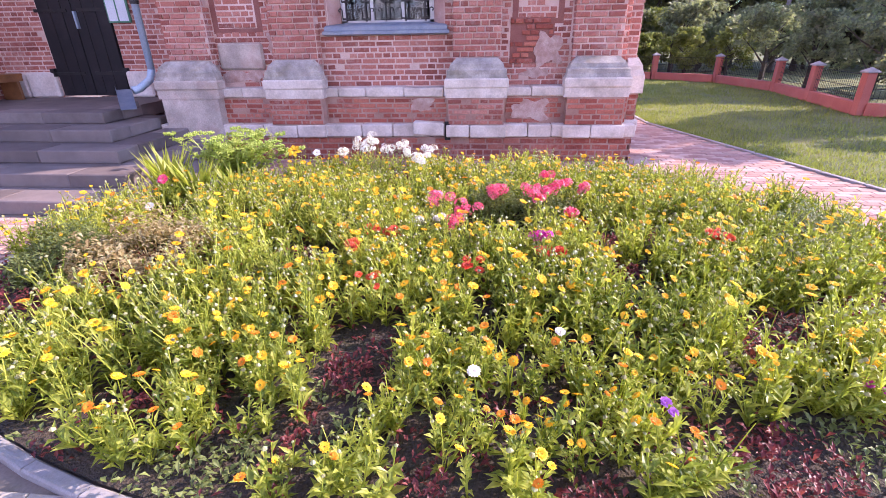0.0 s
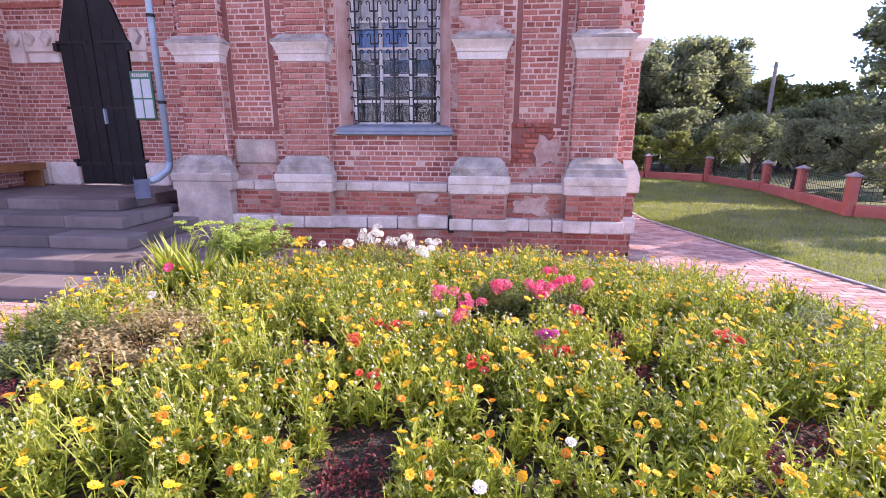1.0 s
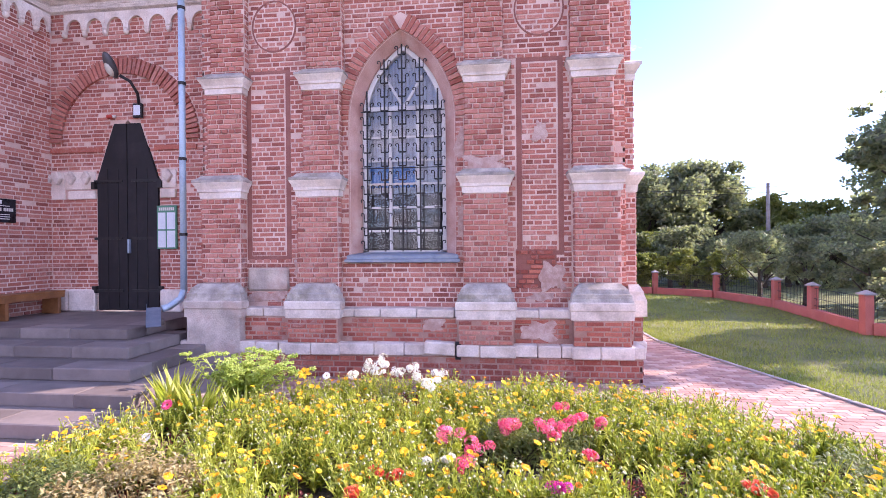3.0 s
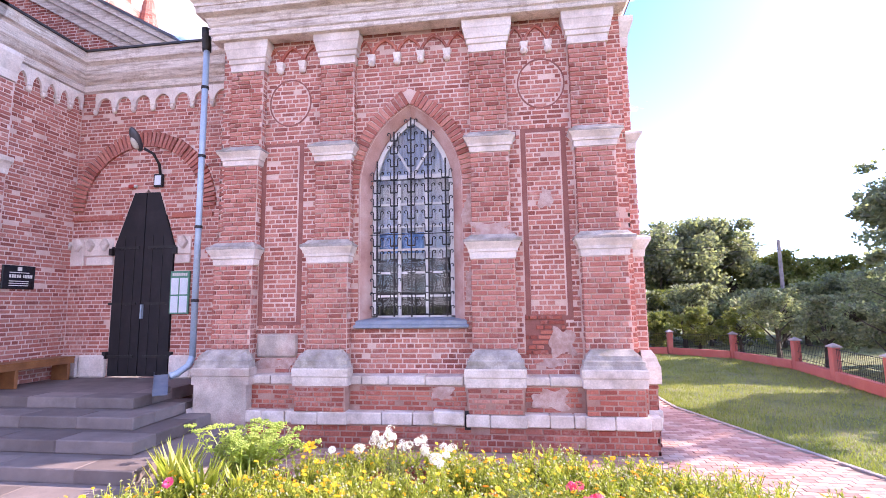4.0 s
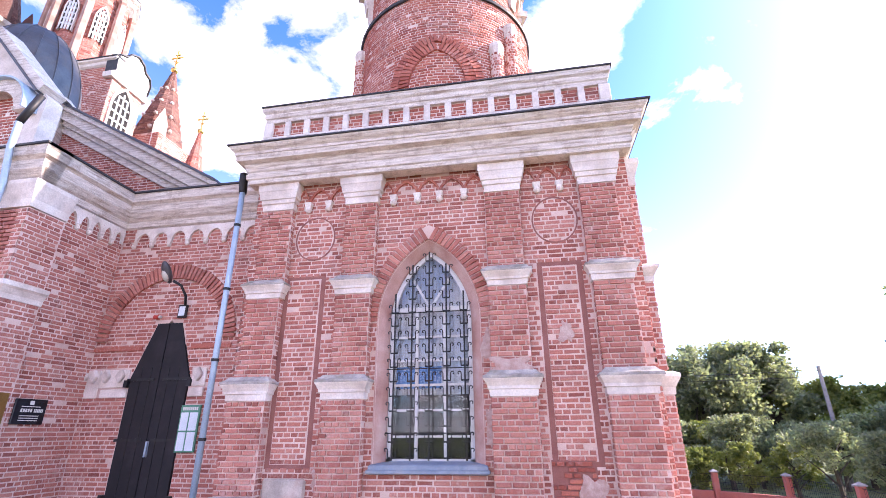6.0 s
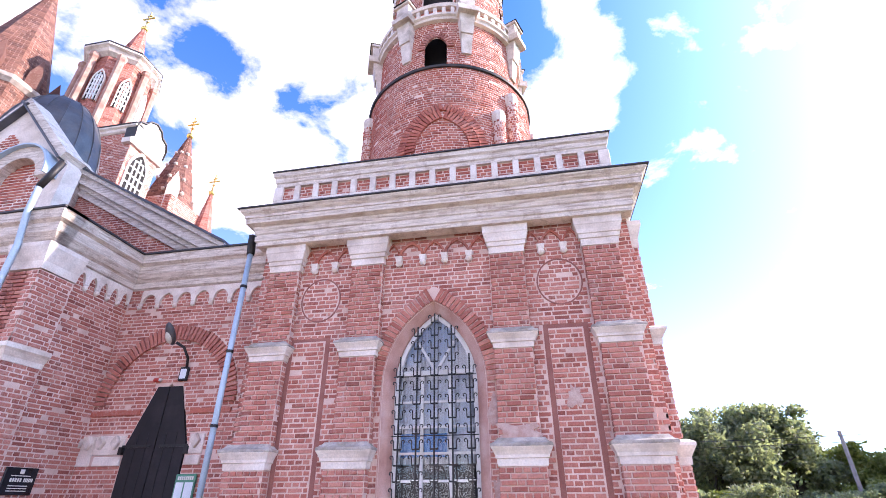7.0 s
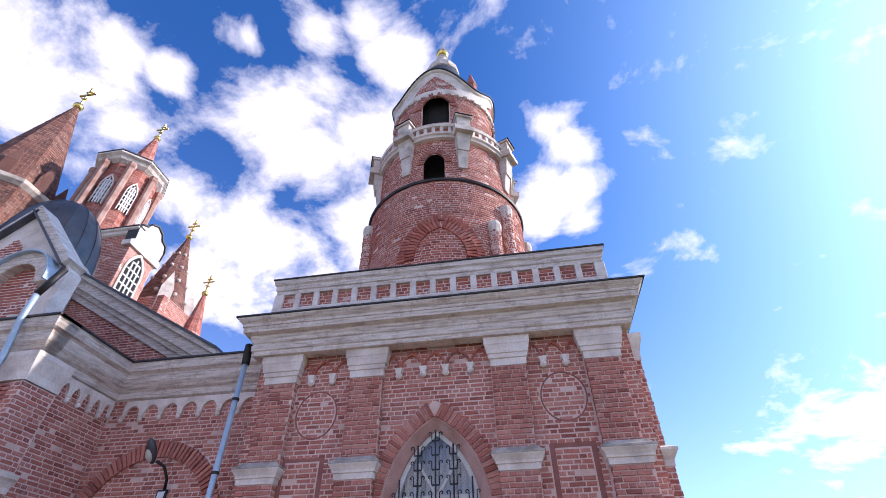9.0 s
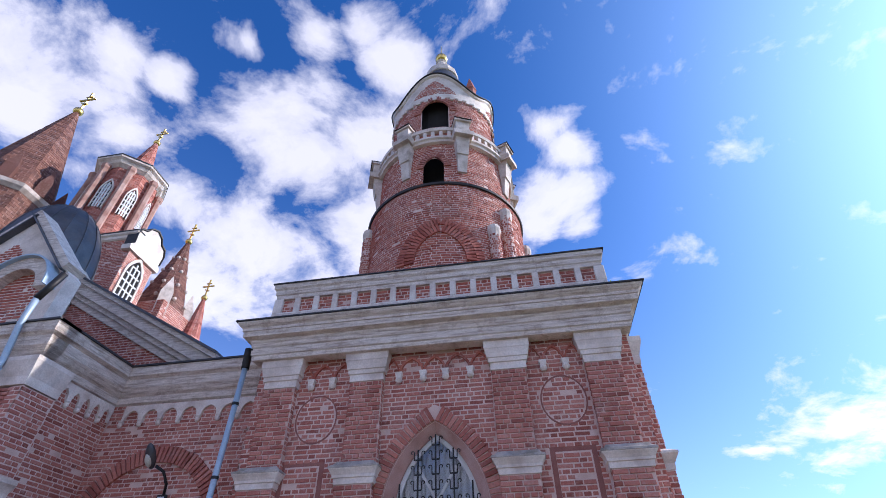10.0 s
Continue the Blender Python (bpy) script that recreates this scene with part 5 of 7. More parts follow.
# the church door
door = thing("church_door", "tall black double door with a narrow shouldered top, closed", "door")
for s in (-1, 1):
    pts = [(0.012, 0.86), (0.66, 0.86), (0.66, 3.5), (0.28, 4.6), (0.012, 4.6)]
    v = [(DC + s * x, DY - 0.03, z) for x, z in pts] + [(DC + s * x, DY + 0.05, z) for x, z in pts]
    n = len(pts)
    f = [tuple(range(n)), tuple(range(2 * n - 1, n - 1, -1))] + [(i, (i + 1) % n, n + (i + 1) % n, n + i) for i in range(n)]
    leaf = link("leaf", v, f, DOOR_BLACK, door, "black tin-clad door leaf")
    bm = bmesh.new()
    for x in (0.2, 0.43):
        slab(bm, DC + s * x - 0.006, DC + s * x + 0.006, DY - 0.042, DY - 0.02, 0.9, 3.7)
    for z in (1.25, 2.3, 3.45):
        x0, x1 = sorted((DC + s * 0.1, DC + s * 0.72))
        slab(bm, x0, x1, DY - 0.05, DY - 0.02, z - 0.025, z + 0.025)
    part("strap", bm, IRON, leaf, "flat iron strap hinge")
    part("hinge", box(*sorted((DC + s * 0.68, DC + s * 0.76)), DY - 0.08, DY, 1.2, 1.34), IRON, leaf)
    part("hinge", box(*sorted((DC + s * 0.68, DC + s * 0.76)), DY - 0.08, DY, 3.3, 3.44), IRON, leaf)
part("handle", box(DC + 0.04, DC + 0.07, DY - 0.09, DY - 0.03, 2.0, 2.28), GALV, door, "worn metal handle")

# ---- domes and spires over the nave ----
def cross(x, y, z, h, parent):
    """A gilded ball with a three-barred cross."""
    bm = bmesh.new()
    bmesh.ops.create_uvsphere(bm, u_segments=14, v_segments=9, radius=0.16 * h, matrix=Matrix.Translation((x, y, z)))
    ball = part("ball", bm, GOLD, parent, "gilded ball", smooth=True)
    bm = bmesh.new()
    w = 0.03 * h
    slab(bm, x - w, x + w, y - w, y + w, z + 0.1 * h, z + 1.1 * h)
    slab(bm, x - 0.26 * h, x + 0.26 * h, y - w * 0.9, y + w * 0.9, z + 0.7 * h, z + 0.76 * h)
    slab(bm, x - 0.13 * h, x + 0.13 * h, y - w * 0.9, y + w * 0.9, z + 0.88 * h, z + 0.93 * h)
    slab(bm, -0.14 * h, 0.14 * h, -w * 0.9, w * 0.9, -0.025 * h, 0.025 * h, m=Matrix.Translation((x, y, z + 0.48 * h)) @ Matrix.Rotation(0.4, 4, "Y"))
    for dx, dz in ((-0.28, 0.73), (0.28, 0.73), (0, 1.12)):
        bmesh.ops.create_icosphere(bm, subdivisions=1, radius=0.055 * h, matrix=Matrix.Translation((x + dx * h, y, z + dz * h)))
    part("cross", bm, GOLD, parent, "gilded cross")


def cone_bricks(x, y, r0, z0, r1, z1, sides, parent, mat, seed, course=0.11):
    """Courses of brick round a tapering many-sided spire, one band a course, slightly uneven."""
    rr = random.Random(seed)
    pieces = []
    n = int((z1 - z0) / course)
    for k in range(n):
        a, b = z0 + (z1 - z0) * k / n, z0 + (z1 - z0) * (k + 1) / n - 0.014
        for i in range(sides):
            t0, t1 = 2 * math.pi * i / sides + 0.39, 2 * math.pi * (i + 1) / sides + 0.39
            ra, rb = r0 + (r1 - r0) * (a - z0) / (z1 - z0), r0 + (r1 - r0) * (b - z0) / (z1 - z0)
            m = max(1, int(2 * math.pi * ra / sides / 0.27))
            off = 0.5 * (k % 2) / m
            cuts = [0.0] + [c for c in ((j + off * m) / m for j in range(m + 1)) if 0.02 < c < 0.98] + [1.0]
            for c0, c1 in zip(cuts, cuts[1:]):
                d = 0.012 + rr.uniform(-0.006, 0.006)
                v = []
                for R, z in ((ra, a), (rb, b)):
                    p, q = Vector((math.cos(t0), math.sin(t0), 0)), Vector((math.cos(t1), math.sin(t1), 0))
                    e = 0.012 / max(0.1, R)
                    A, B = p.lerp(q, c0 + e * (c0 > 0)), p.lerp(q, c1 - e * (c1 < 1))
                    for s in (R + d, R - 0.03):
                        v += [Vector((x, y, z)) + A * s, Vector((x, y, z)) + B * s]
                pieces.append((v, [(0, 1, 5, 4), (4, 5, 7, 6), (0, 2, 3, 1), (0, 4, 6, 2), (1, 3, 7, 5)]))
    v, f = join(pieces)
    tagged(link("brick_facing", v, f, mat, parent, "weathered brick courses"), kind="stuff")
    link("core", *rings([(r0 - 0.004, z0), (max(0.01, r1 - 0.004), z1)], sides, x, y, 0.39), MORTAR, parent)


def lattice_window(x, y, z, w, h, face, parent):
    """An arched window with a white lattice, on a wall that faces the angle given (degrees from -y)."""
    m = Matrix.Translation((x, y, z)) @ Matrix.Rotation(radians(face), 4, "Z")
    line = arch_line(0, h * 0.62, w, h * 0.38, 0, 8)
    v = [m @ Vector((p, -0.01, q)) for p, q in line]
    # the panes are one flat black face, painted as the unlit inside
    win = link("window", v, [tuple(range(len(v)))], DARK, parent, "arched window with white lattice")
    fv, ff = [], []
    for p, q in line:
        s = 1.2
        fv += [m @ Vector((p, -0.05, q)), m @ Vector((p * s, -0.05, h * 0.3 + (q - h * 0.3) * 1.1)), m @ Vector((p * s, 0.05, h * 0.3 + (q - h * 0.3) * 1.1)), m @ Vector((p, 0.05, q))]
    for k in range(len(line) - 1):
        for i in range(4):
            ff.append((4 * k + i, 4 * k + (i + 1) % 4, 4 * k + 4 + (i + 1) % 4, 4 * k + 4 + i))
    link("frame", fv, ff, WHITEWASH, win)
    bm = bmesh.new()
    for i in (-1, 0, 1):
        slab(bm, i * w * 0.5 - 0.03, i * w * 0.5 + 0.03, -0.045, 0.0, 0.0, h * (0.92 if i == 0 else 0.82), m=m)
    for i in range(1, 6):
        ww = w if i < 4 else w * (0.85 if i == 4 else 0.55)
        slab(bm, -ww, ww, -0.042, 0.0, h * i / 6 - 0.03, h * i / 6 + 0.03, m=m)
    part("lattice", bm, FRAME_WHITE, win)


# the great corner spire
s1 = thing("brick_spire", "tall dark red brick spire with a gilded cross", "spire")
X1, Y1 = -19.6, 3.0
cone_bricks(X1, Y1, 1.85, 17.6, 0.1, 24.4, 8, s1, BRICK_DARK, 401, 0.13)
cone_bricks(X1, Y1, 1.95, 10.0, 1.9, 17.6, 8, s1, BRICK_DARK, 402, 0.13)
link("drum_cornice", *rings([(1.93, 17.3), (2.1, 17.45), (2.15, 17.6), (1.75, 17.8)], 8, X1, Y1, 0.39), WHITE_STONE, s1)
cross(X1, Y1, 24.5, 1.5, s1)
for k in range(8):
    a = 0.39 + k * math.pi / 4 + math.pi / 8
    link("little_gable", *rings([(0.32, 17.6), (0.3, 18.4), (0.02, 19.3)], 4, X1 + 1.75 * math.cos(a), Y1 + 1.75 * math.sin(a)), BRICK_DARK, s1)

# eight-sided turret with lattice windows
s2 = thing("turret", "eight-sided brick turret with white lattice windows and a small spire", "turret")
X2, Y2 = -16.2, 5.0
cone_bricks(X2, Y2, 1.35, 14.9, 1.3, 20.45, 8, s2, BRICK, 411, 0.13)
link("cornice", *rings([(1.33, 20.15), (1.5, 20.3), (1.56, 20.45), (1.68, 20.55), (1.68, 20.65), (0.8, 21.05)], 8, X2, Y2, 0.39), WHITE_STONE, s2)
link("tin_edge", *rings([(1.7, 20.66), (1.7, 20.72), (0.8, 21.1)], 8, X2, Y2, 0.39), DARK_EDGE, s2)
cone_bricks(X2 + 0.15, Y2, 0.62, 20.85, 0.1, 23.5, 8, s2, BRICK, 412, 0.13)
cross(X2 + 0.15, Y2, 23.6, 1.1, s2)
for k in range(8):
    a = -22.5 + 45 * k
    r = radians(a)
    lattice_window(X2 + 1.3 * math.sin(r), Y2 - 1.3 * math.cos(r), 17.5, 0.21, 1.7, a, s2)
    q = r + math.pi / 8
    link("corner_shaft", *rings([(0.15, 14.9), (0.15, 19.85), (0.2, 19.95), (0.2, 20.15)], 6, X2 + 1.42 * math.sin(q), Y2 - 1.42 * math.cos(q)), MORTAR_RED, s2)

# dormer with a curved white gable and a tall arched window
s3 = thing("dormer", "brick dormer with a curved white gable and arched lattice window", "dormer")
X3, Y3, DL, DD = -12.8, 3.9, 2.0, 1.4  # the corner that faces the yard, its length and depth
part("body", box(X3 - DL, X3, Y3, Y3 + DD, 9.0, 15.5), MORTAR, s3)
facing(lay(flat_map((X3 - DL, Y3, 0), (1, 0, 0), (0, -1, 0)), 0, DL, 11.0, 15.45, seed=420), BRICK_DEEP, s3)
facing(lay(flat_map((X3, Y3, 0), (0, 1, 0), (1, 0, 0)), 0, DD, 11.0, 15.45, seed=421), BRICK, s3)
lattice_window(X3 + 0.02, Y3 + 0.62, 12.45, 0.4, 2.1, 90, s3)
link("cornice", *moulding([(0.02, 15.3), (0.08, 15.36), (0.1, 15.46), (0.17, 15.52), (0.17, 15.6)], X3 - DL, X3 - 0.06, Y3), WHITEWASH, s3)
link("tin_edge", *moulding([(0.2, 15.602), (0.2, 15.64), (0.0, 15.75)], X3 - DL, X3 - 0.06, Y3), DARK_EDGE, s3)
prof = [(-0.85, 14.7), (-0.88, 14.9), (-0.74, 15.0), (-0.78, 15.45), (-0.68, 15.75), (-0.42, 15.86), (-0.3, 16.1), (0.0, 16.25), (0.3, 16.1), (0.42, 15.86), (0.68, 15.75), (0.78, 15.45), (0.74, 15.0), (0.88, 14.9), (0.85, 14.7)]
n = len(prof)
yc = Y3 + DD / 2
v = [(x, yc + a, z) for a, z in prof for x in (X3 - 0.3, X3 + 0.1)]
f = [tuple(range(0, 2 * n, 2)), tuple(range(2 * n - 1, 0, -2))] + [(2 * i, 2 * i + 1, (2 * i + 3) % (2 * n), (2 * i + 2) % (2 * n)) for i in range(n)]
gab = link("curved_gable", v, f, WHITEWASH, s3, "white curved gable with scrolled shoulders")
for k in range(2, n - 3):
    (a, za), (b, zb) = prof[k], prof[k + 1]
    link("tin_edge", [(x, yc + q * 1.05, z + dz) for x in (X3 - 0.34, X3 + 0.16) for q, z, dz in ((a, za, 0.004), (b, zb, 0.004), (b, zb, 0.07), (a, za, 0.07))],
         [(0, 1, 2, 3), (7, 6, 5, 4), (3, 2, 6, 7), (0, 4, 5, 1)], DARK_EDGE, gab)

# dark tin dome, ribbed by its seams
dome = thing("tin_dome", "dark grey tin dome on a low drum over the nave", "dome")
link("shell", *rings([(1.42 * math.cos(math.pi / 2 * k / 10), 11.6 + 2.7 * math.sin(math.pi / 2 * k / 10)) for k in range(10)], 16, -12.75, 1.35, 0.2), ROOF_TIN, dome)
for k in range(16):
    a = 0.2 + 2 * math.pi * k / 16
    link("seam", *strip([(-12.75 + 1.43 * math.cos(math.pi / 2 * i / 8) * math.cos(a), 1.35 + 1.43 * math.cos(math.pi / 2 * i / 8) * math.sin(a), 11.6 + 2.71 * math.sin(math.pi / 2 * i / 8)) for i in range(8)], 0.018), ROOF_TIN, dome)
link("drum", *rings([(1.4, 7.6), (1.4, 11.6), (1.5, 11.62), (1.5, 11.7), (1.38, 11.74)], 16, -12.75, 1.35, 0.2), CORNICE, dome)
part("upper_roof", box(-18.6, -11.4, 2.4, 9.0, 7.4, 11.25), ROOF_TIN, nave, "grey tin upper roof")
part("tower_stub", box(-22.2, -18.0, 1.0, 5.2, 0.0, 10.1), BRICK_DEEP, nave)
part("turret_stub", box(-17.5, -14.9, 3.7, 6.3, 11.2, 15.0), BRICK_DEEP, nave)


def small_spire(x, y, r, z0, z1, h, knobs, seed):
    s = thing("brick_spire", "small brick spire with white crockets and a gilded cross" if knobs else "slim brick spire with a gilded ball and cross", "spire")
    cone_bricks(x, y, r, z0, 0.07, z1, 8, s, BRICK_DARK if knobs else BRICK, seed, 0.11)
    cross(x, y, z1 + 0.1, h, s)
    stub = part("stub", box(x - r, x + r, y - r, y + r, z0 - 6.0, z0), MORTAR, s)
    facing(lay(flat_map((x, y - r, 0), (1, 0, 0), (0, -1, 0)), -r, r, z0 - 3.0, z0, seed=seed) + lay(flat_map((x + r, y, 0), (0, 1, 0), (1, 0, 0)), -r, r, z0 - 3.0, z0, seed=seed + 7), BRICK_DEEP, stub)
    if knobs:
        for k in range(8):
            for j in range(4):
                t = 0.12 + 0.2 * j
                a = 0.39 + k * math.pi / 4
                R = r * (1 - t) + 0.03
                bm = bmesh.new()
                bmesh.ops.create_icosphere(bm, subdivisions=1, radius=0.1, matrix=Matrix.Translation((x + R * math.cos(a), y + R * math.sin(a), z0 + (z1 - z0) * t)))
                part("crocket", bm, WHITE_STONE, s)
        for k in range(4):
            a = 0.39 + k * math.pi / 2 + math.pi / 8
            link("little_gable", *rings([(0.34, z0 - 0.6), (0.34, z0 + 0.5), (0.02, z0 + 1.4)], 4, x + r * math.cos(a), y + r * math.sin(a)), WHITE_STONE, s)


small_spire(-13.35, 7.0, 1.05, 13.7, 17.75, 1.0, True, 431)
small_spire(-12.2, 8.0, 0.42, 12.9, 15.0, 0.9, False, 432)

s5 = thing("small_cupola", "small gilded ball on a dark brick pinnacle", "cupola")
cone_bricks(-24.6, 4.2, 0.55, 19.5, 0.1, 22.3, 8, s5, BRICK_DARK, 433, 0.12)
part("stub", box(-25.1, -24.1, 3.7, 4.7, 0.0, 19.5), BRICK_DARK, s5)
cross(-24.6, 4.2, 22.6, 1.6, s5)

# ---- fittings by the door ----
def tube(pts, r, mat, name, label="", category="", parent=None):
    ob = link(name, *strip(pts, r), mat, parent, label, smooth=True)
    if category:
        tagged(ob, category=category)
    return ob


pipe = thing("drainpipe", "blue-grey galvanised drainpipe down the corner of the block", "drainpipe")
PXX, PYY = -3.82, -0.12
tube([(PXX + 0.06, PYY - 0.12, 7.3), (PXX + 0.06, PYY - 0.12, 7.16), (PXX, PYY, 7.02), (PXX, PYY, 6.94)], 0.085, IRON, "funnel", "rusty dark funnel", parent=pipe)
tube([(PXX, PYY, 7.0), (PXX, PYY, 1.35)], 0.058, GALV, "pipe", parent=pipe)
tube([(PXX, PYY, 1.36), (PXX - 0.03, PYY - 0.05, 1.22), (PXX - 0.12, PYY - 0.22, 1.1), (PXX - 0.18, PYY - 0.3, 1.08)], 0.062, GALV, "spout", parent=pipe)
for z in (2.3, 3.6, 4.9, 6.2):
    link("clamp", *rings([(0.066, z), (0.066, z + 0.05)], 12, PXX, PYY), IRON, pipe)
gut = thing("loose_gutter", "bent sheet of blue-grey tin lying under the spout", "gutter")
gm = Matrix.Translation((-4.0, -0.62, 0.98)) @ Matrix.Rotation(radians(-52), 4, "Z") @ Matrix.Rotation(radians(17), 4, "Y")
part("tray", box(-0.36, 0.4, -0.1, 0.1, -0.006, 0.006, m=gm), SILL_BLUE, gut)
for y0 in (-0.104, 0.1):
    part("rim", box(-0.36, 0.4, y0, y0 + 0.004, -0.006, 0.07, m=gm), SILL_BLUE, gut)
part("prop", box(-4.12, -3.9, -0.66, -0.5, 0.83, 0.93, bevel=0.01), STEP_STONE, gut)

p2 = thing("drainpipe", "blue-grey galvanised drainpipe slanting down the nave corner", "drainpipe")
tube([(LX - 0.3, EY - 0.5, 8.1), (LX - 0.42, EY - 0.42, 7.6), (LX - 0.45, EY - 0.3, 6.9), (LX - 0.45, EY - 0.3, 0.9)], 0.06, GALV, "pipe", parent=p2)
tube([(LX - 0.1, EY - 0.42, 8.75), (LX - 0.3, EY - 0.5, 8.1)], 0.07, IRON, "funnel", parent=p2)

lamp = thing("street_lamp", "grey street lamp head on a short arm above the door", "lamp")
tube([(-5.5, DY - 0.05, 4.95), (-5.46, DY - 0.14, 5.15), (-5.5, DY - 0.28, 5.34), (-5.62, DY - 0.4, 5.42)], 0.03, IRON, "arm", parent=lamp)
lm = Matrix.Translation((-5.72, DY - 0.5, 5.58)) @ Matrix.Rotation(radians(-55), 4, "X") @ Matrix.Rotation(radians(18), 4, "Y")
bm = bmesh.new()
bmesh.ops.create_uvsphere(bm, u_segments=16, v_segments=10, radius=1.0, matrix=lm @ Matrix.Diagonal((0.12, 0.25, 0.08, 1)))
part("head", bm, ROOF_TIN, lamp, "grey rounded lamp housing", smooth=True)
bm = bmesh.new()
bmesh.ops.create_uvsphere(bm, u_segments=16, v_segments=10, radius=1.0, matrix=lm @ Matrix.Translation((0, 0.06, -0.05)) @ Matrix.Diagonal((0.085, 0.14, 0.06, 1)))
part("lens", bm, LAMP_GLASS, lamp, "milky lens", smooth=True)
icon = thing("framed_icon", "small framed picture under the lamp over the door", "picture")
part("frame", box(-5.63, -5.43, DY - 0.08, DY - 0.02, 4.7, 4.98, bevel=0.01), IRON, icon)
part("picture", box(-5.6, -5.46, DY - 0.086, DY - 0.075, 4.74, 4.94), PAPER, icon)
lamps = thing("alarm_lamp", "small red alarm lamp with white cap on the brick", "lamp")
part("lamp", box(-6.2, -6.08, DY - 0.1, DY - 0.02, 4.7, 4.78, bevel=0.02), RED_PAINT, lamps)
part("cap", box(-6.08, -6.02, DY - 0.09, DY - 0.02, 4.71, 4.77, bevel=0.015), LETTER, lamps)

notice = thing("notice_board", "green notice board with four papers beside the door", "notice board")
part("board", box(-5.14, -4.72, DY - 0.06, DY - 0.02, 2.08, 2.94, bevel=0.008), GREEN_BOARD, notice)
for x0, x1, z0, z1 in ((-5.11, -4.95, 2.47, 2.8), (-4.92, -4.75, 2.47, 2.8), (-5.11, -4.95, 2.11, 2.44), (-4.92, -4.75, 2.11, 2.44)):
    part("paper", box(x0, x1, DY - 0.066, DY - 0.058, z0, z1), PAPER, notice)
bm = bmesh.new()
for k in range(8):
    slab(bm, -5.09 + 0.042 * k, -5.06 + 0.042 * k, DY - 0.066, DY - 0.059, 2.84, 2.9)
part("lettering", bm, LETTER, notice)

plaque = thing("wall_plaque", "black stone plaque with pale lettering on the brick wall", "plaque")
part("tablet", box(LX + 0.012, LX + 0.05, -0.38, 0.22, 2.59, 3.03, bevel=0.008), PLAQUE_BLACK, plaque)
bm = bmesh.new()
slab(bm, LX + 0.049, LX + 0.054, 0.28, 0.36, 3.0, 3.07)
for k in range(5):
    slab(bm, LX + 0.049, LX + 0.054, 0.14 + 0.045 * k, 0.17 + 0.045 * k, 2.87, 2.93)
for k in range(6):
    slab(bm, LX + 0.049, LX + 0.054, 0.39 + 0.03 * k, 0.41 + 0.03 * k, 2.87, 2.93)
for z in (2.96, 2.8, 2.76, 2.72):
    slab(bm, LX + 0.049, LX + 0.053, 0.14, 0.5, z, z + 0.014)
for e in bm.verts:
    e.co.y -= 0.4
    e.co.z -= 0.07
part("lettering", bm, LETTER, plaque)
sign = part("bronze_sign", box(LX + 0.145, LX + 0.17, -1.15, -0.62, 2.45, 3.1, bevel=0.008), BRASS_SIGN)
tagged(sign, "plain bronze-coloured sign on the brick pilaster", "sign")

bench = thing("bench", "varnished brown wooden bench along the wall by the door", "bench")
for k in range(3):
    part("seat_board", box(LX + 0.12 + 0.14 * k, LX + 0.25 + 0.14 * k, -1.6, 0.75, 1.24, 1.28, bevel=0.006), BENCH_WOOD, bench)
part("apron", box(LX + 0.5, LX + 0.53, -1.58, 0.73, 1.15, 1.24), BENCH_WOOD, bench)
for y in (-1.5, -0.35, 0.65):
    part("leg", box(LX + 0.14, LX + 0.5, y - 0.03, y + 0.03, 0.83, 1.24, bevel=0.005), BENCH_WOOD, bench)

# ---- fence, hedges and trees beyond the lawn ----
fence = thing("boundary_fence", "low red painted fence with square posts and grey caps", "fence")
POSTS = [(14.2, 2.2), (11.9, 2.6), (9.9, 4.1), (10.3, 6.6), (10.6, 8.9), (10.1, 12.0), (8.3, 13.6), (6.4, 14.2), (4.5, 14.5), (2.6, 14.7)]
for k, (x, y) in enumerate(POSTS):
    po = part("post", box(x - 0.1, x + 0.1, y - 0.1, y + 0.1, -0.01, 0.9, bevel=0.012), FENCE_RED, fence)
    link("cap", [(x - 0.135, y - 0.135, 0.901), (x + 0.135, y - 0.135, 0.901), (x + 0.135, y + 0.135, 0.901), (x - 0.135, y + 0.135, 0.901), (x - 0.135, y - 0.135, 0.93), (x + 0.135, y - 0.135, 0.93), (x + 0.135, y + 0.135, 0.93), (x - 0.135, y + 0.135, 0.93), (x, y, 1.02)],
         [(3, 2, 1, 0), (0, 1, 5, 4), (1, 2, 6, 5), (2, 3, 7, 6), (3, 0, 4, 7), (4, 5, 8), (5, 6, 8), (6, 7, 8), (7, 4, 8)], KERB, po, "pale pyramid cap")
for (x0, y0), (x1, y1) in zip(POSTS, POSTS[1:]):
    L = math.dist((x0, y0), (x1, y1))
    m = Matrix.Translation((x0, y0, 0)) @ Matrix.Rotation(math.atan2(y1 - y0, x1 - x0), 4, "Z")
    part("low_wall", box(0.12, L - 0.12, -0.09, 0.09, -0.01, 0.27, bevel=0.01, m=m), FENCE_RED, fence)
    bm = bmesh.new()
    for i in range(int(L / 0.09)):
        slab(bm, 0.15 + 0.09 * i, 0.156 + 0.09 * i, -0.003, 0.003, 0.26, 0.86, m=m)
    for z in (0.36, 0.56, 0.84):
        slab(bm, 0.1, L - 0.1, -0.006, 0.006, z, z + 0.012, m=m)
    part("wire_panel", bm, IRON, fence, "dark wire mesh panel")


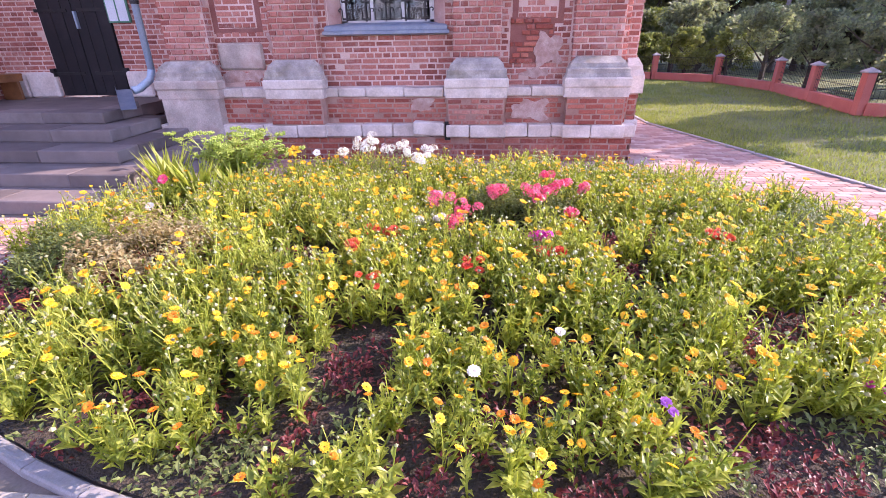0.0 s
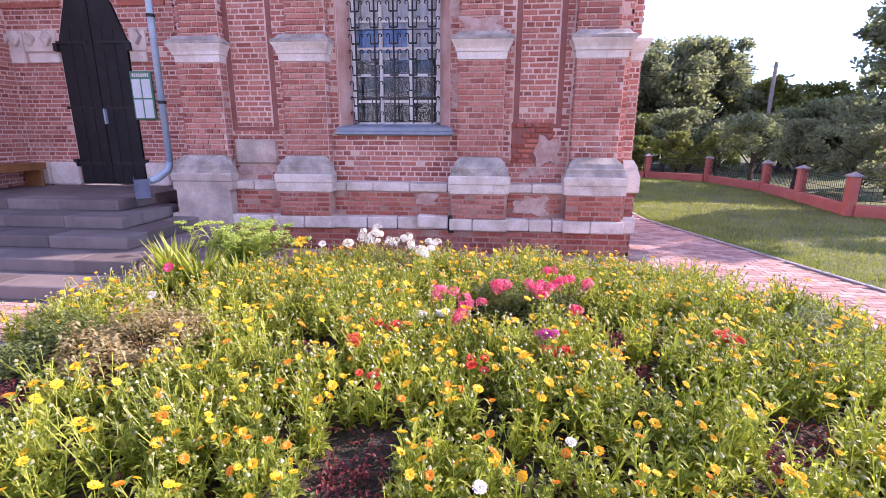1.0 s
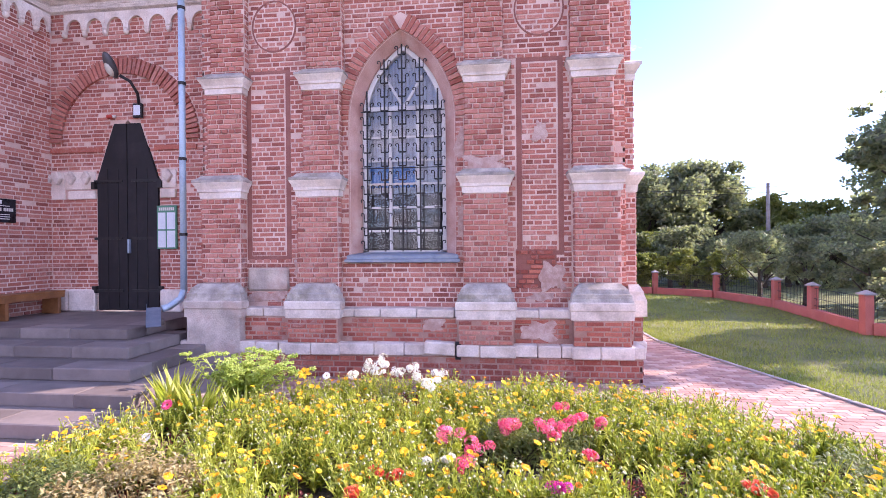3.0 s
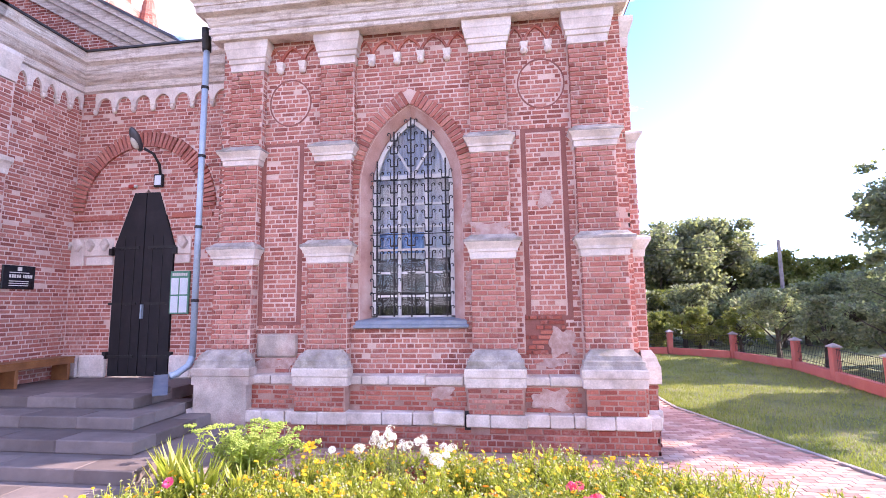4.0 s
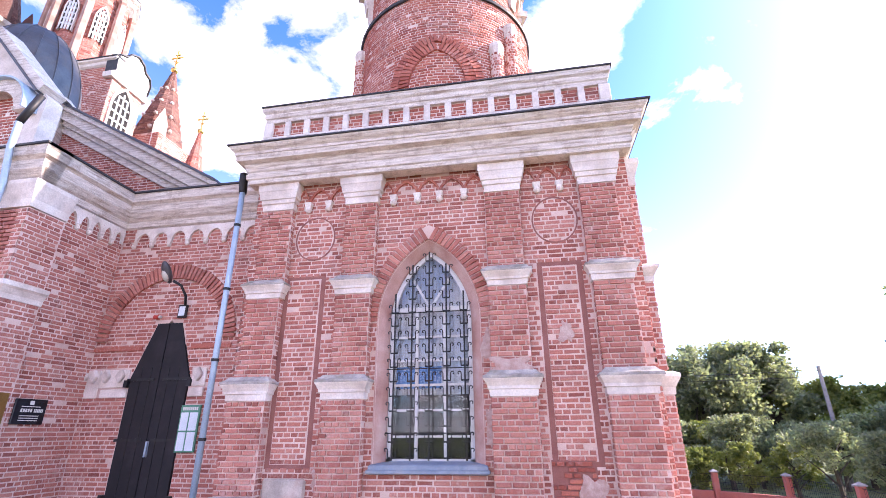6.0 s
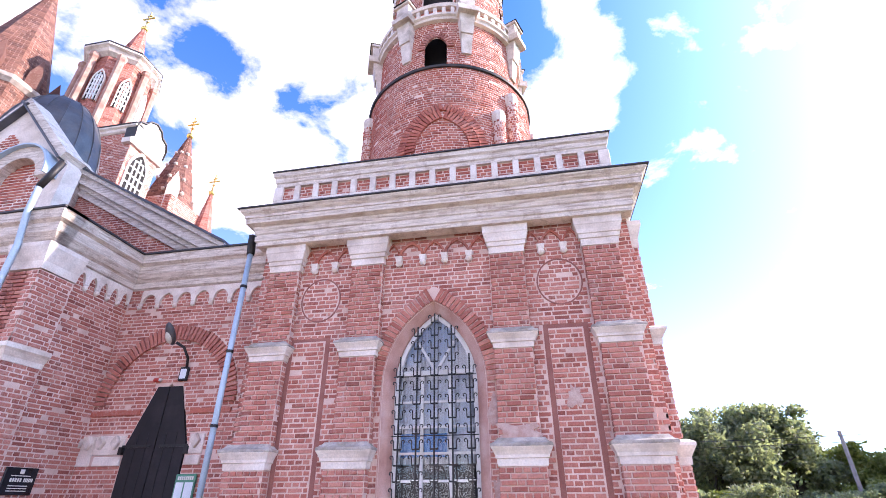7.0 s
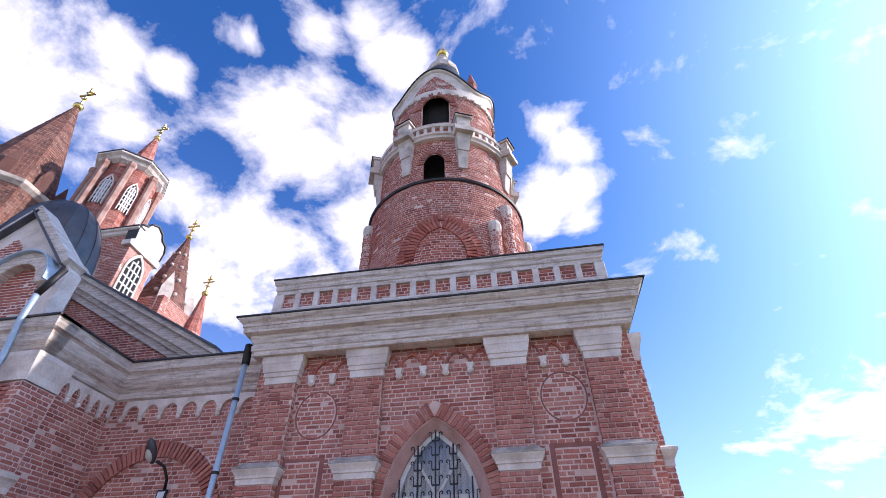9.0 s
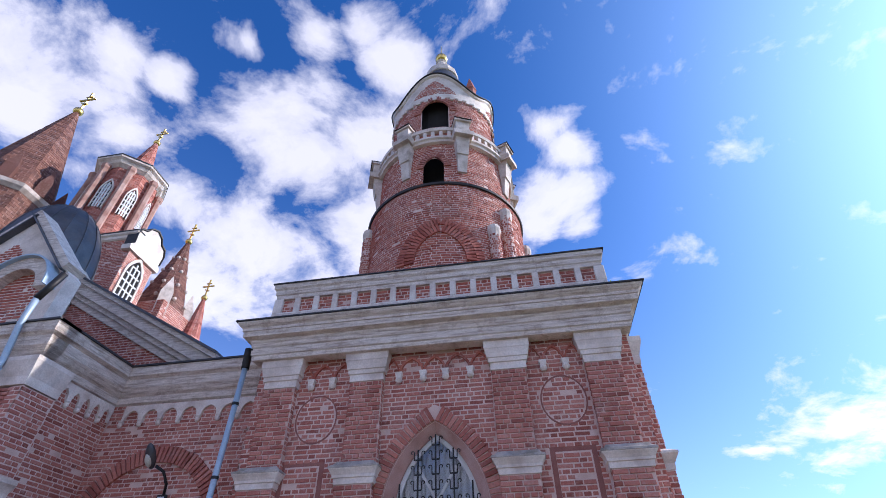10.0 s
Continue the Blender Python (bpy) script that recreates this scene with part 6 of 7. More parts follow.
def leaves_at(points, size, r, up=0.3):
    """Small folded leaves, one at each point, as (verts, faces) arrays."""
    V, F = [], []
    for p in points:
        d = Vector((r.gauss(0, 1), r.gauss(0, 1), r.gauss(up, 0.7))).normalized()
        s = d.orthogonal().normalized()
        s.rotate(Matrix.Rotation(r.uniform(0, 6.28), 3, d))
        n = d.cross(s)
        L, w = size * r.uniform(0.7, 1.4), size * r.uniform(0.3, 0.5)
        p = Vector(p)
        o = len(V)
        V += [p, p + d * L * 0.5 + s * w + n * w * 0.3, p + d * L, p + d * L * 0.5 - s * w + n * w * 0.3]
        F += [(o, o + 1, o + 2), (o, o + 2, o + 3)]
    return V, F


def limb(a, b, r0, r1, n=5):
    """A tapered branch between two points."""
    a, b = Vector(a), Vector(b)
    d = (b - a).normalized()
    s = d.orthogonal().normalized()
    u = d.cross(s)
    v = []
    for p, r in ((a, r0), ((a + b) / 2 + s * 0.05 * (b - a).length, (r0 + r1) / 2), (b, r1)):
        v += [p + r * (math.cos(6.283 * i / n) * s + math.sin(6.283 * i / n) * u) for i in range(n)]
    f = [(k * n + i, k * n + (i + 1) % n, (k + 1) * n + (i + 1) % n, (k + 1) * n + i) for k in range(2) for i in range(n)]
    return v, f


def tree(name, x, y, h, spread, leaf_mat, label, count, size, seed, low=0.2, category="tree", group=""):
    r = random.Random(seed)
    t = thing(name, label, category, group)
    wood = [limb((x, y, -0.05), (x + r.uniform(-0.2, 0.2), y + r.uniform(-0.2, 0.2), h * 0.55), 0.035 * h + 0.02, 0.02 * h)]
    tips = []
    for k in range(14 if h > 3 else 9):
        a = r.uniform(0, 6.283)
        z0 = h * r.uniform(0.12 if h < 3 else 0.25, 0.55)
        q = r.uniform(0.35, 0.9) * spread
        z1 = z0 + h * r.uniform(0.1, 0.42)
        tip = (x + q * math.cos(a), y + q * math.sin(a), min(z1, h * 0.93))
        wood.append(limb((x, y, z0), tip, 0.014 * h, 0.004 * h))
        tips.append(tip)
    tips += [(x + r.uniform(-0.25, 0.25) * spread, y + r.uniform(-0.25, 0.25) * spread, h * r.uniform(0.8, 0.93)) for _ in range(4)]
    link("trunk", *join(wood), BARK, t)
    clumps = []
    for tx, ty, tz in tips:
        for _ in range(5):
            c = Vector((tx, ty, tz)) + Vector((r.gauss(0, 0.2 * spread), r.gauss(0, 0.2 * spread), r.gauss(0, 0.09 * h)))
            clumps.append((c, r.uniform(0.14, 0.3) * spread))
    pts = []
    while len(pts) < count * 1.6:
        c, rad = clumps[r.randrange(len(clumps))]
        d = Vector((r.gauss(0, 1), r.gauss(0, 1), r.gauss(0, 1))).normalized() * rad * r.random() ** 0.4
        d.z *= 0.75
        p = c + d
        if low * h < p.z < h:
            pts.append(p)
    tagged(link("crown", *leaves_at(pts, size * 0.75, r), leaf_mat, t), kind="stuff")
    return t


DECID = "dark green broadleaf tree behind the fence"
# the last two stand mostly out of view, added to shade the lawn
for k, (x, y, h, s, mat, n, size) in enumerate([
        (10.6, 22.5, 6.4, 2.7, LEAF_TREE, 9000, 0.3), (13.2, 23.5, 7.1, 2.9, LEAF_TREE, 10000, 0.3), (15.8, 25.5, 6.6, 2.8, LEAF_TREE, 9000, 0.3),
        (18.6, 25.0, 5.2, 2.2, LEAF_SUNNY, 5000, 0.26), (20.6, 23.5, 4.6, 2.2, LEAF_SUNNY, 5000, 0.26), (26.2, 22.0, 10.5, 3.6, LEAF_TREE, 9000, 0.32),
        (29.0, 25.0, 12.0, 4.0, LEAF_TREE, 7000, 0.36), (17.5, 17.0, 3.4, 2.2, LEAF_TREE, 5000, 0.22), (20.5, 17.5, 3.9, 2.2, LEAF_TREE, 5000, 0.24), (24.5, 19.0, 6.0, 2.4, LEAF_TREE, 5000, 0.28),
        (7.5, 27.0, 6.6, 3.0, LEAF_TREE, 4500, 0.32), (16.6, 5.3, 8.5, 2.0, LEAF_TREE, 9000, 0.3), (17.4, 11.0, 8.5, 2.4, LEAF_TREE, 10000, 0.32)]):
    tree("tree", x, y, h, s, mat, DECID if mat is LEAF_TREE else "sunlit yellow-green willow behind the fence", n, size, 500 + k, 0.08, group="trees behind the fence")
for k, (x, y, h, s, mat) in enumerate([(11.9, 9.6, 2.3, 1.1, LEAF_TREE), (11.7, 12.0, 2.6, 1.2, LEAF_TREE), (12.2, 7.2, 2.1, 1.2, LEAF_TREE), (12.0, 5.0, 2.0, 1.2, LEAF_TREE), (14.0, 8.4, 3.0, 1.5, LEAF_TREE), (14.0, 5.8, 2.6, 1.4, LEAF_TREE), (11.3, 14.0, 1.9, 0.9, LEAF_SUNNY),
                                      (6.3, 15.3, 1.7, 0.8, LEAF_SUNNY), (7.4, 15.2, 1.8, 0.8, LEAF_SUNNY), (8.6, 15.0, 1.7, 0.8, LEAF_SUNNY), (9.8, 14.6, 1.9, 0.8, LEAF_SUNNY), (5.2, 15.6, 1.6, 0.8, LEAF_SUNNY)]):
    tree("bush", x, y, h, s, mat, "dense dark green bush against the fence" if mat is LEAF_TREE else "clipped yellow-green bush behind the fence", 2600, 0.13, 540 + k, 0.04, "bush", "bushes along the fence")
for k in range(10):
    tree("bush", 5.6 + 1.45 * k, 16.6 + (k % 3) * 0.7, 2.1 + 0.3 * (k % 4), 1.15, LEAF_TREE, "dense dark green bush behind the fence", 3200, 0.15, 620 + k, 0.01, "bush", "bushes along the fence")
for k in range(17):
    tree("bush", 3.5 + 1.5 * k + (k % 3) * 0.3, 19.0 + (k % 4) * 0.8 - 0.12 * k, 2.4 + 0.35 * (k % 3), 1.25, LEAF_TREE if k % 4 else LEAF_SUNNY, "dark green undergrowth below the trees", 2200, 0.2, 580 + k, 0.02, "bush", "undergrowth below the trees")
# wood that closes the view far behind
r = random.Random(77)
pts = []
for k in range(16000):
    a = radians(r.uniform(-30, 210))
    d = r.uniform(48, 60)
    h = 3.4 + 1.2 * noise.noise(Vector((math.cos(a) * 9, math.sin(a) * 9, 0)))
    pts.append((d * math.cos(a), 8 + d * math.sin(a), h * r.random() ** 0.7))
far = link("far_wood", *leaves_at(pts, 1.1, r), LEAF_TREE, None, "far dark green wood along the horizon")
tagged(far, category="wood", kind="stuff")
bm = bmesh.new()
for k in range(60):
    a = radians(-30 + 4 * k)
    bmesh.ops.create_cone(bm, segments=6, radius1=0.18, radius2=0.08, depth=3.0, matrix=Matrix.Translation((55 * math.cos(a), 8 + 55 * math.sin(a), 1.5)))
tagged(part("far_trunks", bm, BARK, None, "far tree trunks in the wood"), category="wood", kind="stuff")
# slack wires and their pole
wires = thing("power_line", "thin overhead wires on a pale pole before the trees", "power line")
link("pole", *rings([(0.11, -0.05), (0.08, 5.2)], 8, 15.2, 18.0), KERB, wires)
for dz in (0.0, -0.28):
    tube([(-4 + 2 * k, 19.5 - 0.16 * k, 4.9 + dz + 0.012 * (k - 5) ** 2 * 0.4) for k in range(11)], 0.012, IRON, "wire", parent=wires)

# ---- grass of the lawn ----
r = random.Random(91)
V, F = [], []
while len(F) < 60000:
    y = r.uniform(-6.5, 13.5)
    x = path_edge(y) + 0.02 + 6.0 * r.random() ** 1.5
    if noise.noise(Vector((x * 0.9, y * 0.9, 3))) < -0.35 and r.random() < 0.6:
        continue
    h = r.uniform(0.03, 0.085) * (1.25 if x - path_edge(y) < 0.25 else 1.0)
    a = r.uniform(0, 6.283)
    lean = Vector((r.gauss(0, 0.35), r.gauss(0, 0.35), 1)) * h
    w = Vector((math.cos(a), math.sin(a), 0)) * r.uniform(0.004, 0.009)
    p = Vector((x, y, -0.014))
    o = len(V)
    V += [p - w, p + w, p + lean]
    F.append((o, o + 1, o + 2))
tagged(link("grass", V, F, GRASS, None, "short green lawn grass beside the brick path"), category="grass", kind="stuff")

# ---- paving ----
def paver(x, y, w, h, top, tilt, lift=0.0):
    c = 0.006
    b = [(x, y, -0.02), (x + w, y, -0.02), (x + w, y + h, -0.02), (x, y + h, -0.02)]
    t = [(x + c, y + c, top - tilt), (x + w - c, y + c, top + tilt), (x + w - c, y + h - c, top + tilt), (x + c, y + h - c, top - tilt)]
    m = [(px_, py_, top - 0.005) for px_, py_, _ in b]
    return b + m + t, [(8, 9, 10, 11)] + [q for i in range(4) for q in ((i, (i + 1) % 4, 4 + (i + 1) % 4, 4 + i), (4 + i, 4 + (i + 1) % 4, 8 + (i + 1) % 4, 8 + i))]


r = random.Random(33)
blocks = []
for x0, x1, y0, y1 in ((3.7, 7.2, -5.5, 8.0), (-6.5, -1.6, -5.5, -3.14), (-1.75, 3.64, -1.6, -0.44)):
    ny = int((y1 - y0) / 0.104)
    for j in range(ny):
        y = y0 + j * 0.104
        x = x0 - (0.1 if j % 2 else 0.0)
        while x < x1:
            cx, cy = x + 0.1, y + 0.05
            if cx < path_edge(cy) - 0.1 and not in_bed(cx, cy, 0.16) and cx < x1 - 0.02:
                blocks.append(paver(x, y, 0.2, 0.1, 0.012 + r.uniform(-0.002, 0.003), r.uniform(-0.0015, 0.0015)))
            x += 0.204
blocks.sort(key=lambda b: (Vector(b[0][0]) - Vector((4.6, -3.2, 0))).length)
for v, f in blocks[:300]:
    link("paver", v, f, PAVER, pavement)
v, f = join(blocks[300:])
tagged(link("block_paving", v, f, PAVER, pavement, "red and pinkish paving blocks laid in rows"), kind="stuff")
for i in range(26):  # edging along the lawn
    y0_ = -6.6 + 0.56 * i
    xa, xb = path_edge(y0_), path_edge(y0_ + 0.55)
    L = math.dist((xa, y0_), (xb, y0_ + 0.55))
    part("edging", box(0, L - 0.006, -0.04, 0.04, -0.02, 0.03, bevel=0.008, m=Matrix.Translation((xa, y0_, 0)) @ Matrix.Rotation(math.atan2(0.55, xb - xa), 4, "Z")), KERB, pavement)
for j in range(10):
    for i in range(40):
        x, y = -5.2 + 0.3 * i + (0.15 if j % 2 else 0), -8.55 + 0.3 * j
        if not in_bed(x + 0.15, y + 0.15, 0.1):
            v, f = paver(x, y, 0.293, 0.293, 0.012 + r.uniform(-0.002, 0.003), r.uniform(-0.002, 0.002))
            link("flagstone", v, f, FLAG, pavement)

# ---- the flower bed ----
bed = thing("flower_bed", "round flower bed edged with grey kerb stones", "flower bed")
v, f = [], []
NR, NA = 14, 72
for k in range(NR + 1):
    q = k / NR
    for i in range(NA):
        a = 2 * math.pi * i / NA
        x, y = BED_X + (BED_RX - 0.04) * q * math.cos(a), BED_Y + (BED_RY - 0.04) * q * math.sin(a)
        v.append((x, y, 0.05 + 0.09 * (1 - q * q) + 0.03 * noise.noise(Vector((x * 4, y * 4, 0)))))
f = [(k * NA + i, k * NA + (i + 1) % NA, (k + 1) * NA + (i + 1) % NA, (k + 1) * NA + i) for k in range(NR) for i in range(NA)]
link("soil", v, f, SOIL, bed, "dark garden soil")
NK = 62
for i in range(NK):
    a0, a1 = 2 * math.pi * i / NK, 2 * math.pi * (i + 0.985) / NK
    v = []
    for a in (a0, a1):
        for g, z in ((-0.03, -0.02), (-0.03, 0.04), (-0.02, 0.05), (0.035, 0.05), (0.045, 0.04), (0.045, -0.02)):
            v.append((BED_X + (BED_RX + g) * math.cos(a), BED_Y + (BED_RY + g) * math.sin(a), z))
    link("kerb_stone", v, [(j, j + 1, 7 + j, 6 + j) for j in range(5)] + [(0, 5, 4, 3, 2, 1), (6, 7, 8, 9, 10, 11)], KERB, bed)


def soil_z(x, y):
    q2 = ((x - BED_X) / BED_RX) ** 2 + ((y - BED_Y) / BED_RY) ** 2
    return 0.05 + 0.09 * max(0.0, 1 - q2)


class Patch:
    """Gathers verts and faces for one kind of surface."""

    def __init__(self):
        self.V, self.F = [], []

    def add(self, v, f):
        o = len(self.V)
        self.V += v
        self.F += [tuple(i + o for i in q) for q in f]


def leaf(P, base, way_, L, w, droop, r):
    """A leaf of five points, folded along its rib and drooping to the tip."""
    d = way_.normalized()
    s = d.cross(Vector((0, 0, 1)))
    s = s.normalized() if s.length > 0.05 else Vector((1, 0, 0))
    n = s.cross(d)
    mid_ = base + d * L * 0.55 + n * L * 0.06
    tip = base + d * L - Vector((0, 0, droop * L))
    P.add([base, mid_ + s * w + n * w * 0.35, tip, mid_ - s * w + n * w * 0.35, mid_], [(0, 1, 4), (1, 2, 4), (4, 2, 3), (0, 4, 3)])


def stem(P, a, b, r0):
    d = (b - a).normalized()
    s = d.orthogonal().normalized() * r0
    u = d.cross(s)
    P.add([a + s, a - s * 0.5 + u * 0.86, a - s * 0.5 - u * 0.86, b + s * 0.7, b - s * 0.35 + u * 0.6, b - s * 0.35 - u * 0.6], [(0, 1, 4, 3), (1, 2, 5, 4), (2, 0, 3, 5)])


def daisy(P, c, n, rad, r, petals=11, layers=2):
    """A head of petals round the direction n."""
    n = n.normalized()
    s = n.orthogonal().normalized()
    u = n.cross(s)
    for k in range(layers):
        q = rad * (1 - 0.3 * k)
        rise = 0.12 + 0.25 * k
        for i in range(petals):
            a = 6.283 * (i + 0.5 * k) / petals + r.uniform(-0.1, 0.1)
            d = math.cos(a) * s + math.sin(a) * u
            t = -math.sin(a) * s + math.cos(a) * u
            w = q * 0.3
            P.add([c + d * q * 0.15, c + d * q * 0.7 + t * w + n * q * rise, c + d * q * r.uniform(0.9, 1.08) + n * q * rise * 0.8, c + d * q * 0.7 - t * w + n * q * rise], [(0, 1, 2), (0, 2, 3)])


def knob(P, c, rad, r):
    """A rough little seed head."""
    top, bot = c + Vector((0, 0, rad)), c - Vector((0, 0, rad))
    ring = [c + Vector((math.cos(1.257 * i), math.sin(1.257 * i), r.uniform(-0.2, 0.2))) * rad for i in range(5)]
    P.add([top, bot] + ring, [(0, 2 + i, 2 + (i + 1) % 5) for i in range(5)] + [(1, 2 + (i + 1) % 5, 2 + i) for i in range(5)])


def calendula(x, y, z, h, r, green, heads, seeds, lean=None):
    """Several leafy stems from one foot, each with a flower or a seed head."""
    foot = Vector((x, y, z))
    for k in range(r.randint(3, 5)):
        a = r.uniform(0, 6.283)
        out = r.uniform(0.08, 0.55) * h
        top = foot + Vector((out * math.cos(a), out * math.sin(a), h * r.uniform(0.7, 1.08)))
        bend = foot.lerp(top, 0.5) + Vector((r.gauss(0, 0.012), r.gauss(0, 0.012), 0.03 * h))
        stem(green, foot, bend, 0.0045)
        stem(green, bend, top, 0.0035)
        for j in range(r.randint(8, 11)):
            t = 0.05 + 0.92 * j / 11
            p = foot.lerp(bend, t * 2) if t < 0.5 else bend.lerp(top, t * 2 - 1)
            b = r.uniform(0, 6.283)
            up_ = r.uniform(0.3, 1.5)
            leaf(green, p, Vector((math.cos(b), math.sin(b), up_)), r.uniform(0.06, 0.11) * (1.3 - 0.65 * t), r.uniform(0.009, 0.018) * (1.2 - 0.5 * t), r.uniform(0.0, 0.25), r)
        q = r.random()
        nrm = Vector((r.gauss(0.25, 0.3), r.gauss(-0.15, 0.3), 1))
        if q < 0.15:
            daisy(heads[0]() if r.random() < 0.9 else heads[1](), top, nrm, r.choice((0.018, 0.022, 0.028, 0.036)), r, 10)
        elif q < 0.62:
            knob(seeds(), top, r.uniform(0.009, 0.016), r)


def fresh(heads):
    """A source of new patches, one for each head, kept in the list."""
    def source():
        heads.append(Patch())
        return heads[-1]
    return source


GROUP_CAL = "calendulas in the flower bed"
r = random.Random(12)
variants = []
for k in range(8):
    g, ye, og, sd = Patch(), [], [], []
    calendula(0, 0, 0, r.uniform(0.3, 0.44), r, g, (fresh(ye), fresh(og)), fresh(sd))
    if k % 4 == 0:
        daisy(fresh(ye)() if k else fresh(og)(), Vector((0.02, 0, 0.36)), Vector((0.2, -0.5, 1)), 0.032, r, 12)
        stem(g, Vector((0, 0, 0)), Vector((0.02, 0, 0.36)), 0.004)
    variants.append((g, ye, og, sd))


def plant_calendula(k):
    g, ye, og, sd = variants[k]
    t = thing("calendula", "leafy green calendula with yellow and orange flowers in the bed", "flower", GROUP_CAL)
    link("foliage", g.V, g.F, LEAF, t)
    for nm, heads, mat in (("yellow_flower", ye, YELLOW), ("orange_flower", og, ORANGE), ("seed_head", sd, STRAW)):
        for H_ in heads:
            link(nm, H_.V, H_.F, mat, t)
    return t


# special plants keep their own room in the bed
CLEAR = [(-1.15, -4.6, 0.55), (-1.85, -4.55, 0.4), (1.6, -3.75, 0.35), (2.1, -3.5, 0.4), (0.3, -2.05, 0.45), (-1.6, -2.2, 0.55), (1.2, -3.9, 0.25), (4.3, -3.7, 0.3)]


def bare(x, y):
    """Gaps of dark soil along the front of the bed."""
    if any((x - a) ** 2 + (y - b) ** 2 < c * c for a, b, c in CLEAR):
        return True
    q = math.sqrt(((x - BED_X) / BED_RX) ** 2 + ((y - BED_Y) / BED_RY) ** 2)
    front_ = q > 0.72 and y < BED_Y - 0.6
    n_ = noise.noise(Vector((x * 1.7, y * 1.7, 5.0)))
    return n_ < (-0.1 if front_ else -0.27) and (front_ or q < 0.95)


protos = [plant_calendula(k) for k in range(8)]
spots = []
tries = 0
while len(spots) < 1900 and tries < 90000:
    tries += 1
    a, q = r.uniform(0, 6.283), math.sqrt(r.random()) * 0.965
    x, y = BED_X + BED_RX * q * math.cos(a), BED_Y + BED_RY * q * math.sin(a)
    if bare(x, y):
        continue
    spots.append((x, y))
spots.sort(key=lambda s: (s[0] - 1.5) ** 2 + (s[1] + 7.7) ** 2)
for i, (x, y) in enumerate(spots[:200]):
    m = Matrix.Translation((x, y, soil_z(x, y) - 0.01)) @ Matrix.Rotation(r.gauss(0, 0.13), 4, "X") @ Matrix.Rotation(r.uniform(0, 6.283), 4, "Z") @ Matrix.Scale(r.uniform(0.7, 1.15), 4)
    if i < 8:
        protos[i].matrix_world = m
    else:
        copy_thing(protos[i % 8], m)
green, yel, ora, sed = Patch(), Patch(), Patch(), Patch()
for x, y in spots[200:]:
    back_ = max(0.0, (y + 4.2) / 3.0)
    calendula(x, y, soil_z(x, y) - 0.01, r.uniform(0.28, 0.46) * (1 - 0.2 * back_), r, green, (lambda: yel, lambda: ora), lambda: sed)
for nm, P, mat, lab in (("calendula_foliage", green, LEAF, "dense sunlit yellow-green calendula stems and leaves"), ("yellow_calendulas", yel, YELLOW, "many small yellow calendula flowers"),
                        ("orange_calendulas", ora, ORANGE, "many small orange calendula flowers"), ("seed_heads", sed, STRAW, "round straw-coloured calendula seed heads")):
    tagged(link(nm, P.V, P.F, mat, None, lab), category="flowers", kind="stuff")

# low wine-red plants and weeds over the bare soil
wine, weed = Patch(), Patch()
n_w = 0
while n_w < 2600:
    a, q = r.uniform(0, 6.283), math.sqrt(r.uniform(0.1, 0.97))
    x, y = BED_X + BED_RX * q * math.cos(a), BED_Y + BED_RY * q * math.sin(a)
    if not bare(x, y) and r.random() > 0.12:
        continue
    n_w += 1
    P = wine if noise.noise(Vector((x * 2.6, y * 2.6, 9))) > -0.12 else weed
    z = soil_z(x, y)
    for j in range(7):
        b = r.uniform(0, 6.283)
        leaf(P, Vector((x + r.gauss(0, 0.03), y + r.gauss(0, 0.03), z + r.uniform(0, 0.07))), Vector((math.cos(b), math.sin(b), r.uniform(0.2, 1.4))), r.uniform(0.03, 0.06), r.uniform(0.006, 0.014), 0.1, r)
tagged(link("wine_red_plants", wine.V, wine.F, LEAF_WINE, None, "low wine-red leafy plants between the flowers"), category="plants", kind="stuff")
tagged(link("weeds", weed.V, weed.F, LEAF_DULL, None, "low green weeds on the dark soil"), category="plants", kind="stuff")


def floret_head(P, c, rad, r, n=26, size=0.016, squash=0.8):
    """A rounded head of small flat flowers."""
    for i in range(n):
        d = Vector((r.gauss(0, 1), r.gauss(0, 1), r.gauss(0.35, 0.8))).normalized()
        p = c + Vector((d.x * rad, d.y * rad, d.z * rad * squash))
        daisy(P, p, d, size * r.uniform(0.8, 1.25), r, 5, 1)


def leafy_stems(P, x, y, z, tops, r, L=0.08, w=0.011, per=12):
    for top in tops:
        foot = Vector((x + r.gauss(0, 0.04), y + r.gauss(0, 0.04), z))
        stem(P, foot, top, 0.005)
        for j in range(per):
            p = foot.lerp(top, 0.1 + 0.85 * j / per)
            b = r.uniform(0, 6.283)
            leaf(P, p, Vector((math.cos(b), math.sin(b), r.uniform(0.0, 0.6))), L * r.uniform(0.7, 1.2), w * r.uniform(0.8, 1.2), 0.15, r)


def phlox(x, y, tops, petal, label, name, rad, green_mat=LEAF_DULL, n=44, size=0.021):
    t = thing(name, label, "flower")
    P = Patch()
    tops = [Vector(p) for p in tops]
    leafy_stems(P, x, y, soil_z(x, y), tops, r)
    extra = [Vector((x + r.gauss(0, 0.14), y + r.gauss(0, 0.12), soil_z(x, y) + r.uniform(0.2, 0.36))) for _ in range(7)]
    leafy_stems(P, x, y, soil_z(x, y), extra, r)
    link("foliage", P.V, P.F, green_mat, t)
    for p in tops:
        H_ = Patch()
        for _ in range(4):  # a ragged head of several tufts
            floret_head(H_, p + Vector((r.gauss(0, 0.45 * rad), r.gauss(0, 0.45 * rad), r.gauss(0, 0.3 * rad))), rad * r.uniform(0.4, 0.65), r, n // 3, size)
        link("flower_head", H_.V, H_.F, petal, t)
    return t


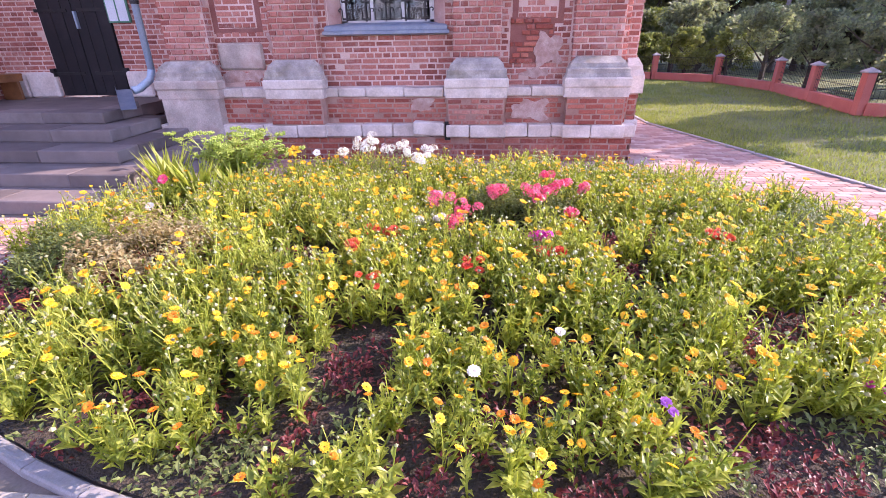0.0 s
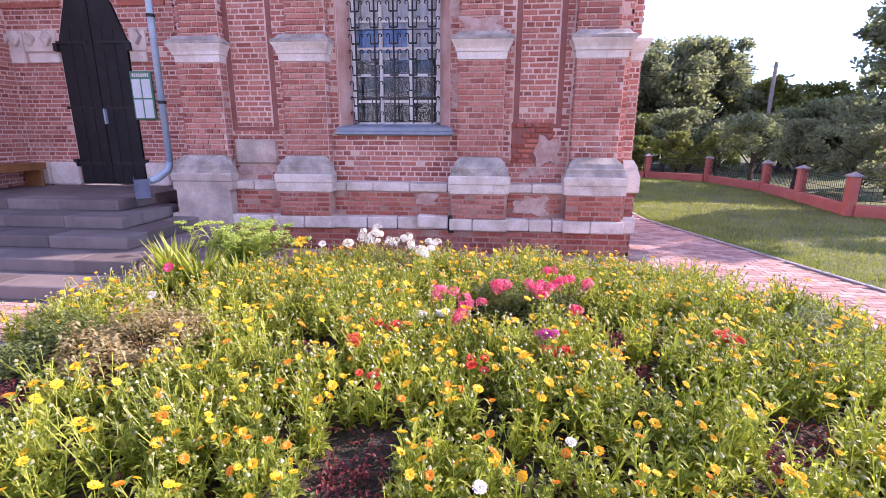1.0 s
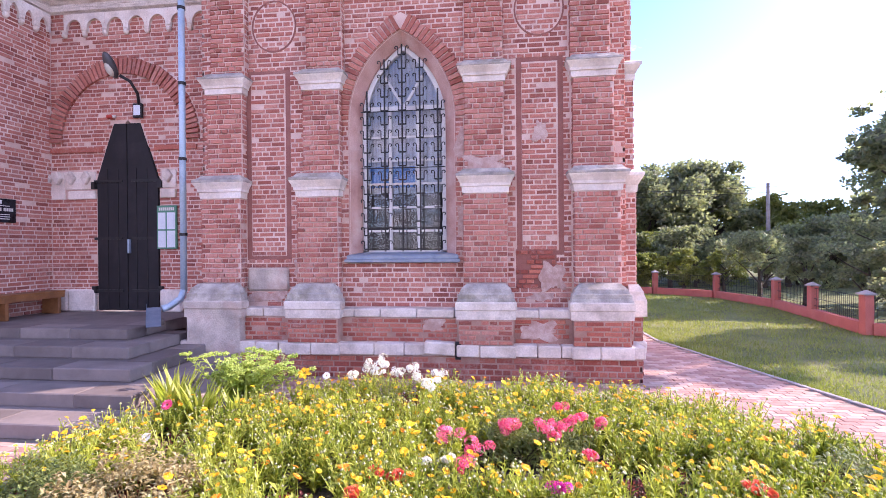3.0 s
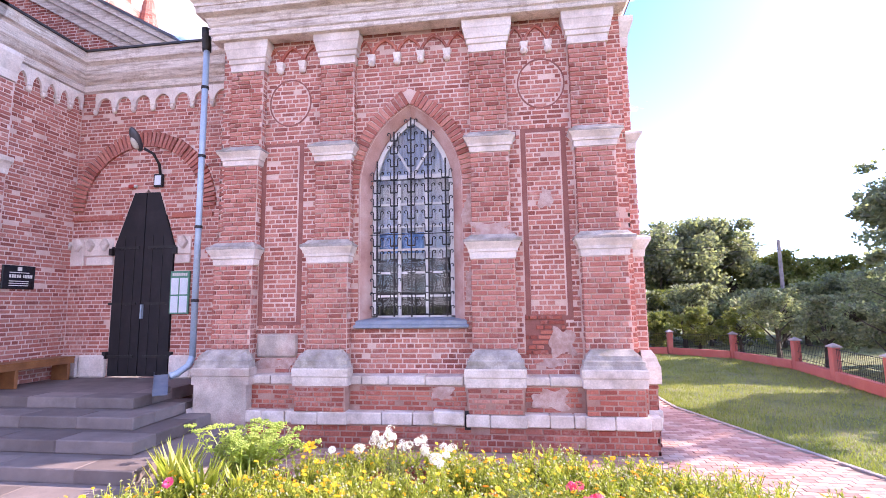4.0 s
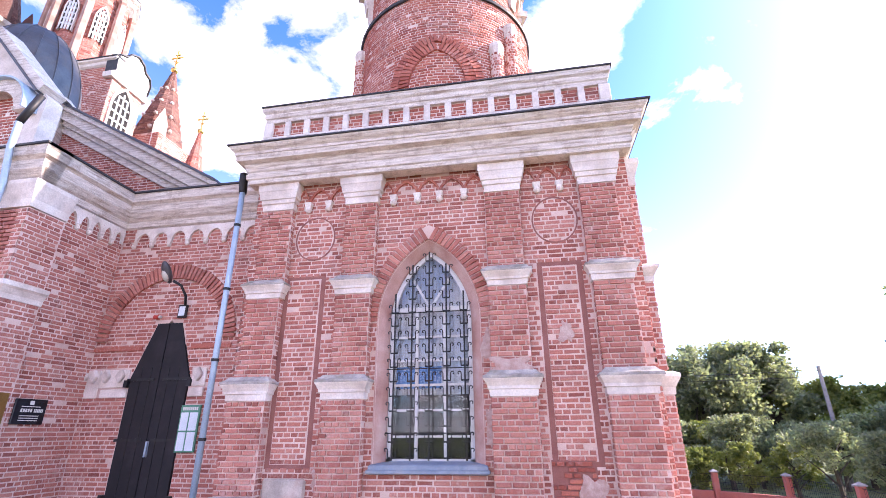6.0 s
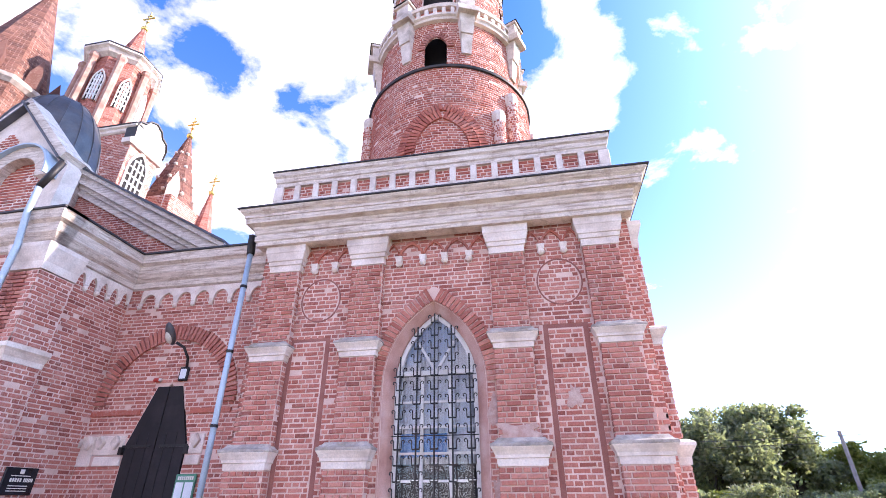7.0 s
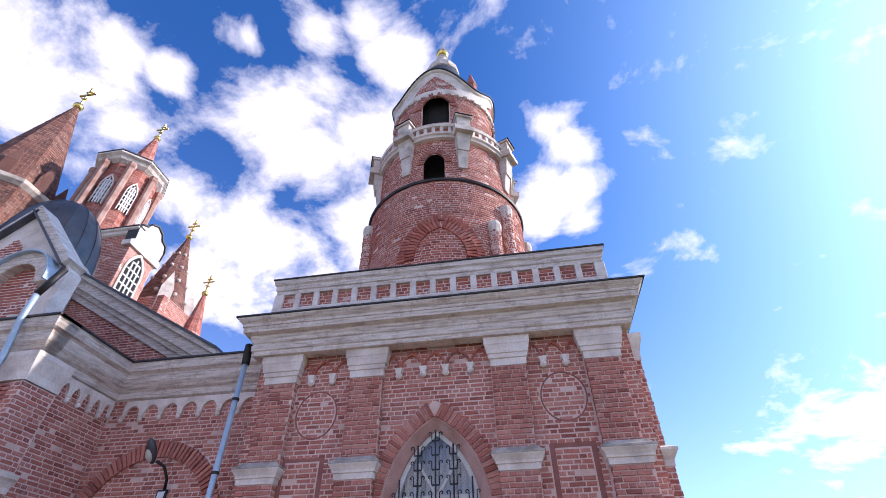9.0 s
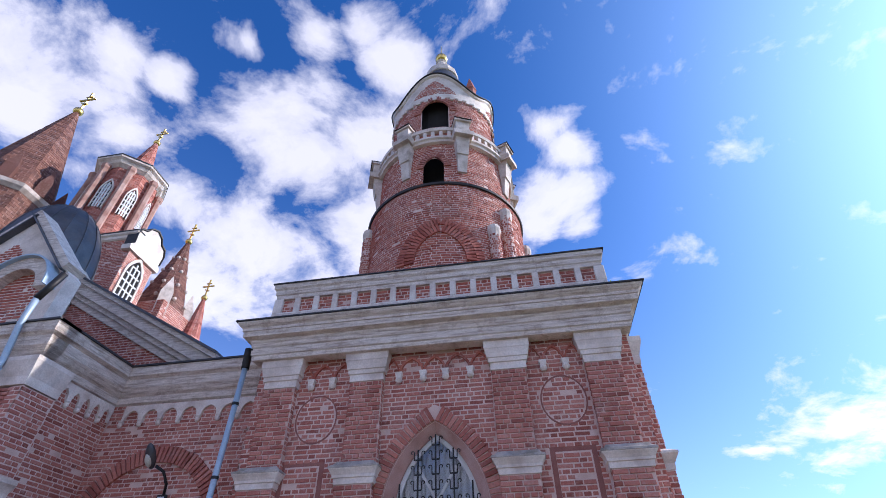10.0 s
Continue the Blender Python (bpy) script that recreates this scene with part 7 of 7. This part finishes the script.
PH = "pink phlox with round flower heads in the bed"
phlox(1.15, -3.8, [(1.13, -3.75, 0.5), (1.27, -4.2, 0.44), (1.4, -3.9, 0.47)], PINK, PH, "phlox", 0.1, n=60)
phlox(1.62, -3.55, [(1.6, -3.51, 0.5), (1.68, -3.42, 0.46)], PINK, PH, "phlox", 0.095, n=60)
phlox(2.0, -3.5, [(1.93, -3.56, 0.5), (2.05, -3.51, 0.5), (2.12, -3.4, 0.48), (2.0, -3.62, 0.46), (2.16, -3.05, 0.5)], PINK, PH, "phlox", 0.078)
phlox(2.3, -3.4, [(2.2, -3.42, 0.5), (2.34, -3.25, 0.5), (2.28, -4.0, 0.47), (2.45, -3.3, 0.46)], PINK, PH, "phlox", 0.072)
phlox(1.95, -4.45, [(1.97, -4.5, 0.46)], MAGENTA, "magenta flower among the yellow calendulas", "phlox", 0.065)
phlox(0.25, -2.0, [(-0.2, -2.2, 0.55), (-0.1, -1.85, 0.57), (0.05, -1.75, 0.6), (0.2, -1.95, 0.6), (0.35, -2.05, 0.57), (0.5, -1.95, 0.56), (0.62, -2.2, 0.54), (0.8, -2.5, 0.55), (0.9, -2.3, 0.55), (0.1, -2.05, 0.57)], WHITE_PETAL, "clump of white phlox near the church wall", "white_phlox", 0.085, LEAF_DULL, 44, 0.024)
phlox(1.1, -4.1, [(1.17, -4.05, 0.42), (0.98, -4.08, 0.4)], WHITE_PETAL, "small white flowers among the calendulas", "white_phlox", 0.04)
for (x, y), mat, nm, lab, rad in (((0.79, -4.32), RED, "zinnia", "orange-red flower in the bed", 0.05), ((0.55, -4.56), RED, "zinnia", "orange-red flower in the bed", 0.05), ((0.62, -4.22), RED, "zinnia", "orange-red flower in the bed", 0.04), ((3.36, -4.29), RED, "zinnia", "bright red flower in the bed", 0.05), ((1.97, -4.62), RED, "zinnia", "red flower beside orange calendulas", 0.05), ((1.45, -4.87), RED, "zinnia", "orange-red flower in the bed", 0.035), ((0.82, -5.08), RED, "zinnia", "orange-red flower in the bed", 0.03),
                                ((1.52, -5.97), WHITE_PETAL, "aster", "shaggy white aster on a leafy stem", 0.035), ((1.96, -5.62), WHITE_PETAL, "aster", "faded white aster in the bed", 0.03), ((2.39, -5.99), PURPLE, "petunia", "violet petunia over the dark soil", 0.03), ((2.4, -6.05), PURPLE, "petunia", "violet petunia over the dark soil", 0.026), ((3.37, -5.78), MAGENTA, "petunia", "magenta flowers at the edge of the bed", 0.04), ((3.42, -5.85), MAGENTA, "petunia", "magenta flowers at the edge of the bed", 0.03)):
    t = thing(nm, lab, "flower")
    P = Patch()
    top = Vector((x, y, 0.39 if mat in (RED, WHITE_PETAL) else 0.28))
    leafy_stems(P, x, y, soil_z(x, y), [top, top - Vector((0.05, 0.04, 0.1))], r)
    for k in range(5 if mat is RED else 1):
        H_ = Patch()
        daisy(H_, top + Vector((r.gauss(0, 0.06), r.gauss(0, 0.05), r.gauss(0, 0.02))) if k else top, Vector((0.1, -0.4, 1)), rad, r, 14, 3)
        link("flower_head", H_.V, H_.F, mat, t)
    link("foliage", P.V, P.F, LEAF, t)

# big stonecrop with flat pale heads, sword leaves, lily and coneflower near the steps
stone = thing("stonecrop", "tall pale green stonecrop with flat heads beside the steps", "plant")
P = Patch()
tops = [Vector((-1.5 + r.gauss(0, 0.34), -2.25 + r.gauss(0, 0.22), r.uniform(0.48, 0.76))) for _ in range(64)]
leafy_stems(P, -1.6, -2.25, soil_z(-1.6, -2.25), tops, r, 0.1, 0.03, 20)
link("foliage", P.V, P.F, LEAF_SEDUM, stone)
for p in tops:
    H_ = Patch()
    for i in range(52):
        a, q = r.uniform(0, 6.283), math.sqrt(r.random()) * 0.072
        knob(H_, p + Vector((q * math.cos(a), q * math.sin(a), r.uniform(-0.01, 0.02))), 0.011, r)
    link("flower_head", H_.V, H_.F, LEAF_SEDUM, stone)
for cx, cy, n, hh in ((-2.2, -2.6, 80, 0.6), (-1.75, -2.75, 70, 0.52), (-1.3, -2.75, 50, 0.45)):
    sw = thing("iris", "clump of long sword-shaped green leaves", "plant")
    P = Patch()
    for k in range(n):
        a = r.uniform(0, 6.283)
        b = Vector((cx + r.gauss(0, 0.06), cy + r.gauss(0, 0.06), 0.06))
        hh_ = hh * r.uniform(0.6, 1.1)
        top = b + Vector((math.cos(a) * 0.5 * hh_, math.sin(a) * 0.5 * hh_, hh_))
        mid_ = b.lerp(top, 0.55) + Vector((0, 0, 0.08 * hh_))
        s = Vector((-math.sin(a), math.cos(a), 0)) * 0.017
        P.add([b - s, b + s, mid_ + s, mid_ - s, top], [(0, 1, 2, 3), (3, 2, 4)])
    link("leaves", P.V, P.F, LEAF, sw)
for (x, y, z), mat, nm, lab, rad, n in (((-0.77, -2.21, 0.55), YELLOW, "lily", "yellow lily in front of the brick plinth", 0.085, 6), ((-1.75, -3.3, 0.5), PINK, "coneflower", "pink coneflower near the steps", 0.06, 13), ((-1.5, -3.9, 0.42), WHITE_PETAL, "aster", "pale pink faded flower near the steps", 0.045, 12), ((-0.46, -2.3, 0.55), WHITE_PETAL, "aster", "white flower near the church wall", 0.05, 12)):
    t = thing(nm, lab, "flower")
    P, H_ = Patch(), Patch()
    leafy_stems(P, x, y, soil_z(x, y), [Vector((x, y, z)), Vector((x + 0.05, y + 0.04, z - 0.12))], r, 0.09, 0.01)
    daisy(H_, Vector((x, y, z)), Vector((0.1, -0.7, 0.6)), rad, r, n, 2)
    link("foliage", P.V, P.F, LEAF, t)
    link("flower_head", H_.V, H_.F, mat, t)
spk = thing("seed_spike", "dry brown seed spike beside the stonecrop", "plant")
P = Patch()
stem(P, Vector((-1.12, -2.1, 0.1)), Vector((-1.1, -2.08, 0.75)), 0.006)
for k in range(60):
    knob(P, Vector((-1.1 + r.gauss(0, 0.014), -2.08 + r.gauss(0, 0.014), 0.45 + 0.005 * k)), 0.012, r)
link("spike", P.V, P.F, STRAW, spk)


def mound(name, label, x, y, sx, sy, h, mat, count, L, seed):
    """A rounded bushy plant of many small leaves on short stems."""
    q = random.Random(seed)
    t = thing(name, label, "plant")
    P = Patch()
    for k in range(count):
        a, s = q.uniform(0, 6.283), math.sqrt(q.random())
        lump = 0.75 + 0.9 * noise.noise(Vector((math.cos(a) * s * 2.2 + seed, math.sin(a) * s * 2.2, 0)))
        zz = h * math.sqrt(max(0.02, 1 - s * s)) * max(0.15, lump) * q.uniform(0.5, 1.15)
        p = Vector((x + sx * s * math.cos(a), y + sy * s * math.sin(a), soil_z(x, y) + zz))
        b = q.uniform(0, 6.283)
        leaf(P, p, Vector((math.cos(b), math.sin(b), q.uniform(0.0, 1.0))), L * q.uniform(0.7, 1.3), L * 0.22, 0.15, q)
    for k in range(30):
        a, s = q.uniform(0, 6.283), q.random()
        stem(P, Vector((x, y, 0.04)), Vector((x + sx * s * math.cos(a), y + sy * s * math.sin(a), h * 0.8)), 0.005)
    link("foliage", P.V, P.F, mat, t)


mound("faded_bush", "withered brown bushy plant with pale leaf tips", -1.1, -4.55, 0.62, 0.52, 0.42, LEAF_BROWN, 3000, 0.06, 61)
mound("green_bush", "dense dull green bushy plant at the edge of the bed", -1.85, -4.5, 0.45, 0.42, 0.34, LEAF_DULL, 2600, 0.05, 62)
mound("green_bush", "feathery dull green plant at the edge of the bed", 4.3, -3.7, 0.45, 0.4, 0.3, LEAF_DULL, 2000, 0.05, 63)
mound("yellow_bush", "yellowish bushy plant in the bed", 3.9, -4.35, 0.4, 0.3, 0.26, LEAF_SUNNY, 1500, 0.05, 64)
mound("green_bush", "dull green plant among the phlox", 1.8, -3.3, 0.55, 0.35, 0.36, LEAF_DULL, 2200, 0.06, 65)

# a tuft of weeds that has rooted on the cornice
tuft = thing("weed_tuft", "small green weed rooted on the stone cornice", "plant")
P = Patch()
for k in range(70):
    b = r.uniform(0, 6.283)
    leaf(P, Vector((3.45 + r.gauss(0, 0.08), -0.42 + r.gauss(0, 0.05), 7.78)), Vector((math.cos(b), math.sin(b), r.uniform(0.5, 2.0))), r.uniform(0.06, 0.14), 0.012, 0.2, r)
link("leaves", P.V, P.F, LEAF_SEDUM, tuft)
